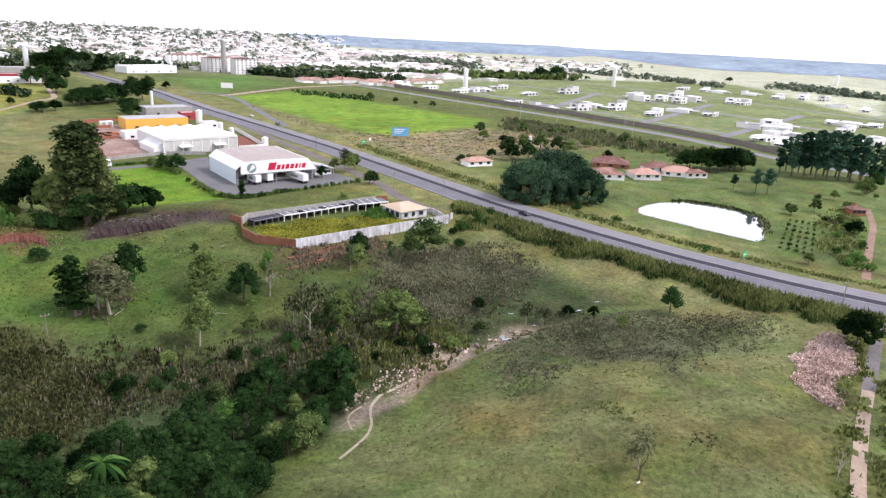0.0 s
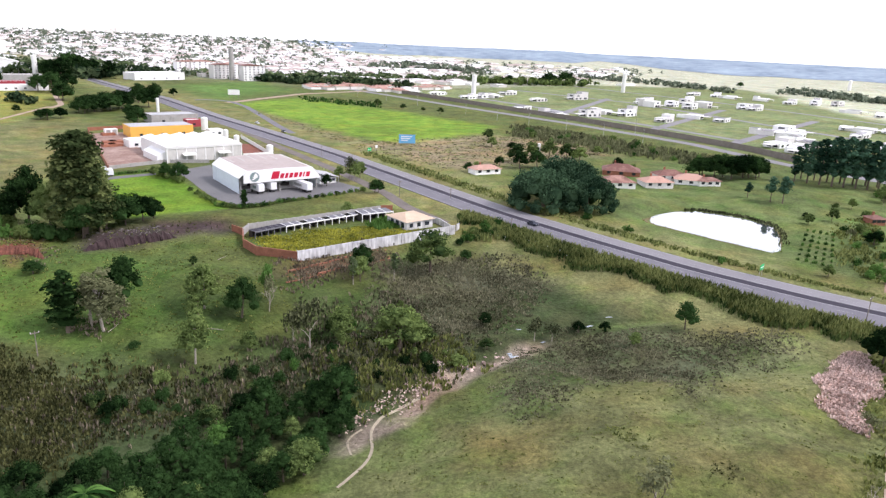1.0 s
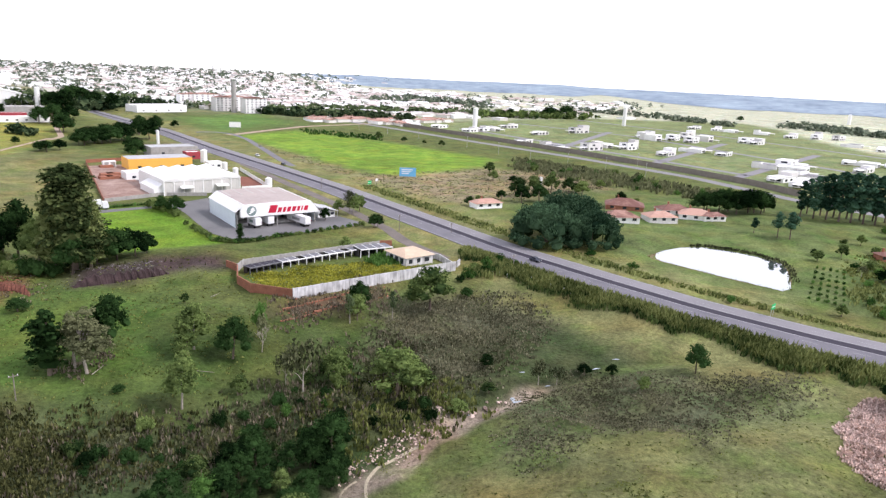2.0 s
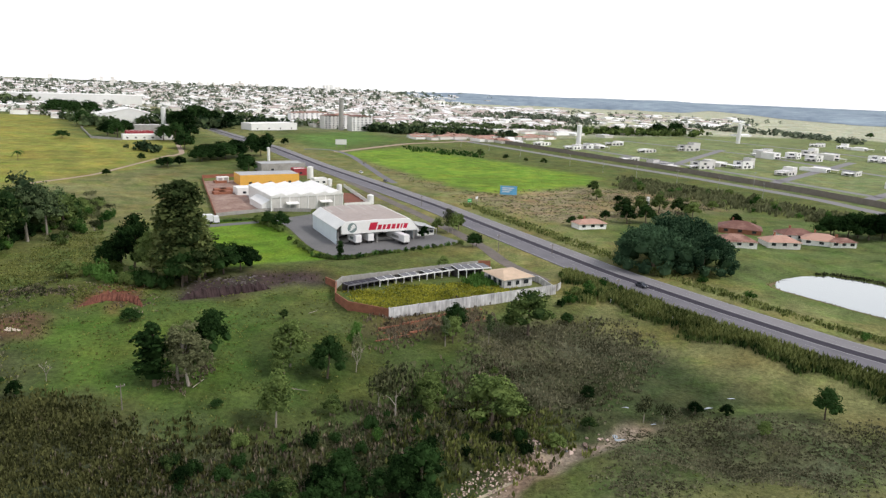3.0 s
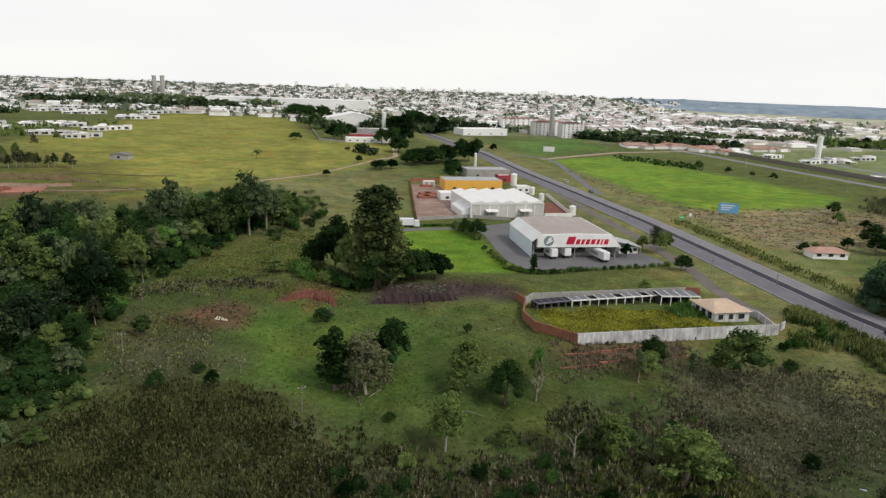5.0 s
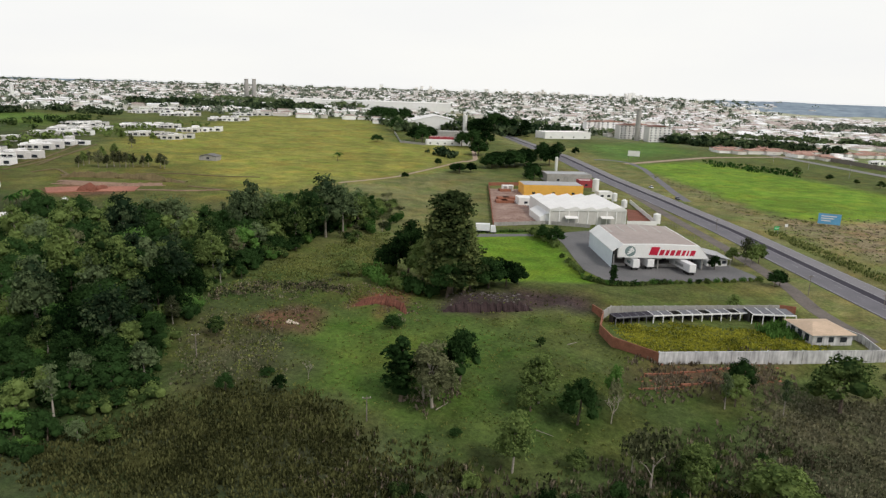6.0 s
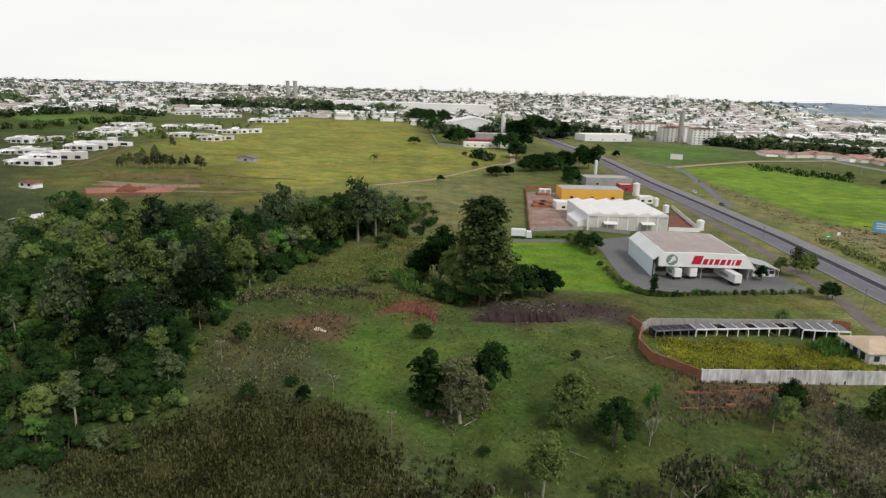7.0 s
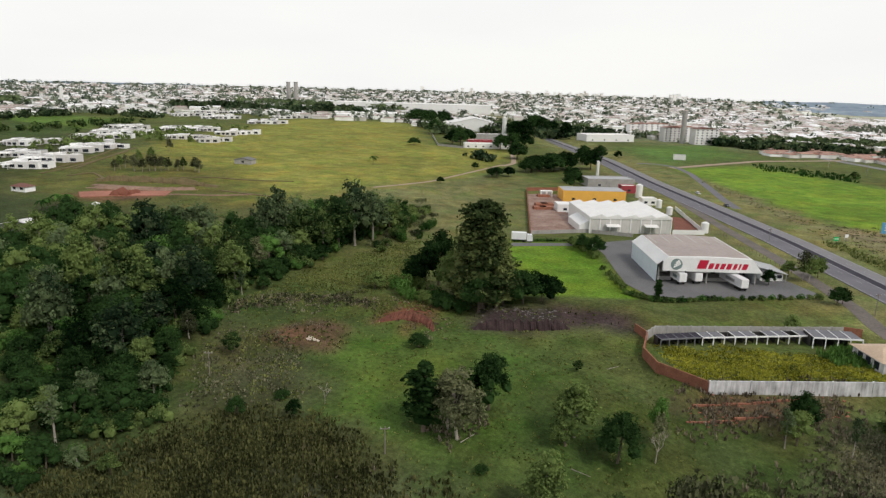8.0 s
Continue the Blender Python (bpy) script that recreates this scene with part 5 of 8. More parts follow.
trailer(*uv(*LOT, 7.5, -3.5), TURN + 3, 7.0, "white box truck backed to the loading dock", stripe=GREENGREY)
trailer(*uv(*LOT, 13.2, -2.5), TURN + 3, 6.5, "white box truck beside another at the dock")
trailer(*uv(*LOT, 25.0, -10.0), TURN + 4, 13.5, "long white semi-trailer reversed under the fascia", stripe=STEEL)
trailer(*(-130.2, 291), -62, 6.0, "white truck with a dark green side mark on the lane", "truck", True, GREENGREY)
trailer(*(-96.6, 295.3), TURN - 20, 4.5, "small white van beside the hedge", "truck")

# hedge and lot fence
hedge_rng = random.Random(9)
HEDGE = [(-68.1, 248.8), (-59.2, 245.9), (-51.8, 249.5), (-38.6, 263.6), (-17.3, 281.2)]
hx = np.linspace(0, 4, 36)
for i, k in enumerate(hx):
    j = min(3, int(k))
    x, y = [HEDGE[j][c] + (HEDGE[j + 1][c] - HEDGE[j][c]) * (k - j) for c in (0, 1)]
    plant("shrub" if i % 3 else "shrub_b", x, y, hedge_rng.uniform(1.5, 2.3), "clipped green hedge shrub along the yard", "yard hedge", "hedge_shrub", "shrub", 0.8, hedge_rng)
for (x, y), h in (((-108.6, 302.6), 3.6), ((-105.2, 299.1), 4.2), ((-102.3, 297.8), 4.4), ((-98.7, 293.6), 4.2), ((-95.2, 289.5), 4.0), ((-92.2, 285.3), 3.6), ((-83.9, 271.6), 2.0), ((-79.4, 266), 2.2), ((-76.2, 261.5), 2.6), ((-73.1, 257.3), 2.6), ((-70.2, 253.2), 2.4)):
    plant("shrub", x, y, h, "dense green hedge shrub between lawn and yard", "lawn hedge", "hedge_shrub", "shrub", 0.75, hedge_rng)
for i in range(18):
    (xa, ya), (xb, yb) = (-128.8, 290.9), (-110.7, 306.2)
    x, y = xa + (xb - xa) * i / 17, ya + (yb - ya) * i / 17
    plant("shrub_b", x, y, hedge_rng.uniform(1.2, 1.8), "low green hedge shrub at the lane", "lane hedge", "hedge_shrub", "shrub", 0.7, hedge_rng)


def wall_run(name, line, tall, thick, mat, label, posts=0.0, post_mat=None, sink=1.2, base=None):
    """A wall along a line, with posts where asked; its top follows the land's mean level."""
    w = new(name)
    w.matrix_basis = pose(*line[0], 0)
    tagged(w, label, "wall")
    for (ax, ay), (bx, by) in zip(line, line[1:]):
        L, a = math.hypot(bx - ax, by - ay), math.atan2(by - ay, bx - ax)
        k = max(1, round(L / 6))
        for i in range(k):
            s0, s1 = L * i / k, L * (i + 1) / k
            mx, my = ax + (bx - ax) * (i + 0.5) / k, ay + (by - ay) * (i + 0.5) / k
            z = float(height(mx, my)) if base is None else base
            bm = boxes(((s0 - 0.02, -thick / 2, -sink), (s1 + 0.02, thick / 2, tall)))
            o = part("panel", bm, mat, w)
            o.matrix_basis = pose(ax - line[0][0], ay - line[0][1], z, 0, 0, math.degrees(a))
        if posts:
            for i in range(int(L / posts) + 1):
                s = min(L, i * posts)
                z = float(height(ax + (bx - ax) * s / L, ay + (by - ay) * s / L)) if base is None else base
                o = part("pilaster", boxes(((s - 0.16, -thick / 2 - 0.12, -sink), (s + 0.16, thick / 2 + 0.12, tall + 0.12)), bevel=0.02), post_mat or mat, w)
                o.matrix_basis = pose(ax - line[0][0], ay - line[0][1], z, 0, 0, math.degrees(a))
    return w


# white hall behind the warehouse
HALL = (-111.2, 327.2)


def hall():
    h = thing("industrial_hall", *HALL, TURN, 0.05, "long cream-white industrial hall with ribbed metal roof", "hall")
    W, D = 36.5, 38.0
    part("wall", boxes(((0, 0, 0), (W, 0.3, 7.0))), PANEL, h, "pale grey panel wall with pilasters")
    part("wall", boxes(((0, 0.3, 0), (0.3, D - 0.3, 7.0))), PAINT, h)
    part("wall", boxes(((W - 0.3, 0.3, 0), (W, D - 0.3, 7.0))), PAINT, h)
    part("wall", boxes(((0, D - 0.3, 0), (W, D, 7.0))), PAINT, h)
    for i in range(9):
        x = 0.1 + i * (W - 0.2) / 8
        part("pilaster", boxes(((x - 0.25, -0.22, 0), (x + 0.25, -0.003, 7.0)), bevel=0.03), PAINT, h)
    part("cornice", boxes(((-0.2, -0.35, 6.4), (W + 0.2, 0.35, 7.02)), bevel=0.04), PAINT, h)
    for i in range(5):
        x0, x1 = W * i / 5, W * (i + 1) / 5
        part("roof", prism([(x0 - 0.02, 7.05), (x1 + 0.02, 7.05), (x1 + 0.02, 7.35), ((x0 + x1) / 2 + 1.5, 8.5), (x0 - 0.02, 7.35)], "y", -0.5, D + 0.4), ROOF_WHITE, h, "cream-white ribbed roof bay")
        part("skylight", prism([(x1 - 1.6, 7.85), (x1 - 0.8, 7.62), (x1 - 0.8, 7.68), (x1 - 1.6, 7.92)], "y", 1, D * 0.9), ROOF_STRIP, h)
    for x in (7, 24):
        part("awning", prism([(-3.2, 3.4), (-0.25, 4.1), (-0.25, 4.25), (-3.2, 3.55)], "x", x, x + 6), ROOF_WHITE, h, "white loading awning")
        part("door", boxes(((x + 0.6, -0.06, 0), (x + 5.4, -0.004, 3.4))), STEEL, h)
    part("lean_to", prism([(0, 0.0), (-4, 0.0), (-4, 3.2), (0, 5.2)], "y", 1.5, 22), PAINT, h, "white lean-to along the side")
    return h


hall()


def plain_block(name, x, y, turn, W, D, H, wall_mat, roof_mat, label, category="building", roof="flat", doors=2, z=None, parapet=0.5):
    b = thing(name, x, y, turn, z, label, category)
    part("wall", boxes(((0, 0, -0.4), (W, D, H))), wall_mat, b)
    if roof == "flat":
        part("roof", boxes(((0.3, 0.3, H - 0.1), (W - 0.3, D - 0.3, H + 0.12))), roof_mat, b)
        if parapet:
            for lo, hi in (((-0.02, -0.02, H), (W + 0.02, 0.28, H + parapet)), ((-0.02, D - 0.28, H), (W + 0.02, D + 0.02, H + parapet)), ((-0.02, 0.28, H), (0.28, D - 0.28, H + parapet)), ((W - 0.28, 0.28, H), (W + 0.02, D - 0.28, H + parapet))):
                part("parapet", boxes((lo, hi)), wall_mat, b)
    elif roof == "gable":
        part("roof", prism([(-0.5, H - 0.1), (W / 2, H + W * 0.11), (W + 0.5, H - 0.1), (W + 0.5, H + 0.1), (W / 2, H + W * 0.11 + 0.2), (-0.5, H + 0.1)], "y", -0.5, D + 0.5), roof_mat, b)
        part("gable", prism([(0, H), (W / 2, H + W * 0.11), (W, H)], "y", 0.05, D - 0.05), wall_mat, b)
    elif roof == "hip":
        bm = bmesh.new()
        r, e = min(W, D) / 2, 0.6
        lo = [bm.verts.new(p) for p in ((-e, -e, H), (W + e, -e, H), (W + e, D + e, H), (-e, D + e, H))]
        if W > D:
            hi = [bm.verts.new(p) for p in ((r, D / 2, H + r * 0.5), (W - r, D / 2, H + r * 0.5))]
            fs = ((lo[0], lo[1], hi[1], hi[0]), (lo[1], lo[2], hi[1]), (lo[2], lo[3], hi[0], hi[1]), (lo[3], lo[0], hi[0]))
        else:
            hi = [bm.verts.new(p) for p in ((W / 2, r, H + r * 0.5), (W / 2, D - r - 0.01, H + r * 0.5))]
            fs = ((lo[0], lo[1], hi[0]), (lo[1], lo[2], hi[1], hi[0]), (lo[2], lo[3], hi[1]), (lo[3], lo[0], hi[0], hi[1]))
        for f in fs:
            bm.faces.new(f)
        bm.faces.new(lo[::-1])
        part("roof", bm, roof_mat, b)
    for i in range(doors):
        x0 = W * (i + 0.5) / doors
        part("window", boxes(((x0 - 0.9, -0.05, 1.0), (x0 + 0.9, -0.003, 2.2))), GLASS, b)
    return b


MAROON = material("maroon_paint", (0.34, 0.05, 0.06), 0.6, 0.15)
plain_block("yellow_building", *(-154.8, 397.7), TURN - 2, 35, 16, 6.2, YELLOW, ROOF_GREY, "bright yellow industrial building with grey roof", parapet=0.0, doors=3)
plain_block("white_annex", *(-143.1, 365), TURN, 15, 9, 3.6, PAINT, ROOF_WHITE, "low white annex beside the hall", doors=2)
plain_block("grey_shed", *(-163.2, 454.5), TURN, 30, 16, 5.0, CONCRETE, ROOF_GREY, "grey flat-roofed shed behind the yellow building")
plain_block("red_kiosk", *(-139.4, 449.3), TURN, 9, 7, 4.0, MAROON, PAINT, "small maroon building beside the yellow one", doors=1)
plain_block("side_shed", *(-116.4, 416.8), TURN, 8, 6, 3.4, PAINT, ROOF_WHITE, "white flat-roofed side shed")


def tank(x, y, r, h, label, z=None, name="water_tank", mat=None, leg=0.0):
    t = thing(name, x, y, 0, z, label, "water tank")
    bm = bmesh.new()
    bmesh.ops.create_cone(bm, cap_ends=True, segments=20, radius1=r, radius2=r, depth=h - leg, matrix=Matrix.Translation((0, 0, leg + (h - leg) / 2)))
    part("shell", bm, mat or PAINT, t)
    bm = bmesh.new()
    bmesh.ops.create_cone(bm, cap_ends=True, segments=20, radius1=r * 1.04, radius2=r * 0.3, depth=r * 0.35, matrix=Matrix.Translation((0, 0, h + r * 0.17)))
    part("lid", bm, mat or PAINT, t)
    bm = bmesh.new()
    for s in (-0.2, 0.2):
        tube(bm, (r + 0.12, s, 0), (r + 0.12, s, h), 0.04, 0.04, 5)
    for k in range(int(h / 0.8)):
        tube(bm, (r + 0.12, -0.2, 0.5 + k * 0.8), (r + 0.12, 0.2, 0.5 + k * 0.8), 0.03, 0.03, 4)
    part("ladder", bm, STEEL, t)
    return t


for (x, y, h), r, label in (((-71, 363.3, 4.4), 1.7, "white round water tank beside the red yard"), ((-126.5, 441.8, 7.4), 2.0, "tall white water tank behind the hall"), ((-106.8, 415.1, 4.2), 1.5, "squat white tank beside the hall"), ((-96.3, 397.7, 3.8), 1.5, "squat white tank beside the hall"), ((-178.9, 511.4, 10.5), 1.0, "slim white water tower"),
                            ((74.6, 390.4, 6.6), 0.8, "slim white water tower beside the fig trees"), ((72.5, 796.4, 23.3), 2.6, "tall white water tower of the estate"), ((298.6, 977, 25.6), 2.6, "tall white water tower of the estate"),
                            ((-387.2, 755.4, 20.3), 2.6, "tall white water tower beside the factory"), ((-290.2, 209, 4.5), 1.6, "white water tank above the wood"), ((-1165.7, 663.7, 28.0), 3.0, "tall white water tower in the suburb"), ((843.4, 1320.3, 18.7), 3.0, "far white water tower")):
    tank(x, y, r, h, label)

# red earth court, brick lot and their walls
slab("red_court", [(-82, 353.9), (-71.3, 363.1), (-84.5, 393.1), (-93.4, 393.1)], REDDIRT, 0.04, "bare red earth court")
wall_run("court_wall", [(-81.4, 349.8), (-69.8, 358.2), (-97.8, 414.3)], 2.0, 0.2, PAINT, "low white wall round the red court")
slab("brick_lot", [(-183.8, 412.3), (-169.3, 425.5), (-140.8, 369.1), (-113.5, 328.3), (-130.3, 309.3)], BRICKLOT, 0.04, "red brick-strewn storage lot")
slab("lot_apron", [(-137.2, 335.1), (-144.3, 368.2), (-140.1, 376.5), (-129.8, 356.7), (-115.7, 327), (-122.8, 314.6)], EARTH_GREY, 0.08, "worn grey concrete apron beside the hall")
wall_run("lot_wall", [(-170.3, 429.4), (-185.8, 414.9), (-129.6, 306.9)], 2.0, 0.25, BRICK, "red brick wall round the storage lot")
wall_run("lot_fence", [(-129.8, 308.3), (-112.9, 327.3), (-93.3, 332.2)], 1.6, 0.12, CONCRETE, "pale post fence at the storage lot", posts=3.0)


def brick_stack(x, y, turn, W, D, H):
    s = thing("brick_stack", x, y, turn, None, "stacked red bricks on the lot", "brick stack", "brick stacks")
    for k in range(3):
        part("layer", boxes(((0.1 * k, 0.08 * k, H * k / 3), (W - 0.12 * k, D - 0.1 * k, H * (k + 1) / 3)), bevel=0.04), BRICK, s)


for px in ((-155.2, 362.6), (-152.9, 364.6), (-159, 372.4), (-156.7, 374.4), (-171.3, 400.5)):
    brick_stack(*px, TURN, 7, 5, 1.6)
for px in ((-171, 403.4), (-168.5, 405.7)):
    b = thing("white_container", *px, TURN, None, "small white container on the brick lot", "container", "white containers")
    part("body", boxes(((0, 0, 0), (3.4, 3.4, 3.6)), bevel=0.05), PAINT, b)
    part("door", boxes(((0.6, -0.05, 0.2), (2.8, -0.004, 3.2)), bevel=0.01), STEEL, b)

# ---- walled lot with stalls, hut and yellow-green crop ----
QA, QB, QC, QD, QE = (-29.8, 192.1), (-42.2, 196.2), (-47.7, 203.3), (-50.4, 214.7), (-49.8, 219.9)
QF, QG = (-4.5, 251.2), (17, 225.9)
wall_run("white_wall", [QA, QG], 2.7, 0.3, WHITEWALL, "stained white concrete wall of the lot", posts=9.0, sink=2.5, base=-0.8)
wall_run("brick_wall", [QA, QB, QC, QD], 2.5, 0.3, BRICK, "red brick curved wall of the lot", sink=2.5, base=-0.8)
wall_run("brick_wall", [QD, (-54.8, 218.7)], 2.2, 0.3, BRICK, "red brick stub wall", sink=2.0)
wall_run("concrete_wall", [QD, QE, (-8.8, 250.5)], 2.6, 0.22, CONCRETE, "grey panel wall with concrete posts", posts=3.2, sink=1.5, base=-0.8)
wall_run("brick_wall", [(-8.8, 250.5), QF], 2.3, 0.25, BRICK, "red brick end of the rear wall", sink=1.5)
wall_run("side_wall", [QG, (12.1, 237.5), (4.4, 243.6)], 1.9, 0.25, WHITEWALL, "white side wall of the hut court", sink=1.5, base=-0.8)
wall_run("gate_wall", [(17.7, 229.5), (18.9, 232.3)], 2.2, 0.3, WHITEWALL, "white gate wall towards the highway", sink=1.0)


def stalls(a, b, bays, depth, label, tall=2.6, dark=False, gaps=()):
    """A row of open bays: slim pale posts, beams round each bay, a thin slab on top where it is left, back and
    partitions coloured dark for the deep shade behind.
    """
    (ax, ay), (bx, by) = a, b
    L = math.hypot(bx - ax, by - ay)
    s = thing("stall_row", ax, ay, math.degrees(math.atan2(by - ay, bx - ax)), -0.8, label, "shed", "stall rows")
    frame_mat = STALLROOF if dark else PAINT
    for i in range(bays):
        x0, x1 = L * i / bays, L * (i + 1) / bays
        part("front_beam", boxes(((x0 + 0.02, -depth - 0.12, tall - 0.12), (x1 - 0.02, -depth + 0.1, tall + 0.26)), bevel=0.02), frame_mat, s, "" if dark else "whitewashed edge beam")
        part("side_beam", boxes(((x0 - 0.09, -depth + 0.1, tall + 0.16), (x0 + 0.09, 0.1, tall + 0.3)), bevel=0.02), frame_mat, s)
        part("post", boxes(((x0 - 0.11, -depth - 0.1, -0.2), (x0 + 0.11, -depth + 0.12, tall - 0.12)), bevel=0.02), frame_mat, s)
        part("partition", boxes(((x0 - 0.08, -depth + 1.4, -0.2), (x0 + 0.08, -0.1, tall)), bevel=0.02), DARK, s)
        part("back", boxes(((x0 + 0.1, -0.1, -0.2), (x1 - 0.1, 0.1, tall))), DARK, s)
        if i not in gaps:
            part("roof_slab", boxes(((x0 + 0.1, -depth + 0.1, tall), (x1 - 0.1, 0.1, tall + 0.16)), bevel=0.02), ASPHALT_DARK if dark else STALLROOF, s, "dark roof slab" if dark else "grey concrete roof slab")
    part("post", boxes(((L - 0.11, -depth - 0.1, -0.2), (L + 0.11, -depth + 0.12, tall - 0.12)), bevel=0.02), frame_mat, s)
    return s


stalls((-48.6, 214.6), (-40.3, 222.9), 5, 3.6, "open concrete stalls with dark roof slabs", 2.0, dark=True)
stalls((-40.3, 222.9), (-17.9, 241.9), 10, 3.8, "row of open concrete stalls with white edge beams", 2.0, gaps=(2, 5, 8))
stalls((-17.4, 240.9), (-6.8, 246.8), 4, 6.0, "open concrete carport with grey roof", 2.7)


def hut():
    x, y = (0.9, 226.5)
    h = thing("gate_hut", x, y, 36, -0.8, "small white hut with a pale clay tile roof", "hut")
    W, D = 11.0, 11.5
    part("wall", boxes(((0, 0, 0), (W, 0.25, 3.0))), WHITEWALL, h)
    part("wall", boxes(((0, 0.25, 0), (0.25, D, 3.0))), WHITEWALL, h)
    part("wall", boxes(((W - 0.25, 0.25, 0), (W, D, 3.0))), WHITEWALL, h)
    part("wall", boxes(((0.25, D - 0.25, 0), (W - 0.25, D, 3.0))), WHITEWALL, h)
    bm = bmesh.new()
    e = 0.7
    lo = [bm.verts.new(p) for p in ((-e, -e, 3.0), (W + e, -e, 3.0), (W + e, D + e, 3.0), (-e, D + e, 3.0))]
    hi = [bm.verts.new(p) for p in ((W * 0.3, D / 2, 4.6), (W * 0.7, D / 2, 4.6))]
    for f in ((lo[0], lo[1], hi[1], hi[0]), (lo[1], lo[2], hi[1]), (lo[2], lo[3], hi[0], hi[1]), (lo[3], lo[0], hi[0]), tuple(lo[::-1])):
        bm.faces.new(f)
    part("roof", bm, TILE_PALE, h, "pale sun-bleached clay tile roof")
    for x0, d in ((1.2, 1.4), (4.4, 1.4), (7.6, 1.8)):
        part("window", boxes(((x0, -0.05, 0.9), (x0 + d, -0.003, 2.3))), GLASS, h)
    for y0 in (1.5, 4.5, 7.5):
        part("window", boxes(((-0.05, y0, 0.6), (-0.003, y0 + 1.8, 2.4))), GLASS, h)


hut()
# ruined brick terraces below the white wall
wall_run("terrace_wall", [(-31.4, 181.5), (-23.4, 187.7), (-17.8, 192.5)], 0.25, 0.5, BRICK, "low ruined brick terrace wall", sink=1.0)
wall_run("terrace_wall", [(-31.9, 187.7), (-21.6, 195.2), (-12.9, 203)], 0.22, 0.5, BRICK, "low ruined brick terrace wall", sink=1.0)


# ---- farmhouses across the highway ----
for (x, y), W, D, turn, mat, wallm in (((32.9, 325.5), 14, 7, 25, TILE, HOUSEWALL), ((98, 339.7), 18, 12, -15, TILE, BRICK), ((89.2, 304.9), 15, 10, 5, TILE, PAINT), ((111.1, 313), 14, 9, 8, TILE, HOUSEWALL), ((128.2, 322.2), 15, 10, -18, TILE, PAINT),
                                       ((122.5, 327.9), 15, 9, 8, TILE, PAINT), ((138.5, 317.6), 11, 6, 8, TILE, PAINT), ((184.5, 259.1), 6, 5, 5, TILE, BRICK)):
    b = plain_block("farmhouse", x, y, turn, W, D, 2.5, wallm, mat, "low farmhouse with a red clay tile hip roof", "house", "hip", 3)
    part("chimney", boxes(((W * 0.3, D * 0.5, 2.7), (W * 0.3 + 0.7, D * 0.5 + 0.7, 2.9 + min(W, D) * 0.25 + 0.8))), BRICK, b)
    b["group"] = "farmhouses"


# ---- estate houses: white cubes of two or three volumes ----
def villa(x, y, turn, s, seed, label="white modern two-volume house with flat roof", group="estate houses", z=None, low=False):
    rng = random.Random(seed)
    v = thing("villa", x, y, turn, z, label, "house", group)
    W, D, H = 11 * s * rng.uniform(0.85, 1.2), 9 * s * rng.uniform(0.8, 1.1), rng.choice((3.2, 3.3, 3.6) if low else (3.3, 3.4, 6.2))
    part("wall", boxes(((0, 0, -0.3), (W, D, H))), HOUSEWALL, v)
    part("roof", boxes(((0.25, 0.25, H - 0.1), (W - 0.25, D - 0.25, H + 0.1))), PALEROOF, v)
    part("parapet", boxes(((-0.1, -0.1, H + 0.0), (W + 0.1, 0.2, H + 0.6))), HOUSEWALL, v)
    W2, H2 = W * rng.uniform(0.45, 0.7), H + rng.choice((-0.5, 0.7, 1.2) if low else (-0.6, 1.2, 2.6))
    part("wing", boxes(((W * 0.9, D * 0.2, -0.3), (W * 0.9 + W2, D * 0.95, H2))), HOUSEWALL, v)
    part("wing_roof", boxes(((W * 0.9 + 0.2, D * 0.25, H2 - 0.1), (W * 0.9 + W2 - 0.2, D * 0.9, H2 + 0.12))), PALEROOF, v)
    part("carport", boxes(((-0.55 * W, D * 0.1, 2.5), (-0.02, D * 0.7, 2.75))), HOUSEWALL, v)
    for k in (0.05, 0.5):
        part("post", boxes(((-0.53 * W + k * W, D * 0.12, -0.2), (-0.53 * W + k * W + 0.2, D * 0.12 + 0.2, 2.5))), HOUSEWALL, v)
    for k in (0.15, 0.55):
        part("window", boxes(((W * k, -0.05, 0.7), (W * k + 2.9, -0.003, 2.4))), GLASS, v)
    for k in (0.12, 0.5):
        part("window", boxes(((-0.05, D * k, 0.7), (-0.003, D * k + D * 0.28, 2.4))), GLASS, v)
    part("window", boxes(((W * 0.9 + W2 * 0.2, D * 0.2 - 0.05, 0.5), (W * 0.9 + W2 * 0.8, D * 0.2 - 0.003, 2.5))), GLASS, v)
    if H > 4:
        part("window", boxes(((W * 0.3, -0.05, 3.9), (W * 0.3 + 3.2, -0.003, 5.4))), GLASS, v)
        part("window", boxes(((-0.05, D * 0.25, 3.9), (-0.003, D * 0.65, 5.4))), GLASS, v)
    return v


ESTATE = [(11.3, 801.9), (63.9, 754.8), (80.4, 777.8), (100.8, 788.6), (138.7, 757.7), (190.2, 804.7), (191, 652.4), (199.9, 636.5), (108, 654), (136.9, 616.7), (158.4, 615.9), (223.2, 596.3), (273.8, 754.9), (292.9, 763.4),
          (304.5, 743.5), (338.2, 770.5), (285.1, 618.1), (384, 758.9), (292, 540.3), (303.3, 543.7), (252.1, 459.4), (295.1, 503.5), (359.3, 533.9), (333.6, 464.7), (405.7, 585.6), (400, 974), (426.9, 959.8), (447.9, 943.3), (550.2, 877.7), (525.9, 881.8), (320.5, 548.9), (385.5, 590.6), (415.9, 577.7), (291.6, 474.7), (255.4, 436.1), (376.7, 768.1), (277.3, 646.9), (321.3, 803), (264, 783.3), (483.7, 926.3), (491.2, 881.3), (515.5, 735.8), (520.6, 784), (114.8, 835.8), (31.5, 789.4)]
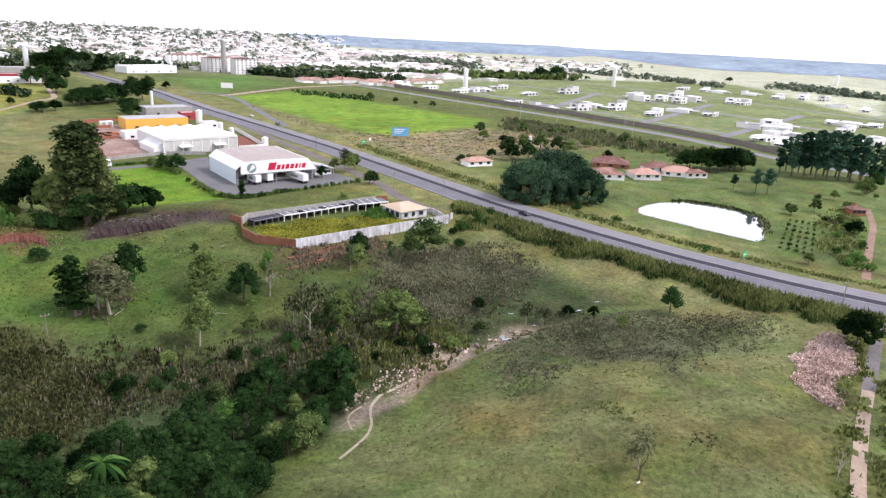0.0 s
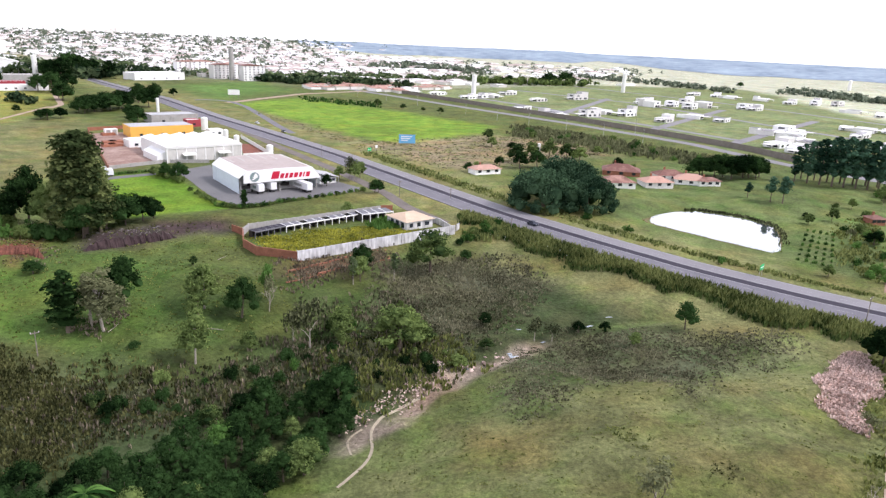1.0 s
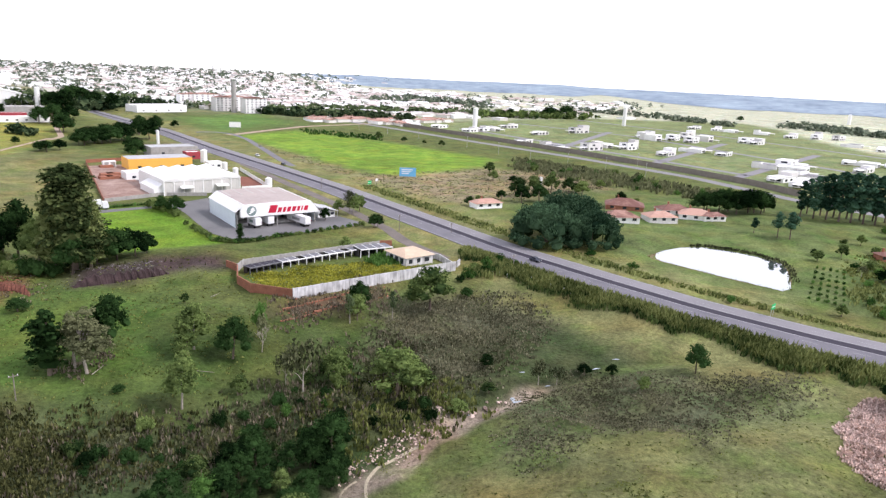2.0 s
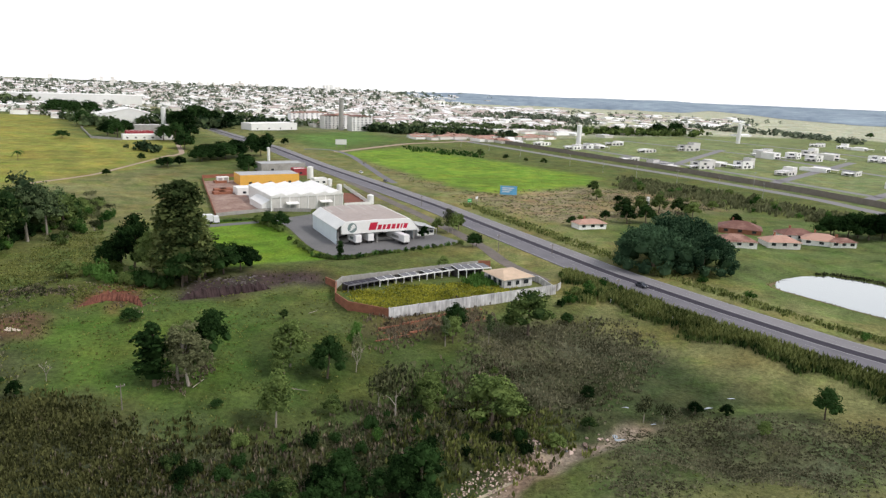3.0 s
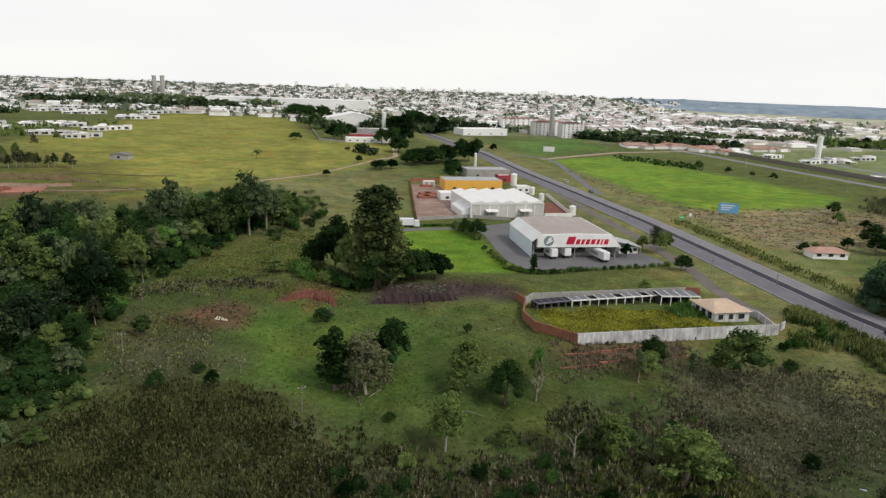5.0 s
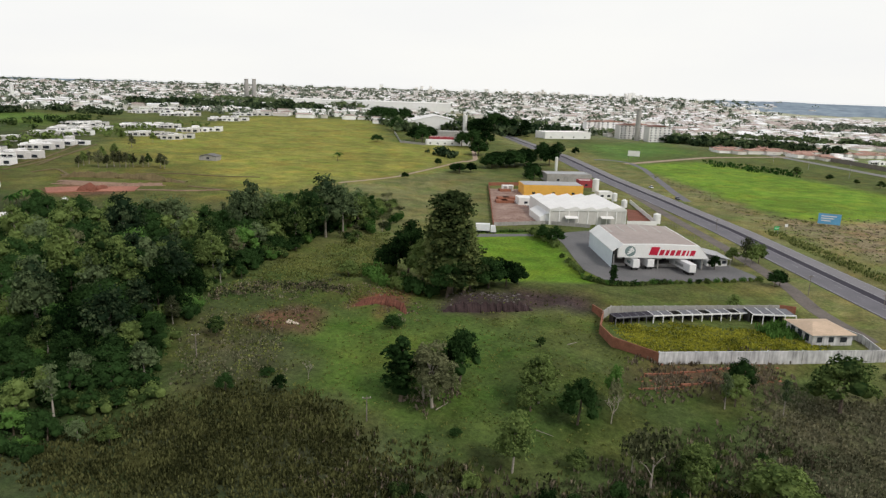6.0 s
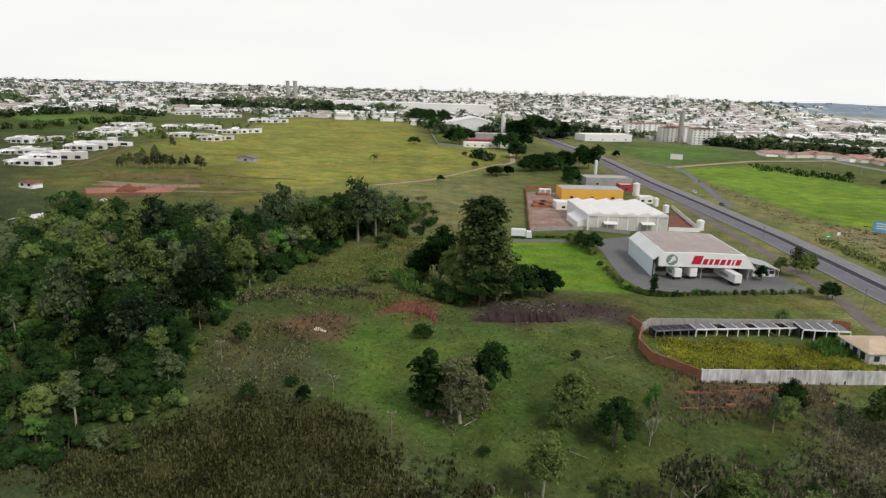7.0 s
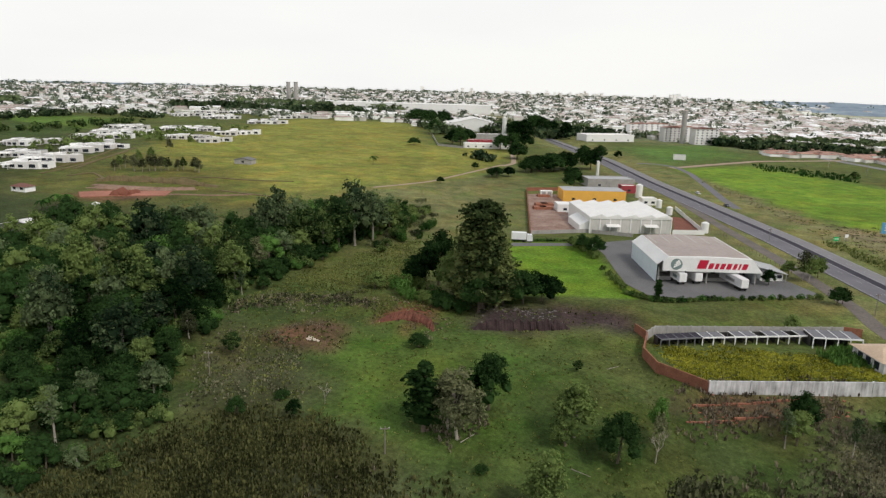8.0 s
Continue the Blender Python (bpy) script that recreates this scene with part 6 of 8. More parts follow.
for i, (x, y) in enumerate(ESTATE):
    villa(x, y, 40 + (i * 37) % 23 - 10 + (90 if i % 3 == 0 else 0), 1.3, i)
wall_run("estate_wall", [(-19.8, 808.3), (51.5, 708.5), (139.5, 582.8), (200.2, 485.6), (221.6, 441.8), (231.8, 403.3)], 3.8, 0.3, material("grey_estate_wall", (0.20, 0.175, 0.15), 0.9, 0.25, 0.3, 2), "long grey boundary wall of the estate")

SUBURB = []
for (ax, ay), (bx, by), n in (((-558.4, 294.4), (-558.4, 316.6), 5), ((-490.1, 263), (-487.1, 277.4), 5), ((-442.2, 241), (-434.4, 250.8), 3), ((-459.2, 265.4), (-452.1, 279.4), 5), ((-495.5, 305.2), (-495.9, 316.8), 3), ((-508.9, 324.1), (-508.2, 345.7), 5), ((-580.4, 359.4), (-570.3, 394.5), 8), ((-610.2, 393.9), (-594.6, 431.1), 8), ((-667.7, 439), (-638.8, 460.2), 6), ((-543.1, 417.8), (-528.9, 440.4), 5), ((-611.6, 465.5), (-604.7, 491.1), 5), ((-501, 419.3), (-503.2, 442.6), 3), ((-596.4, 491.6), (-583.7, 500), 3), ((-545.1, 478.1), (-547.3, 510.5), 5), ((-642, 607), (-642.8, 646.9), 5), ((-712.1, 702.1), (-709.7, 739.3), 5), ((-856.5, 597), (-869.1, 639.5), 5), ((-806.6, 613.1), (-813.7, 662.5), 5), ((-739, 617.3), (-734.2, 654.3), 5), ((-864.7, 689.9), (-808.2, 755.8), 10), ((-1009.3, 689.7), (-953.4, 746), 8), ((-1026.2, 811.2), (-978.8, 893.7), 8), ((-1336.3, 703.6), (-1283.6, 848.1), 11), ((-1174.9, 872.1), (-1227, 1093.9), 10)):
    SUBURB += [(ax + (bx - ax) * (k + 0.5) / n, ay + (by - ay) * (k + 0.5) / n) for k in range(n)]
for i, (x, y) in enumerate(SUBURB):
    far = math.hypot(x, y)
    villa(x, y, 28 + (90 if i % 2 else 0) + (i * 13) % 9, 0.95 + max(0, far - 600) / 1500, 100 + i, "white suburban house with flat roof", "suburb houses", low=True)

# ---- factory and depot beyond the pasture ----
plain_block("depot", *(-340.2, 592.9), 38, 42, 10, 4.0, PAINT, ROOF_WHITE, "low white depot building with canopy", doors=6)
plain_block("depot_canopy", *(-370.6, 659.5), 38, 36, 12, 7.0, CONCRETE, PALEROOF, "white flat canopy building", doors=4)
plain_block("factory_hall", *(-459.8, 740.6), 36, 72, 50, 8, PAINT, ROOF_WHITE, "large white factory hall with gabled roof", roof="gable", doors=0)
plain_block("depot_office", -355.2, 623.4, 38, 24, 8, 4.2, MAROON, PAINT, "maroon-fronted office of the depot", doors=4)
wall_run("depot_wall", [(-431.7, 673.4), (-366.1, 587.2), (-338.2, 587.6)], 2.0, 0.3, CONCRETE, "grey wall round the depot")
for i in range(12):
    x0, y0 = (-702.6, 799.8)
    x1, y1 = (-611.6, 872.7)
    k = i / 12
    plain_block("row_shed", x0 + (x1 - x0) * k, y0 + (y1 - y0) * k, 32, 17, 22, 7, PAINT, ROOF_WHITE, "white shed in a long row", "shed", "gable", 0)
plain_block("long_factory", *(-916.9, 1046.7), 30, 300, 60, 16, PAINT, ROOF_WHITE, "long white factory building", doors=0)
plain_block("white_store", *(-296.3, 780.7), 50, 60, 24, 7, PAINT, ROOF_WHITE, "low white roadside store", doors=4)
for (x, y, h), W in (((-237.4, 873.8, 16.5), 26), ((-226.9, 885.7, 17.5), 26), ((-199.9, 866.3, 17.8), 28), ((-311.3, 969.7, 12.9), 40), ((-294.8, 976.7, 13.8), 40)):
    b = thing("apartment_block", x, y, 40, None, "pale apartment block of six storeys", "apartment block", "apartment blocks")
    part("wall", boxes(((0, 0, 0), (W, 14, h))), HOUSEWALL, b)
    part("roof", prism([(-0.5, h), (W + 0.5, h), (W * 0.5, h + 2)], "y", -0.5, 14.5), TILE, b)
    for fl in range(6):
        for c in range(5):
            part("window", boxes(((W * (c + 0.3) / 5, -0.06, h * (fl + 0.35) / 6), (W * (c + 0.65) / 5, -0.003, h * (fl + 0.75) / 6))), GLASS, b)
for (x, y, h), r, label in (((-215.7, 873.4, 35.9), 3.2, "tall grey concrete chimney"), ((-1446.6, 1444.1, 52.2), 6, "round grey concrete silo tower"), ((-1405.4, 1431.6, 52.9), 6, "round grey concrete silo tower")):
    t = thing("chimney_tower", x, y, 0, None, label, "tower")
    bm = bmesh.new()
    tube(bm, (0, 0, 0), (0, 0, h), r, r * 0.9, 16)
    part("shaft", bm, CONCRETE, t)
    bm = bmesh.new()
    tube(bm, (0, 0, h), (0, 0, h + 1.5), r * 1.05, r * 1.05, 16)
    part("rim", bm, CONCRETE, t)


# ---- billboards, signs, poles, cars ----
def billboard(x, y, turn, W, H, up, mat, label):
    b = thing("billboard", x, y, turn, None, label, "billboard")
    part("panel", boxes(((-W / 2, -0.1, up), (W / 2, 0.1, up + H)), bevel=0.03), mat, b)
    part("frame", boxes(((-W / 2 - 0.15, -0.14, up - 0.15), (W / 2 + 0.15, 0.05, up - 0.003)), ((-W / 2 - 0.15, -0.14, up + H + 0.003), (W / 2 + 0.15, 0.05, up + H + 0.15))), STEEL, b)
    for k in (-0.4, 0.0, 0.4):
        part("post", tube(bmesh.new(), (k * W, 0.25, -0.3), (k * W, 0.25, up + H * 0.9), 0.15, 0.12, 8), WOODPOLE, b)
    return b


b = billboard(*(-0.2, 409), 4, 9.6, 5.0, 1.4, SIGNBLUE, "large sky-blue billboard on posts in dry grass")
for k in range(3):
    part("text_bar", boxes(((-3.6, -0.13, 5.0 - k * 1.1), (3.0 - k * 1.2, -0.103, 5.5 - k * 1.1))), PAINT, b, "pale text bar")
billboard(*(-156.4, 638.8), 10, 10, 4.5, 4.0, PAINT, "white roadside billboard on posts")


def pole(x, y, h, label, arm=1.8, name="utility_pole", turn=0.0, mat=None):
    p = thing(name, x, y, turn, None, label, "pole", name + "s")
    part("shaft", tube(bmesh.new(), (0, 0, -0.5), (0, 0, h), 0.13, 0.085, 8), mat or WOODPOLE, p)
    if arm:
        part("crossarm", boxes(((-arm / 2, -0.06, h - 0.6), (arm / 2, 0.06, h - 0.42))), WOODPOLE, p)
        for k in (-0.42, 0.0, 0.42):
            part("insulator", tube(bmesh.new(), (k * arm, 0, h - 0.4), (k * arm, 0, h - 0.15), 0.06, 0.04, 6), PAINT, p)


for x, y, h in ((-75, 137.9, 5.7), (-124.7, 137.8, 5.9), (112.2, 153, 7.2), (18.2, 274.6, 4.1), (-2.3, 273.1, 6.8), (-44.3, 364.1, 5.5), (36.2, 227.2, 4.9)):
    pole(x, y, h, "weathered wooden utility pole with crossarm", turn=40)
for x, y, h in ((48.6, 595.4, 9.8), (71, 557.7, 9.7), (92.2, 531.6, 9.7), (116.2, 509, 9.8), (136.8, 481.7, 9.7), (156.8, 457.2, 9.7), (165.8, 502.3, 11.8), (-22.3, 690.3, 10.1), (-52.6, 726.9, 9.4), (7.9, 652.4, 10.1)):
    pole(x, y, h, "pale slender street light pole", 2.4, "street_light", 35, STEEL)


def car(x, y, turn, mat, label):
    c = thing("car", x, y, turn, 0.17, label, "car", "cars on the highway")
    part("body", prism([(-2.1, 0.35), (2.1, 0.35), (2.15, 0.75), (1.3, 0.9), (-1.9, 0.95), (-2.15, 0.8)], "y", -0.85, 0.85), mat, c)
    part("cabin", prism([(-1.6, 0.95), (0.9, 0.9), (0.3, 1.42), (-1.1, 1.45)], "y", -0.72, 0.72), GLASS, c, "dark glass cabin")
    part("roof", boxes(((-1.1, -0.7, 1.45), (0.3, 0.7, 1.5)), bevel=0.02), mat, c)
    for sx in (-1.3, 1.3):
        for sy in (-0.8, 0.8):
            bm = bmesh.new()
            bmesh.ops.create_cone(bm, cap_ends=True, segments=14, radius1=0.32, radius2=0.32, depth=0.2, matrix=Matrix.Translation((sx, sy, 0.32)) @ Matrix.Rotation(math.pi / 2, 4, "X"))
            part("wheel", bm, RUBBER, c)
    for sy in (-0.55, 0.55):
        part("headlight", boxes(((2.08, sy - 0.2, 0.62), (2.17, sy + 0.2, 0.78)), bevel=0.02), PAINT, c)


car(*(45.1, 235.8), -52, CARPAINT, "dark blue car driving on the highway")
car(*(-102.4, 481.4), -54, CARWHITE, "white car far along the highway")
car(*(-78.2, 444.7), -54, CARPAINT, "dark car far along the highway")


def road_sign(x, y, turn, W, H, mat, label):
    s = thing("road_sign", x, y, turn, None, label, "road sign", "road signs")
    part("plate", boxes(((-W / 2, -0.04, 2.0), (W / 2, 0.04, 2.0 + H)), bevel=0.01), mat, s)
    part("border", boxes(((-W / 2 + 0.1, -0.05, 2.0 + H * 0.42), (W / 2 - 0.1, -0.043, 2.0 + H * 0.58))), PAINT, s, "pale text bar")
    for k in (-0.35, 0.35):
        part("post", tube(bmesh.new(), (k * W, 0.1, -0.3), (k * W, 0.1, 2.0 + H * 0.9), 0.06, 0.06, 6), STEEL, s)


road_sign(*(-20.1, 373.7), 40, 2.4, 1.6, SIGNGREEN, "green highway sign on two posts")
road_sign(*(103.2, 187.2), 40, 2.4, 1.6, SIGNGREEN, "green highway sign on two posts")
road_sign(*(-16.9, 384.3), 40, 1.6, 1.4, PAINT, "small white highway sign on two posts")

plain_block("farm_shed", *(-287.9, 168.9), 20, 18, 7, 2.4, CONCRETE, PALEROOF, "long low pale-roofed shed behind the wood", "shed", "gable", 0)
plain_block("pasture_shed", *(-378.5, 358.2), 25, 12, 8, 2.8, CONCRETE, PALEROOF, "small old shed in the pasture", "shed", "gable", 1)
plain_block("yard_shed", *(-365.1, 209.4), 15, 9, 6, 2.4, HOUSEWALL, TILE, "small tile-roofed house at the red lot", "house", "hip", 2)
car(*(-373.7, 220.3), 20, CARWHITE, "white van parked at the red lot")


# ---- reeds, cane, crop, brush: things nobody could count ----
def tufts(name, places, tall, wide, blades, mat, label, category, seed, lean=0.35, lift=0.0):
    """Clumps of bent blades, each blade two triangles and a tip."""
    rng = np.random.default_rng(seed)
    p = np.repeat(np.asarray(places), blades, axis=0)
    k = len(p)
    a = rng.uniform(0, 6.283, k)
    h = tall * rng.uniform(0.5, 1.25, k)
    x, y = p[:, 0] + rng.normal(0, wide * 0.7, k), p[:, 1] + rng.normal(0, wide * 0.7, k)
    z = height(x, y) - 0.05 + lift
    dx, dy = np.cos(a), np.sin(a)
    w = wide * rng.uniform(0.25, 0.6, k)
    ln = lean * h * rng.uniform(0.2, 1.2, k)
    v = np.stack([np.stack([x - dy * w * 0.5, y + dx * w * 0.5, z], 1), np.stack([x + dy * w * 0.5, y - dx * w * 0.5, z], 1),
                  np.stack([x + dx * ln * 0.4 + dy * w, y + dy * ln * 0.4 - dx * w, z + h * 0.6], 1), np.stack([x + dx * ln, y + dy * ln, z + h], 1),
                  np.stack([x + dx * ln * 0.4 - dy * w, y + dy * ln * 0.4 + dx * w, z + h * 0.6], 1)], 1).reshape(-1, 3)
    f = np.arange(5 * k).reshape(-1, 5)
    me = bpy.data.meshes.new(name)
    me.from_pydata(v.tolist(), [], f.tolist())
    me.materials.append(mat)
    return tagged(new(name, me), label, category, kind="stuff")


def sprinkle(poly, density, seed, ragged=5.0):
    """Random places in an outline whose edge is ragged and whose cover is patchy."""
    rng = np.random.default_rng(seed)
    q = np.array(poly)
    lo, hi = q.min(0) - 4, q.max(0) + 4
    n = int(np.prod(hi - lo) * density)
    p = rng.uniform(lo, hi, (n, 2))
    m = soft_inside(poly, p[:, 0] + wave(p[:, 0], p[:, 1], 7, 2.0), p[:, 1] + wave(p[:, 1], p[:, 0], 6, 2.0, 1), ragged)
    patch = 0.5 + 0.5 * np.sin(p[:, 0] / 5.1 + 2 * np.sin(p[:, 1] / 7.3)) * np.cos(p[:, 1] / 4.3)
    return p[rng.random(n) < m * (0.45 + 0.6 * patch)]


REED_LOW = [(-120.7, 91.8), (-121.5, 101.7), (-114.8, 120.3), (-103.6, 131.9), (-85.8, 137.3), (-69.7, 132.7), (-66.1, 129.6), (-41.5, 122.3), (-53.2, 116.1), (-57.9, 103.9), (-66.8, 103.1)]
tufts("reeds", sprinkle(REED_LOW, 4.2, 1), 0.75, 0.42, 4, REED, "brown-green reed bed in the wet hollow", "reeds", 11)
tufts("reeds", sprinkle(MARSH_LEFT, 0.7, 2), 1.1, 0.45, 4, REED, "brown-green reeds on the marshy slope", "reeds", 12)
tufts("reeds", sprinkle(MARSH_HILL, 2.7, 3), 0.62, 0.48, 4, REED_GREY, "grey-brown scrubby reeds below the walled lot", "reeds", 13)
tufts("reeds", sprinkle(MARSH_RIGHT, 3.4, 4), 0.38, 0.4, 4, REED_GREY, "olive reeds beside the creek", "reeds", 14)
tufts("dead_reeds", sprinkle([(-79.1, 127), (-72.2, 133.2), (-45.1, 123.5), (-50.8, 109.8), (-63, 106.7), (-70.8, 110.8)], 0.2, 5), 1.2, 0.3, 3, REED_PALE, "pale dead stalks among the reeds", "reeds", 15)
tufts("dead_reeds", sprinkle([(-33.1, 189.2), (-5.2, 212.3), (-3.8, 197.6), (-29.1, 179.2)], 1.6, 6), 0.9, 0.4, 4, REED_PALE, "dry brown weeds on the brick terraces", "weeds", 16)
tufts("dead_reeds", sprinkle(DARK_BANK, 0.15, 7, 2), 0.7, 0.35, 3, REED, "dry stalks on the dark bank", "weeds", 17)
tufts("scrub", sprinkle([(-17.7, 138.3), (-8.8, 159.9), (-0.1, 153.2), (14, 155.7), (17.4, 145.8), (7.8, 140.7), (-7, 128.7)], 1.2, 8), 1.4, 0.55, 4, GRASS, "rank scrub along the creek slope", "scrub", 18)
SLOPE = [(-138.7, 137.4), (-145.2, 163), (-162, 210.9), (-162, 270), (-114.9, 210), (-52.3, 214.3), (-34.3, 185.6), (-23.6, 164.7), (-40.8, 138.6), (-68, 132.1), (-87.8, 139.5), (-113.4, 135.9)]
tufts("grass", sprinkle(SLOPE, 0.28, 9), 0.4, 0.5, 3, GRASS, "rough pasture grass tussocks on the slope", "grass", 19)
tufts("grass", sprinkle(NEAR_FIELD, 0.3, 10), 0.25, 0.45, 3, GRASS, "short pasture grass tussocks", "grass", 20)
LOW_SCRUB = [(-61.4, 126.4), (-48.1, 133.2), (-34.7, 141.5), (-22.1, 157.8), (-11.6, 169.9), (-0.7, 177.9), (4, 158.6), (12.9, 157.2), (10.8, 142.4), (-53.2, 116.3)]
tufts("scrub", sprinkle(LOW_SCRUB, 1.2, 50), 0.8, 0.55, 4, LEAF_GREY, "dark tangled scrub above the creek", "scrub", 51)
tufts("scrub", sprinkle(LOW_SCRUB, 0.7, 52), 1.2, 0.4, 3, REED_PALE, "pale dead stalks in the creek scrub", "scrub", 53)
scrub_rng = random.Random(77)
for x, y in scatter(LOW_SCRUB, 4.2, 54, 1500)[:70]:
    plant(scrub_rng.choice(["dark_shrub", "shrub_b", "grey_shrub", "dark_shrub", "shrub"]), x, y, scrub_rng.uniform(1.6, 3.6), "dark leafy shrub in the creek scrub", "creek shrubs", "shrub", "shrub", 0.7, scrub_rng)
FARM_BRUSH = [(82.9, 528.4), (138.6, 473.6), (172.5, 415.1), (201.6, 378.6), (175, 350.4), (147.3, 394.4), (104, 427.4), (70.8, 473.7)]
for x, y in scatter(FARM_BRUSH, 9, 55, 900)[:60]:
    plant(scrub_rng.choice(["shrub", "shrub_b", "grey_shrub"]), x, y, scrub_rng.uniform(2.5, 5.0), "grey-green shrub behind the farm", "farm shrubs", "shrub", "shrub", 0.8, scrub_rng)
tufts("grass", sprinkle([(36.7, 108.9), (39.7, 106.4), (43.1, 102.9), (39.5, 101.1), (37.2, 104.9)], 1.6, 80, 1), 0.4, 0.4, 3, GRASS, "green rank grass in a small hollow", "grass", 81)
tufts("grass", sprinkle([(47.8, 96.6), (52.8, 97.2), (54.9, 93.2), (49.3, 90.9), (47.5, 93.4)], 1.2, 82, 1), 0.4, 0.4, 3, REED, "dry rank grass in a small hollow", "grass", 83)
cane_rng = np.random.default_rng(33)
VERGE = [(118, 146), (108, 153.5), (101, 159), (78, 181), (56, 207), (31, 239), (24, 249)]
cane = []
for (ax, ay), (bx, by) in zip(VERGE, VERGE[1:]):
    L = math.hypot(bx - ax, by - ay)
    s = cane_rng.uniform(0, 1, int(L * 17))
    o = cane_rng.uniform(0.3, 9.0, len(s)) * (0.75 + 0.25 * np.sin(s * 5 + ax))
    tx, ty = (bx - ax) / L, (by - ay) / L
    cane += list(zip(ax + (bx - ax) * s - ty * o, ay + (by - ay) * s + tx * o))
cane = np.array([c for c in cane])
tufts("cane", cane, 2.2, 0.45, 4, CANE, "tall yellow-green cane grass along the highway bank", "cane grass", 21, 0.45)
tufts("cane", cane[::4] + (0.5, -0.8), 2.0, 0.5, 4, GRASS, "dark green cane grass along the highway bank", "cane grass", 22, 0.45)
tufts("cane", cane[::2] + (-1.0, -1.3), 1.5, 0.55, 4, LEAF_MID, "dark leafy growth at the foot of the cane", "cane grass", 108, 0.5)
far_verge = []
for (ax, ay), (bx, by) in zip(HIGHWAY[3:9], HIGHWAY[4:10]):
    L = math.hypot(bx - ax, by - ay)
    s, o = cane_rng.uniform(0, 1, int(L * 5)), -cane_rng.uniform(13, 22, int(L * 5))
    tx, ty = (bx - ax) / L, (by - ay) / L
    far_verge += list(zip(ax + (bx - ax) * s - ty * o, ay + (by - ay) * s + tx * o))
tufts("verge_grass", far_verge, 1.0, 0.6, 4, CANE, "rank yellow-green grass along the far verge", "verge grass", 23)
tufts("verge_grass", sprinkle([(20.5, 227.2), (32.8, 231.8), (37.6, 222.8), (27.4, 218)], 2.0, 11, 2), 2.0, 0.5, 4, CANE, "tall grass at the corner of the walled lot", "verge grass", 24)
tufts("field_brush", sprinkle([(82.9, 528.4), (138.6, 473.6), (172.5, 415.1), (201.6, 378.6), (175, 350.4), (147.3, 394.4), (104, 427.4), (70.8, 473.7)], 0.16, 12), 2.6, 1.5, 4, LEAF_GREY, "tall dry cane brush behind the farm", "brush", 25)
tufts("field_brush", sprinkle([(-105.6, 695.7), (-26.8, 663.9), (-27.5, 620.1), (-93.9, 652.2)], 0.07, 13), 1.9, 1.4, 4, LEAF_BRIGHT, "green brush at the field's edge", "brush", 26)
tufts("dry_grass", sprinkle(DRY_STRIP, 0.10, 70), 0.35, 0.9, 4, REED_PALE, "tufts of dry tan grass beside the highway", "dry grass", 71)
tufts("dry_grass", sprinkle(DRY_STRIP, 0.08, 72), 0.4, 0.9, 4, CANE, "yellow grass tufts beside the highway", "dry grass", 73)
CROP = [(-43.7, 210.7), (-36.8, 217), (-16.8, 226.9), (-4.3, 234.4), (0.8, 228.7), (1.7, 224.7), (-14.8, 210.3), (-29.3, 200.4), (-36.4, 200.9)]
tufts("crop", sprinkle(CROP, 10, 14, 3), 0.42, 0.42, 4, LEAF_YELLOW, "yellow-green weedy crop inside the walled lot", "crop", 27, 0.6)
tufts("weeds", sprinkle(CROP, 0.8, 15, 3), 0.6, 0.4, 4, GRASS, "green weeds among the yellow crop", "weeds", 28, 0.6)
tufts("weeds", sprinkle([(-11.1, 235.9), (-4.1, 244.6), (-0.1, 230.5), (-7, 227.1)], 3.0, 16, 2), 1.7, 0.6, 4, LEAF_BRIGHT, "tall green weeds beside the hut", "weeds", 29, 0.5)
PINK = [(90, 133.5), (96.6, 138.4), (102.1, 139.6), (104.5, 137.6), (93.5, 121.3), (84.9, 110.6), (79.9, 105), (78.8, 110.5), (81, 118.3)]
tufts("dry_brush", sprinkle(PINK, 13.0, 17, 0.7), 0.55, 0.42, 4, BRUSH, "heap of pale pinkish dry brushwood", "brushwood", 30, 0.9)
tufts("weeds", sprinkle([(105.6, 138.7), (108.4, 137.3), (91.9, 115), (80.5, 100), (71.7, 88.4), (65.6, 78.7), (63.4, 78.7), (73.5, 93.5), (86, 110.4)], 1.8, 18, 1), 0.7, 0.5, 4, GRASS, "rank weeds along the dirt track", "weeds", 31)
tufts("weeds", sprinkle([(69.9, 78.7), (78.6, 92.1), (94.5, 112.7), (99.9, 113), (74.6, 78.7)], 2.6, 19, 1), 0.8, 0.5, 4, CANE, "tall grass beside the dirt track", "weeds", 32)


tufts("weeds", sprinkle([(-121.9, 186.9), (-119, 198.6), (-107.1, 204.5), (-91.9, 184.3), (-97.2, 179.5), (-112.9, 180.8)], 0.35, 60, 2), 0.5, 0.45, 4, REED_PALE, "dry brown weeds along the red bank", "weeds", 61)
tufts("weeds", sprinkle([(-125.7, 155.2), (-130.5, 167.4), (-121.9, 179.8), (-111.9, 175), (-108.4, 162.5), (-115.9, 155)], 0.3, 62, 2), 0.5, 0.45, 4, REED, "dry weeds round the dirt pit", "weeds", 63)
tufts("weeds", sprinkle([(-150.8, 167.8), (-150.7, 184.6), (-131.8, 198.6), (-126.9, 183.1), (-137.2, 167.7)], 0.6, 64, 2), 0.6, 0.5, 4, REED_GREY, "pale dry scrub heaps on the slope", "weeds", 65)


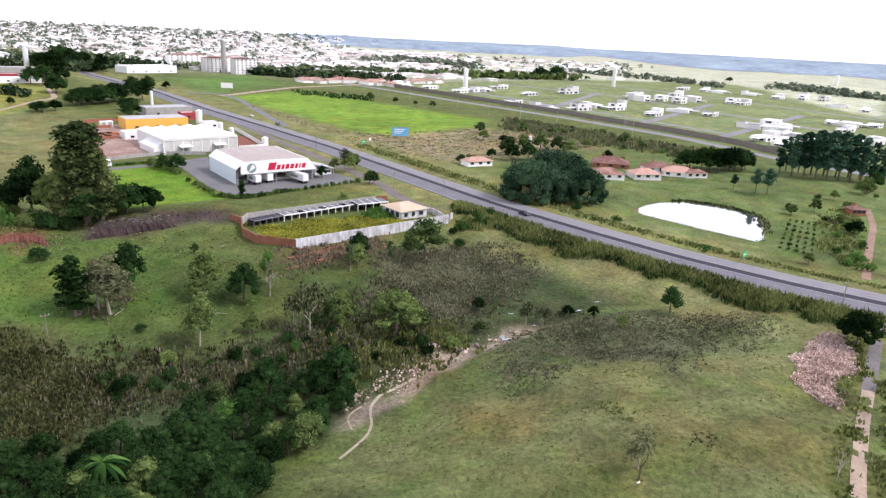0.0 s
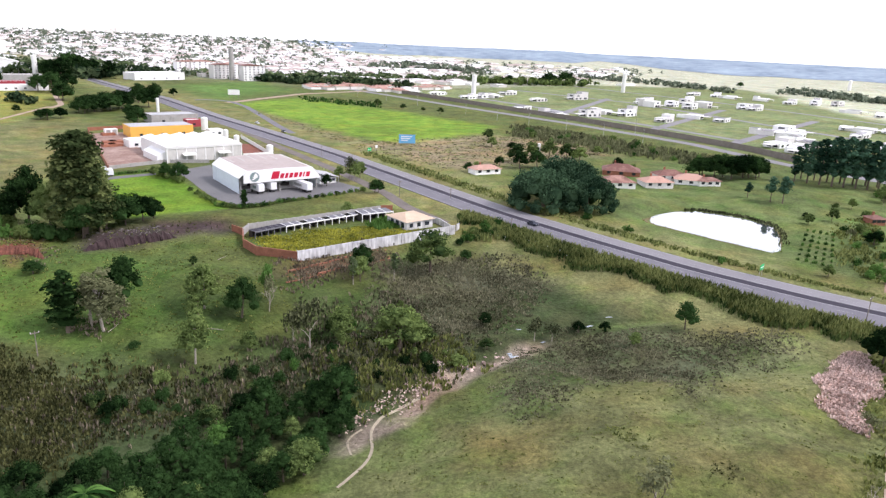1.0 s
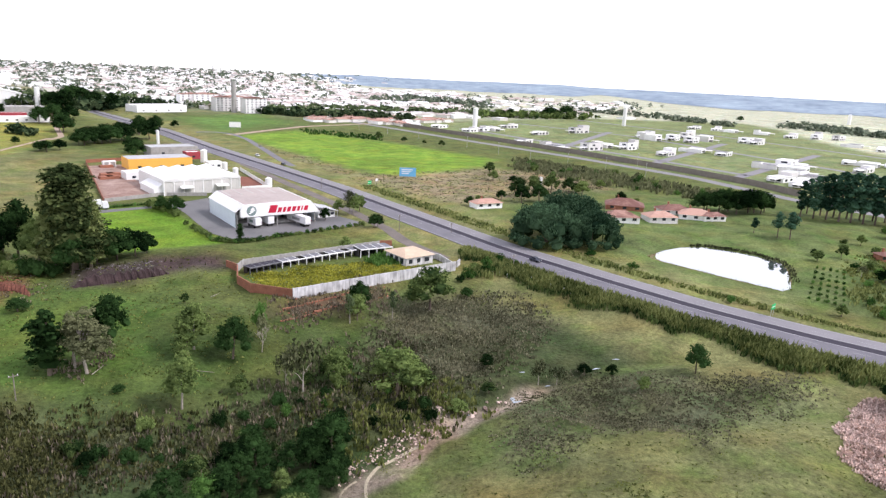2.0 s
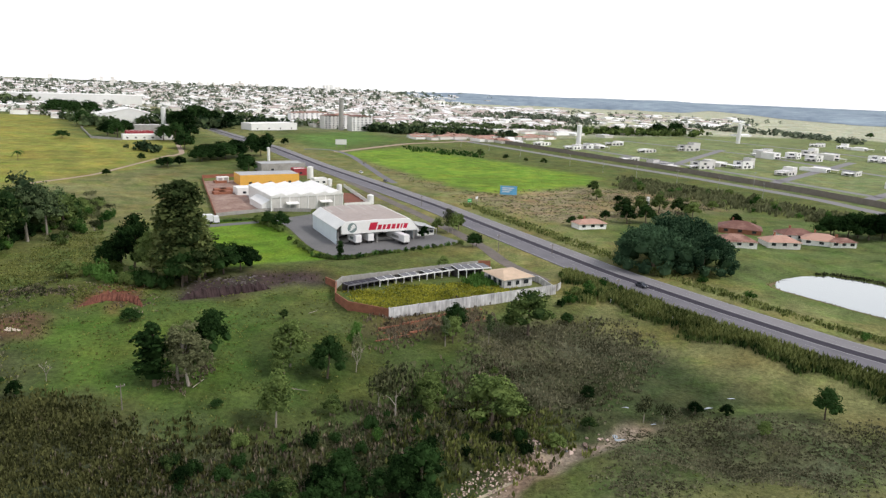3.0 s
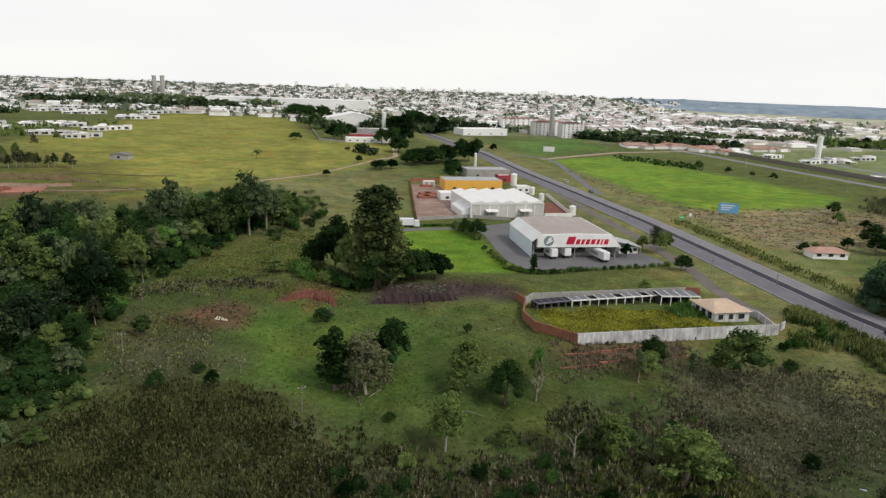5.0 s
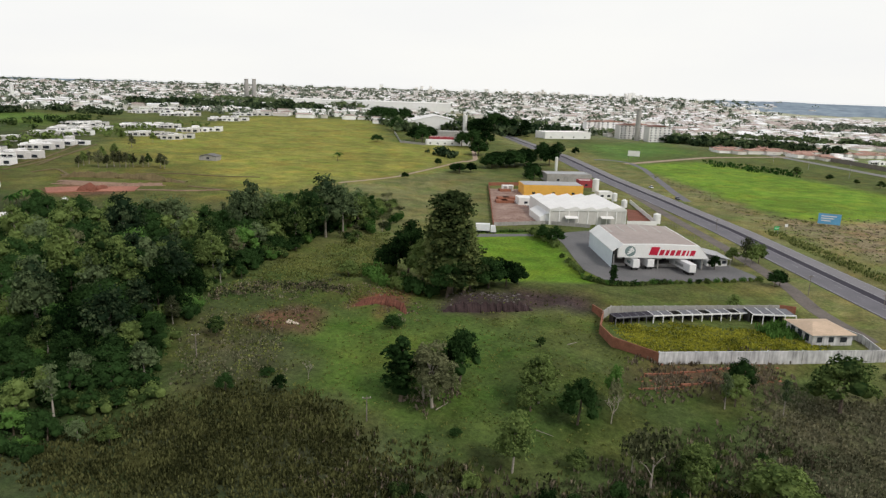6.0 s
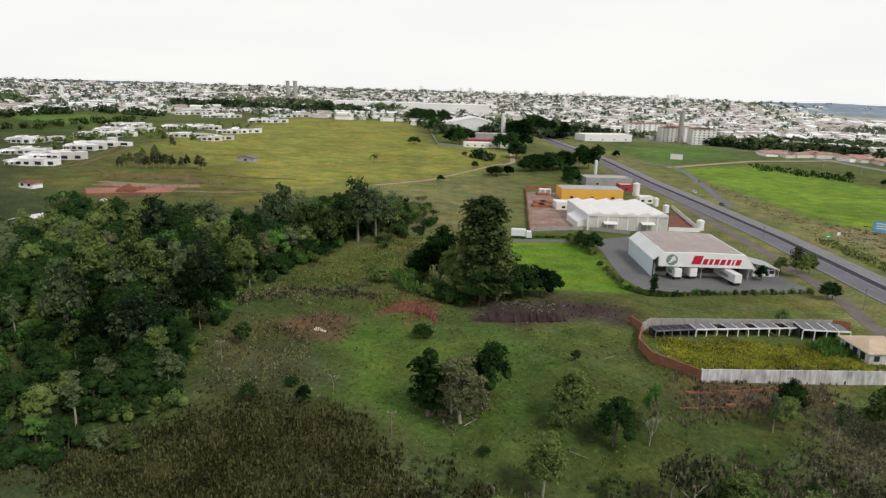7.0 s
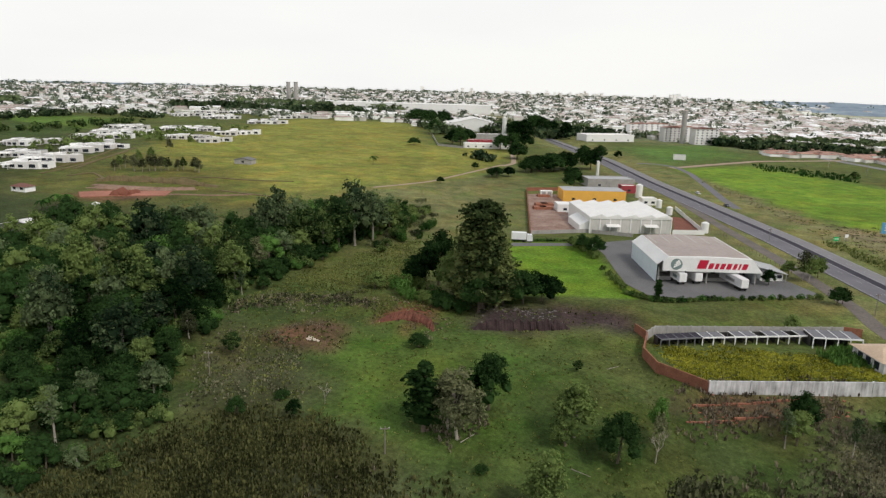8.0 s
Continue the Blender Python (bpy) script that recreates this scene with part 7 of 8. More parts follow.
def rocks(name, places, size, mat, label, seed):
    rng = random.Random(seed)
    bm = bmesh.new()
    for x, y in places:
        s = size * rng.uniform(0.4, 1.3)
        m = pose(x, y, float(height(x, y)) + 0.1 * s, rng.uniform(-30, 30), rng.uniform(-30, 30), rng.uniform(0, 360)) @ Matrix.Diagonal((s * rng.uniform(0.8, 1.6), s, s * rng.uniform(0.35, 0.7), 1))
        made = bmesh.ops.create_icosphere(bm, subdivisions=1, radius=1, matrix=m)["verts"]
        for v in made:
            v.co += Vector([rng.uniform(-0.22, 0.22) * s for _ in range(3)])
    return tagged(part(name, bm, mat), label, "rocks", kind="stuff")


ROCKS_LOW, ROCKS_HIGH = [(-9.9, 122.7), (-7, 128.1), (-1.2, 134.9), (0.7, 133.2), (-5.6, 125)], [(-2.4, 133.3), (-1.2, 138), (5.2, 141.5), (9.4, 147.5), (12.3, 151.2), (13.5, 142.2), (7.7, 137.6), (0.7, 133.2)]
rocks("creek_rocks", sprinkle(ROCKS_LOW, 4.5, 40, 1)[:420], 0.24, ROCK, "pinkish broken rocks of the lower creek bed", 3)
rocks("creek_rocks", sprinkle(ROCKS_HIGH, 4.5, 42, 1)[:480], 0.26, ROCK, "pinkish broken rocks of the creek falls", 5)
rocks("creek_rocks", sprinkle([(13.3, 144.3), (24.9, 152), (28.2, 150.4), (21.5, 146)], 0.8, 41, 1)[:80], 0.55, ROCK, "small pale rocks in the creek", 4)


def puddle(x, y, a, b, turn, label):
    c, s = math.cos(radians(turn)), math.sin(radians(turn))
    pts = []
    for k in range(14):
        t = k * 2 * math.pi / 14
        r = 1 + 0.25 * math.sin(3 * t + x)
        u, v = a * r * math.cos(t), b * r * math.sin(t)
        pts.append((x + u * c - v * s, y + u * s + v * c))
    z = float(height(x, y)) + 0.1
    return pool("creek_water", pts, z, label)


for (x, y), a, b, t in (((26, 151.7), 1.3, 0.5, 100), ((26.6, 149.1), 1.2, 0.4, 20), ((48.1, 163.4), 1.2, 0.35, 30), ((53.8, 166.5), 1.0, 0.25, 10), ((20.3, 147.2), 1.2, 0.3, 30), ((15.3, 145.2), 1.4, 0.3, 35), ((29.8, 162), 0.7, 0.25, 0), ((34.9, 156.6), 0.7, 0.2, 20)):
    puddle(x, y, a, b, t, "small bright pool of the creek")
# pale sand spot in the dirt pit
sx, sy = (-118.1, 163.5)
ang = np.linspace(0, 2 * np.pi, 18, endpoint=False)
rad = 1.2 + 0.35 * np.sin(3 * ang + 1)
vv = [(sx, sy, float(height(sx, sy)) + 0.25)] + [(sx + 1.6 * r * math.cos(a), sy + 0.8 * r * math.sin(a), float(height(sx + 1.6 * r * math.cos(a), sy + 0.8 * r * math.sin(a))) + 0.02) for a, r in zip(ang, rad)]
tagged(sheet("sand_heap", vv, [(0, i + 1, (i + 1) % 18 + 1) for i in range(18)], SANDM), "small heap of pale sand in the dirt pit", "sand heap", kind="stuff")


# rows of small fruit bushes and rough growth beyond the pond
orchard_rng = random.Random(88)
ORCHARD = [(150.3, 245), (146.4, 239.2), (142.8, 233.7), (138.9, 227.8), (134.5, 221.1), (130.1, 214.3), (127.1, 209.7), (151.3, 242.6), (147.4, 236.5), (143.8, 231), (139.7, 224.7), (135.3, 217.9), (131.9, 212.5), (129.1, 208.2), (152.8, 240.9), (148.5, 234.1), (144.8, 228.5), (140.6, 221.8), (136.6, 215.6), (133.8, 211.2), (131, 206.8), (154.4, 239.5), (150, 232.5), (146.3, 226.6), (142, 219.9), (138.5, 214.2), (135.8, 210), (133, 205.5), (156.1, 238.2), (151.9, 231.4), (148.2, 225.5), (143.9, 218.7), (140.3, 212.9), (137.7, 208.6), (135, 204.2)]
for x, y in ORCHARD:
    plant("shrub_b", x, y, orchard_rng.uniform(0.9, 1.5), "small yellow-green fruit bush in a garden row", "fruit bushes", "fruit_bush", "shrub", 0.75, orchard_rng)
tufts("garden_grass", sprinkle([(142.4, 215.8), (155.2, 226.5), (161.1, 223.1), (151.2, 208.8), (138.9, 206.4)], 0.9, 90, 2), 1.3, 0.7, 4, CANE, "tall pale grass in the farm garden", "grass", 91)
tufts("garden_grass", sprinkle([(166.3, 254), (190.3, 271), (183.8, 249.8), (142, 189), (141.2, 200.6), (156.6, 218.8), (155.6, 238.2)], 0.5, 92, 2), 0.9, 0.7, 4, GRASS, "rank green growth beside the farm track", "grass", 93)
for x, y in [(177.4, 243.9), (169.4, 238.8), (167.3, 231.5), (165.9, 247.5), (160.7, 235.5), (171.9, 246.2), (157.1, 211.8), (146.7, 198.7), (212.5, 293.1), (223.2, 304.9), (220.3, 309.2), (219.7, 295.6), (184.2, 283.4), (144, 189.2), (144.4, 205.8)]:
    plant(orchard_rng.choice(["shrub", "grey_shrub", "shrub_b"]), x, y, orchard_rng.uniform(2.0, 4.2), "rough leafy shrub beside the farm track", "track shrubs", "shrub", "shrub", 0.8, orchard_rng)
WOOD_END = [(-188.2, 271), (-214.8, 323.2), (-204.9, 335), (-170.4, 296.4), (-158, 266.7), (-156.5, 245.2), (-154.7, 229)]
for x, y in scatter(WOOD_END, 4.0, 94, 2500)[:70]:
    plant(orchard_rng.choice(["shrub", "grey_shrub", "shrub_b", "shrub"]), x, y, orchard_rng.uniform(2.0, 5.0), "soft green shrub at the end of the wood", "wood edge shrubs", "shrub", "shrub", 0.9, orchard_rng)
palm_spots = [(-309.9, 198.6), (-311.6, 203.1), (-304.2, 203.6), (-307.6, 194.9)]


FAR_SHORE = [(115.9, 276.1), (122.4, 277), (126.3, 274.5), (131, 272.2), (134.8, 268.8), (138.1, 265.5), (140.3, 260.2), (143, 256.1), (140.4, 243.9), (132.3, 227.7)]
shore = [(ax + (bx - ax) * k / 14 + 0.8 * math.sin(3.1 * k + ax), ay + (by - ay) * k / 14 + 0.8 * math.cos(2.3 * k)) for (ax, ay), (bx, by) in zip(FAR_SHORE, FAR_SHORE[1:]) for k in range(14)]
tufts("pond_reeds", np.array(shore), 1.1, 0.6, 5, LEAF_GREY, "dark sedge along the far shore of the pond", "reeds", 107)
for x, y in [(20.7, 218.4), (24, 221.2), (27.5, 224.9), (31.3, 226.7), (34.4, 226), (23.6, 227.2), (27.8, 229.6), (18.2, 216.1), (32.4, 232), (36.8, 228.4)]:
    plant(orchard_rng.choice(["shrub_b", "shrub", "dark_shrub"]), x, y, orchard_rng.uniform(2.2, 3.8), "thick green bush at the corner of the walled lot", "corner bushes", "shrub", "shrub", 0.8, orchard_rng)
BRUSH_LINE = [(-152.1, 164.9), (-148.8, 176.3), (-144, 187.3), (-132.8, 192.1), (-120.1, 190.9), (-118.4, 186.3), (-128.8, 185.2), (-138, 181.2), (-142, 170.1), (-146.3, 163.9)]
tufts("dead_brush", sprinkle(BRUSH_LINE, 0.9, 95, 1.5), 0.7, 0.5, 4, REED_PALE, "line of pale dead brush across the slope", "brush", 96, 0.7)
tufts("scrub", sprinkle(BRUSH_LINE, 0.8, 97, 1.5), 0.8, 0.6, 4, LEAF_GREY, "grey-green scrub among the dead brush", "scrub", 98, 0.6)
rocks("brick_rubble", sprinkle([(-33.1, 187.2), (-6.2, 209.3), (-4.8, 203.6), (-29.1, 181.2)], 0.7, 103, 1.5)[:190], 0.28, BRICK, "broken red brick rubble on the terraces", 15)
rocks("bank_rubble", sprinkle([(-97.5, 206), (-78, 222.2), (-72.6, 208.5), (-88.6, 195.5)], 0.5, 99, 1)[:130], 0.32, EARTH_GREY, "pale broken rubble on the dark bank", 14)
PIT_RIM = [(-126.6, 156), (-130.6, 163.9), (-128.2, 172.3), (-121.6, 177.2), (-121.6, 173.9), (-125.7, 169.8), (-127.3, 162.7), (-124.7, 157.2), (-118.1, 157.2), (-117, 155.1)]
tufts("dry_grass", sprinkle(PIT_RIM, 1.5, 104, 1), 0.45, 0.4, 4, REED_PALE, "dry pale grass round the dirt pit", "dry grass", 105)
TRUNK_FOOT = [(-71.6, 147.5), (-70.9, 154.5), (-64.5, 159.4), (-62, 152.9), (-65.2, 145.7)]
tufts("dead_brush", sprinkle(TRUNK_FOOT, 1.2, 101, 1.5), 0.8, 0.5, 4, REED_PALE, "dry brown brush under the grey gums", "brush", 102, 0.7)


# ---- palm, bare trees and a fallen trunk ----
def palm(x, y, h, label):
    p = thing("palm", x, y, 0, None, label, "palm tree")
    part("trunk", tube(bmesh.new(), (0, 0, -0.3), (0.3, 0.1, h * 0.72), 0.2, 0.14, 8), BARK, p)
    for i in range(15):
        a, up = i * 2.4, 0.75 - 0.09 * (i % 8)
        bm = bmesh.new()
        prev, L = None, h * 0.5
        for k in range(6):
            s = k / 5
            c = Vector((0.3 + math.cos(a) * L * s, 0.1 + math.sin(a) * L * s, h * 0.72 + L * (up * s - 0.9 * s * s)))
            side = Vector((-math.sin(a), math.cos(a), 0)) * (0.45 * math.sin(0.35 + 2.6 * s))
            row = [bm.verts.new(c - side - Vector((0, 0, 0.18))), bm.verts.new(c), bm.verts.new(c + side - Vector((0, 0, 0.18)))]
            if prev:
                bm.faces.new((prev[0], prev[1], row[1], row[0]))
                bm.faces.new((prev[1], prev[2], row[2], row[1]))
            prev = row
        part("frond", bm, LEAF_BRIGHT, p)


palm(*(-45.5, 92.3, 8.1), "green feather palm at the edge of the thicket")
palm(*(-317, 430.8, 8.2), "small lone palm in the pasture")
for k, (x, y) in enumerate(palm_spots):
    palm(x, y, 7 + k % 3, "feather palm among the trees beyond the wood")


def bare_tree(x, y, h, label, mat, seed):
    t = thing("bare_tree", x, y, 0, None, label, "bare tree")
    rng = random.Random(seed)
    bm = bmesh.new()

    def grow(p, d, L, r, n):
        q = p + d * L
        tube(bm, p, q, r, r * 0.65, 5 if n > 2 else 3)
        if n:
            for _ in range(3):
                e = (d + Vector((rng.uniform(-0.8, 0.8), rng.uniform(-0.8, 0.8), rng.uniform(-0.1, 0.5)))).normalized()
                grow(q, e, L * rng.uniform(0.55, 0.8), r * 0.6, n - 1)

    grow(Vector((0, 0, -0.3)), Vector((0.05, 0, 1)), h * 0.3, 0.016 * h, 4)
    part("branch", bm, mat, t)


bare_tree(*(37.1, 84.9, 8.0), "leafless grey tree in the open field", BARK, 1)
bare_tree(*(66.9, 82.9, 5.9), "leafless pale shrub beside the dirt track", BARK_PALE, 2)
bare_tree(*(-95, 143.2, 5.9), "leafless pale dead tree on the slope", BARK_PALE, 3)
bare_tree(*(-27.5, 181.6, 8.2), "leafless brown tree below the white wall", BARK, 4)
bare_tree(*(-18.5, 190.4, 5.7), "leafless brown tree below the white wall", BARK, 5)
bare_tree(*(-32.6, 164.8, 8.6), "thin pale bare tree on the slope", BARK_PALE, 7)
rocks("red_clods", sprinkle(RED_BANK, 0.4, 66, 1)[:30], 0.3, REDDIRT, "crumbled red earth clods of the bank", 9)
rocks("earth_heap", [(-323.5, 238.5), (-322.7, 241.8), (-322.4, 244.7), (-323, 248.9)], 4.5, REDDIRT, "heaps of dark red earth on the graded lot", 12)
rocks("field_stone", [(36.9, 84.2)], 0.6, PAINT, "pale stone at the bare tree's foot", 8)
for a, b in (((-44.6, 153.8), (-40.9, 154.1)), ((-65.1, 148.6), (-64.2, 152.3)), ((-52.3, 192), (-50.6, 194.9))):
    za, zb = float(height(*a)) + 0.2, float(height(*b)) + 0.2
    tagged(part("fallen_trunk", tube(bmesh.new(), (*a, za), (*b, zb), 0.09, 0.05, 6), BARK_PALE), "pale fallen trunk lying in the grass", "log")
# fence posts along the marsh and the pasture
for line, gap in ((((50.5, 205), (38, 219), (26.1, 224.5)), 2.5), ([(-85.6, 395.1), (-66.4, 366.8), (-49.3, 340.5), (-35.4, 319.8), (-26.2, 305.9)], 3.0)):
    f = new("wire_fence")
    f.matrix_basis = pose(*line[0], 0)
    tagged(f, "low fence of plain posts in the grass", "fence", "wire fences")
    for (ax, ay), (bx, by) in zip(line, line[1:]):
        for i in range(int(math.hypot(bx - ax, by - ay) / gap)):
            k = i * gap / math.hypot(bx - ax, by - ay)
            x, y = ax + (bx - ax) * k, ay + (by - ay) * k
            z = float(height(x, y))
            part("post", tube(bmesh.new(), (x - line[0][0], y - line[0][1], z - 0.3), (x - line[0][0], y - line[0][1], z + 1.3), 0.09, 0.08, 6), WOODPOLE if gap > 2.8 else PAINT, f)



def cut_bank(name, line, top, mat, label, seed):
    """A bare earth face cut into the slope: gullied front, crumbling lip, back that runs out into the grass."""
    rng = np.random.default_rng(seed)
    p = np.array(line, float)
    d = p[-1] - p[0]
    d /= np.hypot(*d)
    back = np.array((-d[1], d[0]))
    if back[1] < 0:
        back = -back
    n = 90
    v, f = [], []
    gully = np.convolve(rng.normal(0, 1, n + 8), np.ones(3) / 2, "valid")
    for i in range(n + 1):
        t = i / n * (len(p) - 1)
        k = min(int(t), len(p) - 2)
        q = p[k] + (p[k + 1] - p[k]) * (t - k)
        e = min(1, 6 * i / n + 0.05, 6 * (1 - i / n) + 0.05)
        g = gully[min(i, len(gully) - 1)]
        for off, up in ((0, -0.15), (0.5 + 0.5 * g, 0.3), (1.3 + 0.7 * g, 0.68), (1.9 + 0.6 * g, 0.96), (2.5 + 0.4 * g, 1.0), (3.4, 0.45), (4.4, -0.2)):
            w = q + back * (off * (0.5 + 0.5 * e))
            z = float(height(q[0], q[1])) if off < 4 else float(height(w[0], w[1]))
            v.append((w[0], w[1], max(z + up * top * e * (1 + 0.12 * g), float(height(w[0], w[1])) - 0.1 + 0.22 * (0 < up) * e)))
        if i:
            s = 7 * i
            f += [(s - 7 + j, s + j, s + j + 1, s - 6 + j) for j in range(6)]
    return tagged(sheet(name, v, f, mat), label, "earth bank", kind="structure")


cut_bank("red_bank", [(-113.1, 181.9), (-108.9, 187.9), (-103.2, 189.1), (-97.3, 186.2)], 1.7, RAW_EARTH, "bare red earth bank cut into the slope", 71)
cut_bank("dark_bank", [(-89.9, 193.5), (-81.9, 198.7), (-74.4, 203.5), (-68.8, 209)], 2.2, DARK_EARTH, "dark purple-brown earth bank below the lawn", 72)
cut_bank("terrace_bank", [(-366.3, 251.9), (-360.8, 261.5), (-347.3, 271.5), (-329.8, 280.4), (-308.8, 288.1)], 2.8, EARTH, "long bare brown terrace bank above the red lot", 73)
cut_bank("terrace_bank", [(-351.3, 238.6), (-333.5, 249.3), (-319.1, 262.3), (-310.1, 276.3)], 1.3, REDLOT_PALE, "low pale earth bank behind the red lot", 74)
tufts("grass", sprinkle([(-116.4, 186.1), (-112.7, 193.5), (-105.3, 198.4), (-108.8, 202.8), (-116.4, 198.5), (-119.5, 188.9)], 2.2, 73, 2), 0.5, 0.45, 4, GRASS, "rank grass along the lip of the red bank", "grass", 74)
UPPER = [(-149.3, 166.5), (-159.4, 208.1), (-158.5, 265.1), (-124, 218.4), (-129.6, 196), (-136.8, 175.6)]
tufts("tall_grass", sprinkle(UPPER, 0.9, 75, 2), 0.5, 0.45, 4, GRASS, "tall rank grass on the upper slope", "grass", 76)
tufts("tall_grass", sprinkle(UPPER, 0.4, 77, 2), 0.5, 0.5, 4, GRASS, "yellow-green tall grass on the upper slope", "grass", 78)
LEFT_SCRUB = [(-134.8, 139.2), (-142.5, 160.7), (-124.3, 159.4), (-104.7, 147.3), (-103, 135.8), (-112.9, 132.5), (-119.3, 127.6)]
tufts("weeds", sprinkle(LEFT_SCRUB, 0.7, 79, 2), 0.55, 0.5, 4, REED_GREY, "brownish dry weeds on the lower slope", "weeds", 84)
tufts("weeds", sprinkle(LEFT_SCRUB, 0.3, 85, 2), 0.55, 0.5, 4, GRASS, "rank green weeds on the lower slope", "weeds", 86)
ring = [(ax + (bx - ax) * k / 26 + math.sin(k * 2.3 + ax) * 0.7, ay + (by - ay) * k / 26 + math.cos(k * 3.1 + ay) * 0.7) for (ax, ay), (bx, by) in zip(POND, POND[1:] + POND[:1]) for k in range(26)]
tufts("pond_reeds", np.array(ring)[::3], 0.35, 0.4, 4, GRASS, "rank green sedge round the pond's edge", "reeds", 87)

# ---- the town on the horizon ----
def clear_of(x, y):
    """True where the far town may stand: off the fields, the highway and the estate."""
    ok = np.ones(x.shape, bool)
    for poly in (LEFT_FIELD, CONDO, GREEN_FIELD, FAR_GREEN):
        ok &= ~inside(poly, x, y)
    d, _, _ = along(HIGHWAY, x, y)
    return ok & (d > 24)


def polar(n, lo, hi, near, far, seed, power=1.0):
    rng = np.random.default_rng(seed)
    b, r = np.radians(rng.uniform(lo, hi, n)), near + (far - near) * rng.uniform(0, 1, n) ** power
    return r * np.sin(b), 20 + r * np.cos(b), r, rng


def town(name, x, y, size, tall, rng, label, roof=None):
    """Houses with four walls and a gabled roof, joined."""
    k = len(x)
    a = np.radians(38 + rng.choice([0, 90], k) + rng.normal(0, 5, k))
    w, d, h = size * rng.uniform(0.7, 1.5, k), size * rng.uniform(0.6, 1.1, k), tall * rng.uniform(0.75, 1.4, k)
    z, rise = height(x, y) - 0.4, size * rng.choice([0.06, 0.12, 0.2], k)
    c, s = np.cos(a), np.sin(a)

    def at(u, v, zz):
        return np.stack([x + u * c - v * s, y + u * s + v * c, z + zz], 1)

    v = np.stack([at(-w, -d, 0 * h), at(w, -d, 0 * h), at(w, d, 0 * h), at(-w, d, 0 * h), at(-w, -d, h), at(w, -d, h), at(w, d, h), at(-w, d, h),
                  at(-w * 1.05, -d * 1.08, h), at(w * 1.05, -d * 1.08, h), at(w * 1.05, d * 1.08, h), at(-w * 1.05, d * 1.08, h), at(-w * 1.05, 0 * d, h + rise), at(w * 1.05, 0 * d, h + rise)], 1).reshape(-1, 3)
    walls, roofs = [(0, 1, 5, 4), (1, 2, 6, 5), (2, 3, 7, 6), (3, 0, 4, 7)], [(8, 9, 13, 12), (10, 11, 12, 13), (9, 10, 13), (11, 8, 12)]
    f = [tuple(14 * i + q for q in g) for i in range(k) for g in walls + roofs]
    me = bpy.data.meshes.new(name)
    me.from_pydata(v.tolist(), [], f)
    me.materials.append(TOWNWALL), me.materials.append(roof or TOWNROOF)
    me.polygons.foreach_set("material_index", [0, 0, 0, 0, 1, 1, 1, 1] * k)
    return tagged(new(name, me), label, "town", kind="stuff")


x, y, r, rng = polar(8100, -74, -2, 880, 4600, 1)
ok = clear_of(x, y) & (rng.random(len(x)) < smooth(-3, -15, np.degrees(np.arctan2(x, y - 20))) * smooth(4700, 3600, r + 900 * smooth(-16, -5, np.degrees(np.arctan2(x, y - 20)))) + 0.02) & ((x < -460) | (y > 900)) & ~((x > -900) & (y < 760))
x, y, r = x[ok], y[ok], r[ok]
town("far_town", x, y, 5 + r / 420, 3.2 + r / 900, rng, "dense pale houses of the town on the horizon")
x, y, r, rng = polar(900, -14, 4, 960, 2000, 2)
ok = clear_of(x, y) & (y > 900)
town("far_town", x[ok], y[ok], 6 + r[ok] / 420, 3.0 + r[ok] / 900, rng, "pale scattered houses beyond the estate")
x, y, r, rng = polar(150, 2, 18, 900, 2000, 3)
ok = clear_of(x, y)
town("far_town", x[ok], y[ok], 6 + r[ok] / 300, 3.0, rng, "pale scattered houses far to the side")
x, y, r, rng = polar(260, -8, 8, 720, 900, 14)
ok = clear_of(x, y) & (y > 800)
town("far_town", x[ok], y[ok], 7 + 0 * r[ok], 3.0, rng, "row of low tile-roofed houses", TILE)
x, y, r, rng = polar(90, -36, -14, 3500, 4500, 4)
town("far_towers", x, y, 8 + 0 * r, 13.0 + 22 * rng.random(len(r)) ** 3, rng, "pale high-rise blocks on the skyline")


def clumps(name, x, y, size, leaves, mat, label, seed):
    """Crowns of trees seen from far: leaf sprays round each centre."""
    rng = np.random.default_rng(seed)
    k = len(x)
    z = height(x, y)
    c = np.repeat(np.stack([x, y, z + size * 0.75], 1), leaves, axis=0)
    s = np.repeat(size, leaves)
    d = rng.normal(0, 1, (k * leaves, 3))
    d /= np.linalg.norm(d, axis=1)[:, None]
    v, f = leaf_cards(rng, c + d * (s * rng.uniform(0.5, 0.95, k * leaves))[:, None] * (1.15, 1.15, 0.8), d, 1.0)
    mid = v.reshape(-1, 4, 3).mean(1, keepdims=True)
    v = (mid + (v.reshape(-1, 4, 3) - mid) * (s * 0.42)[:, None, None]).reshape(-1, 3)
    me = bpy.data.meshes.new(name)
    me.from_pydata(v.tolist(), [], f.tolist())
    me.materials.append(mat)
    return tagged(new(name, me), label, "woods", kind="stuff")


x, y, r, rng = polar(5600, -74, -2, 880, 4500, 5, 1.2)
ok = clear_of(x, y) & (rng.random(len(x)) < smooth(-3, -15, np.degrees(np.arctan2(x, y - 20))) + 0.04) & ((x < -460) | (y > 880)) & ~((x > -900) & (y < 700))
clumps("far_trees", x[ok], y[ok], (3.0 + r[ok] / 700) * rng.uniform(0.6, 1.7, ok.sum()), 14, LEAF_HAZED, "dark tree crowns scattered through the town", 6)

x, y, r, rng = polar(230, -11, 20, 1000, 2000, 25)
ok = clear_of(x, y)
clumps("far_trees", x[ok], y[ok], 3.0 + r[ok] / 700, 16, LEAF_HAZED, "scattered far trees beyond the estate", 26)


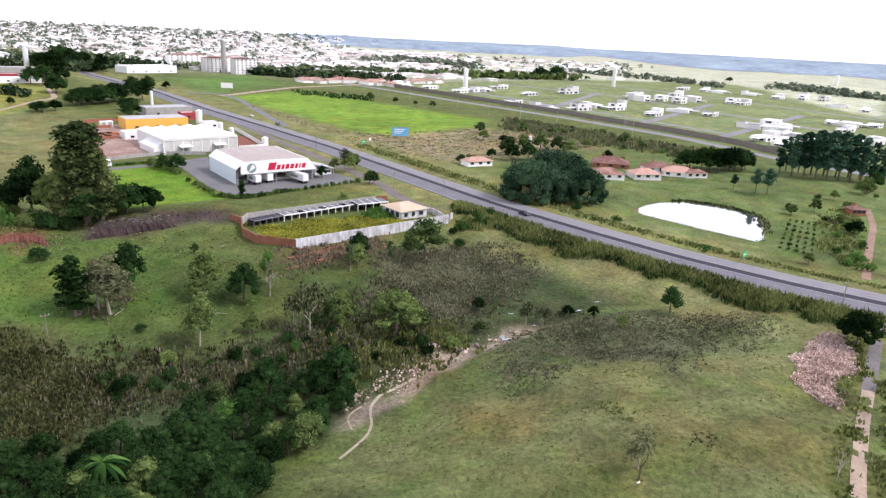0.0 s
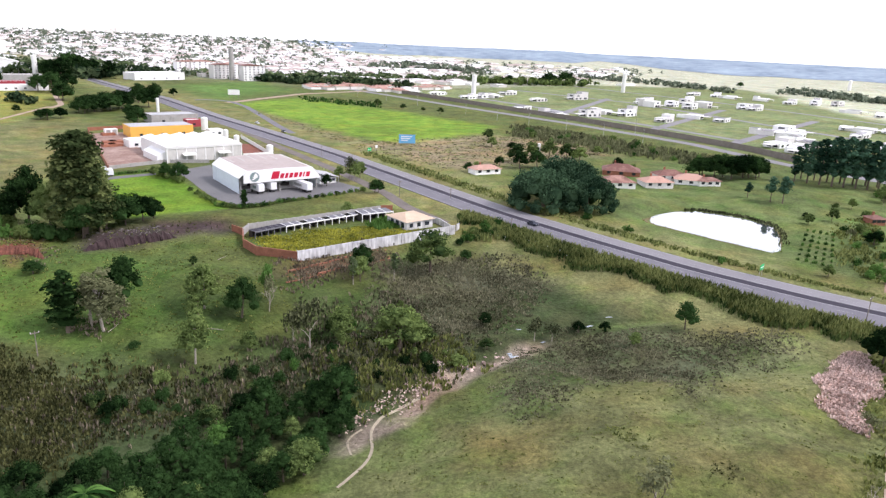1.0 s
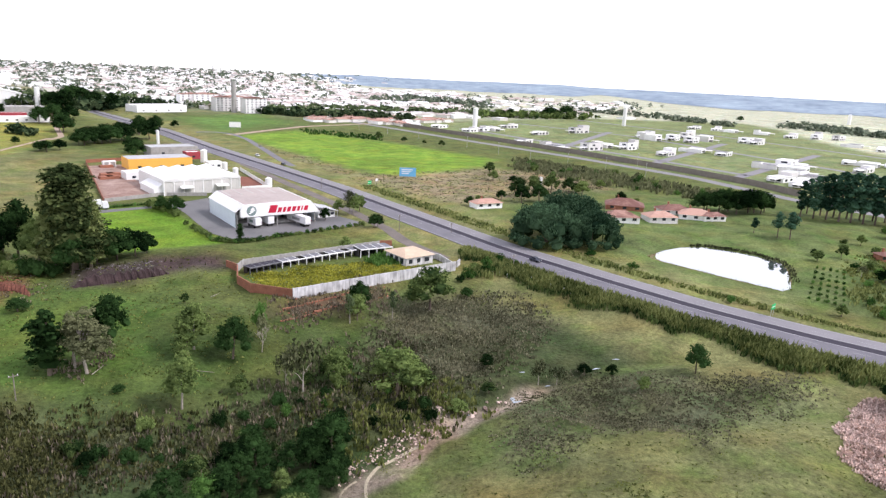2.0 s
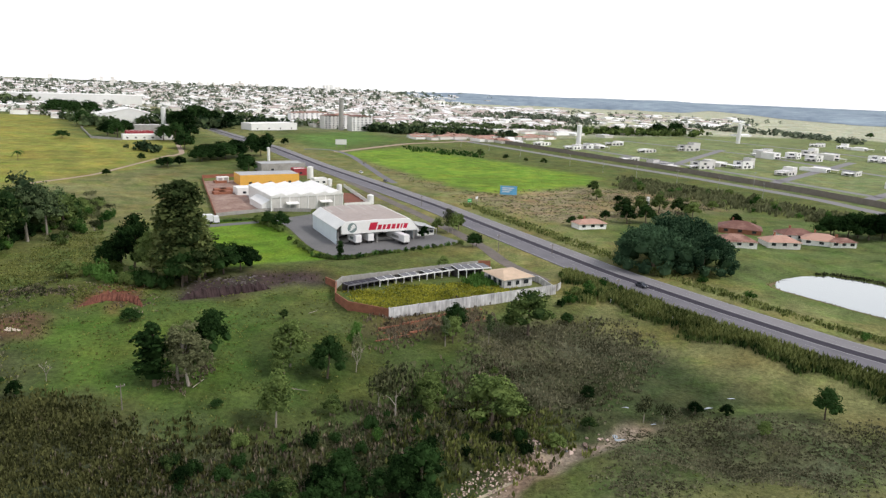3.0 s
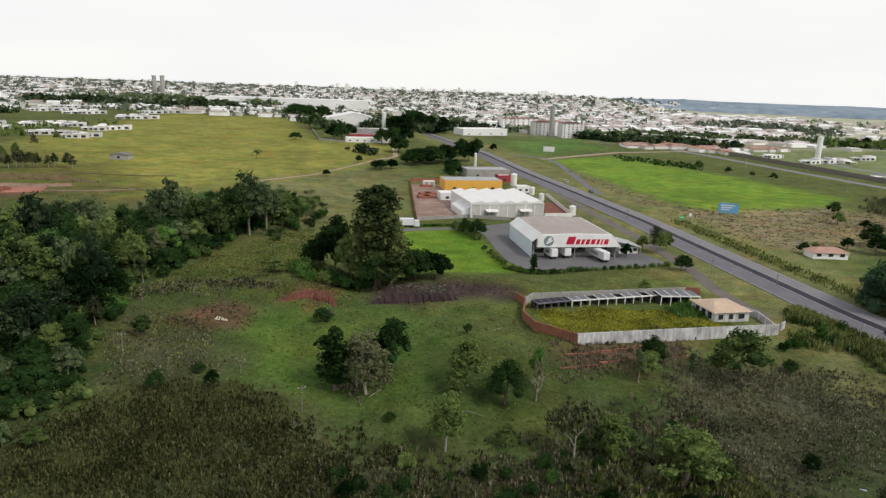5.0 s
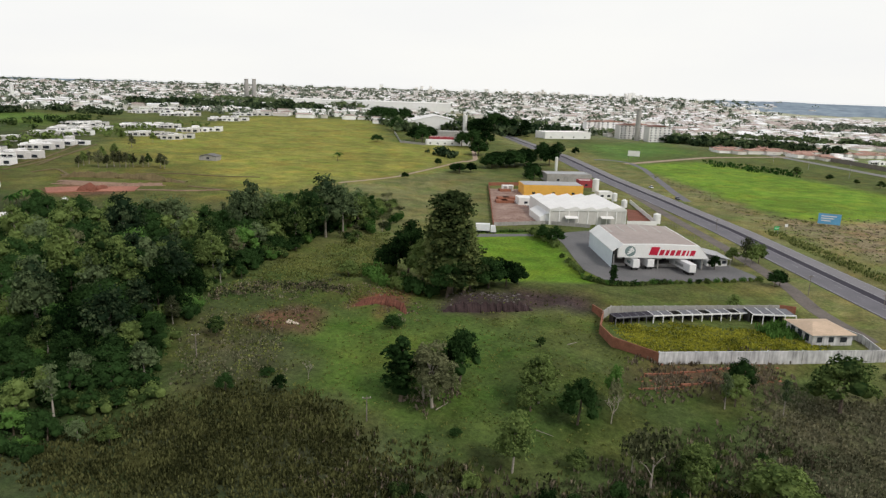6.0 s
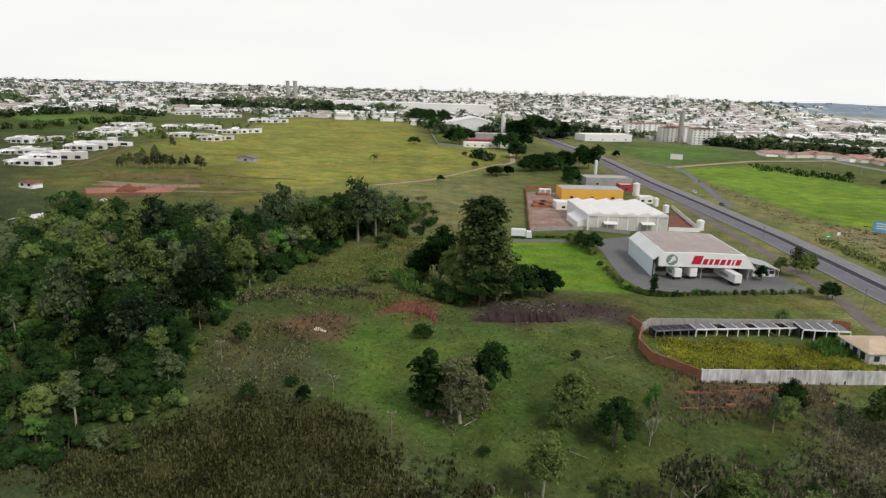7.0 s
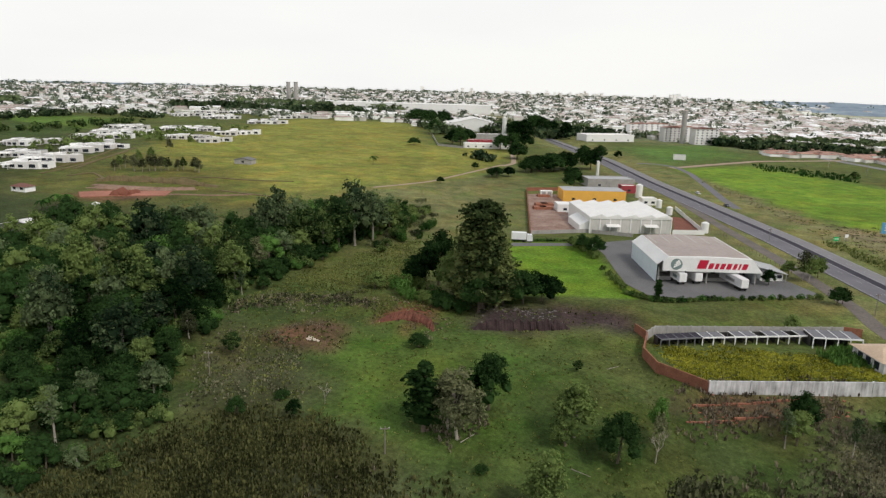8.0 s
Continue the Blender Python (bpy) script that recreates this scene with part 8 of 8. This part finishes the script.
def belt(line, n, width, size, seed, label, mat=None, leaves=26):
    rng = np.random.default_rng(seed)
    p = np.array(line, float)
    t = rng.uniform(0, len(p) - 1, n)
    i = t.astype(int)
    q = p[i] + (p[i + 1] - p[i]) * (t - i)[:, None] + rng.normal(0, width, (n, 2))
    return clumps("tree_belt", q[:, 0], q[:, 1], size * rng.uniform(0.6, 1.3, n), leaves, mat or LEAF_GUM, label, seed)


belt([(-189.8, 888.4), (-132, 872.7), (-77, 873.1), (-7.4, 870.7)], 130, 8, 6.0, 1, "dark belt of trees behind the fields")
belt([(-134.5, 994.1), (-8.8, 1017.4), (102.7, 1074)], 120, 14, 6.0, 2, "dark belt of trees at the edge of town")
belt([(98.8, 1031.7), (179.3, 1062.1), (276.4, 1101.9)], 70, 10, 6.5, 3, "grey-green belt of trees beyond the estate", LEAF_MID)
belt([(-373.6, 827.7), (-397.2, 788.7), (-441.5, 805.9)], 70, 16, 7.0, 4, "dark trees round the far depot")
belt([(-390.7, 874), (-330.8, 831.2), (-314.4, 913.5)], 60, 14, 6.5, 5, "dark trees beside the highway's end")
belt([(-993.4, 743.7), (-902.3, 803.8), (-768.8, 845.6), (-724.9, 902.2)], 170, 12, 9.0, 6, "dark belt of trees behind the white sheds")
belt([(-1152.9, 1045.2), (-1000, 1120.6), (-804.7, 1095.2)], 150, 14, 9.0, 7, "dark belt of trees round the factory")
belt([(-1248.7, 606.2), (-1160.5, 594.9)], 30, 10, 8.0, 8, "dark wood beyond the suburb")
belt([(-826, 414.2), (-859.8, 466.7), (-868.5, 504.5)], 36, 8, 5.0, 9, "dark bushes in the suburb field")
belt([(-914, 566.6), (-838.6, 571.8), (-772.9, 571.6)], 40, 6, 5.0, 10, "dark bushes in the suburb field")
belt([(-447.9, 848), (-462.9, 978), (-364.3, 952.8)], 70, 12, 6.5, 11, "dark trees beside the highway's end")
belt([(-622.2, 884.2), (-526.6, 805.2), (-419.7, 694.8)], 60, 9, 6.0, 12, "dark trees round the depot")
belt([(-74.9, 1327), (53, 1365.6), (116.4, 1338.8)], 60, 25, 8.0, 13, "grey far wood on the slope", LEAF_HAZED)
belt([(713.6, 1271.1), (671.3, 931.4)], 60, 6, 4.0, 14, "dark hedge line across the far fields", LEAF_HAZED)
belt([(-512.3, 293.6), (-550.5, 352.1), (-586.9, 455.7), (-595.5, 551.9)], 60, 16, 3.6, 17, "dark garden trees among the suburb houses", LEAF_MID)
belt([(-663.9, 340.5), (-694.1, 422.3), (-734.4, 530.4)], 50, 14, 4.0, 18, "garden trees behind the suburb houses", LEAF_MID)
belt([(-265.5, 911.7), (-199.9, 922.8), (-118.1, 920.6), (-50.6, 924.4)], 120, 10, 5.5, 15, "dark belt of trees before the town")
belt([(-295.7, 533.3), (-269.3, 520.5)], 12, 5, 4.0, 16, "bushes in the far pasture")

belt([(336.1, 1329), (446.1, 1210.3), (495.4, 1074.2)], 60, 10, 6.0, 21, "grey-green line of trees across the far fields", LEAF_HAZED)
belt([(-31.2, 1500.6), (51.4, 1476.5)], 50, 20, 7.0, 22, "far clump of trees on the pale slope", LEAF_HAZED)
belt([(623, 1143.6), (652.9, 1049.4), (666.5, 963.5)], 60, 14, 6.0, 23, "far hedge before the hills", LEAF_HAZED)

# ---- far hills: long wooded ridges and pale slopes, haze put into their blue ----
def ridge(name, r, lo, hi, base, top, mat, label, seed, depth=260):
    v, f = [], []
    n = 420
    jag = np.random.default_rng(int(seed * 10)).normal(0, 0.016, n + 1)
    for i in range(n + 1):
        k = i / n
        b = radians(lo + (hi - lo) * k)
        e = math.sin(math.pi * min(1, k * 5, (1 - k) * 5) / 2)
        h = base + (top - base) * e * (0.75 + 0.2 * math.sin(k * 9 + seed) + 0.1 * math.sin(k * 31 + 2 * seed) + 0.03 * math.sin(k * 117) + jag[i])
        dd = depth * (0.5 + 0.45 * e + 0.02 * math.sin(k * 23 + seed) + 0.012 * math.sin(k * 61))
        for rr, z in ((r - dd, base), (r - dd * 0.5, base + (h - base) * 0.6), (r, h), (r + depth * 0.4, base)):
            v.append((rr * math.sin(b), 20 + rr * math.cos(b), z))
        if i:
            s = 4 * i
            f += [(s - 4 + j, s + j, s + j + 1, s - 3 + j) for j in range(3)]
    return tagged(sheet(name, v, f, mat), label, "hills", kind="structure")


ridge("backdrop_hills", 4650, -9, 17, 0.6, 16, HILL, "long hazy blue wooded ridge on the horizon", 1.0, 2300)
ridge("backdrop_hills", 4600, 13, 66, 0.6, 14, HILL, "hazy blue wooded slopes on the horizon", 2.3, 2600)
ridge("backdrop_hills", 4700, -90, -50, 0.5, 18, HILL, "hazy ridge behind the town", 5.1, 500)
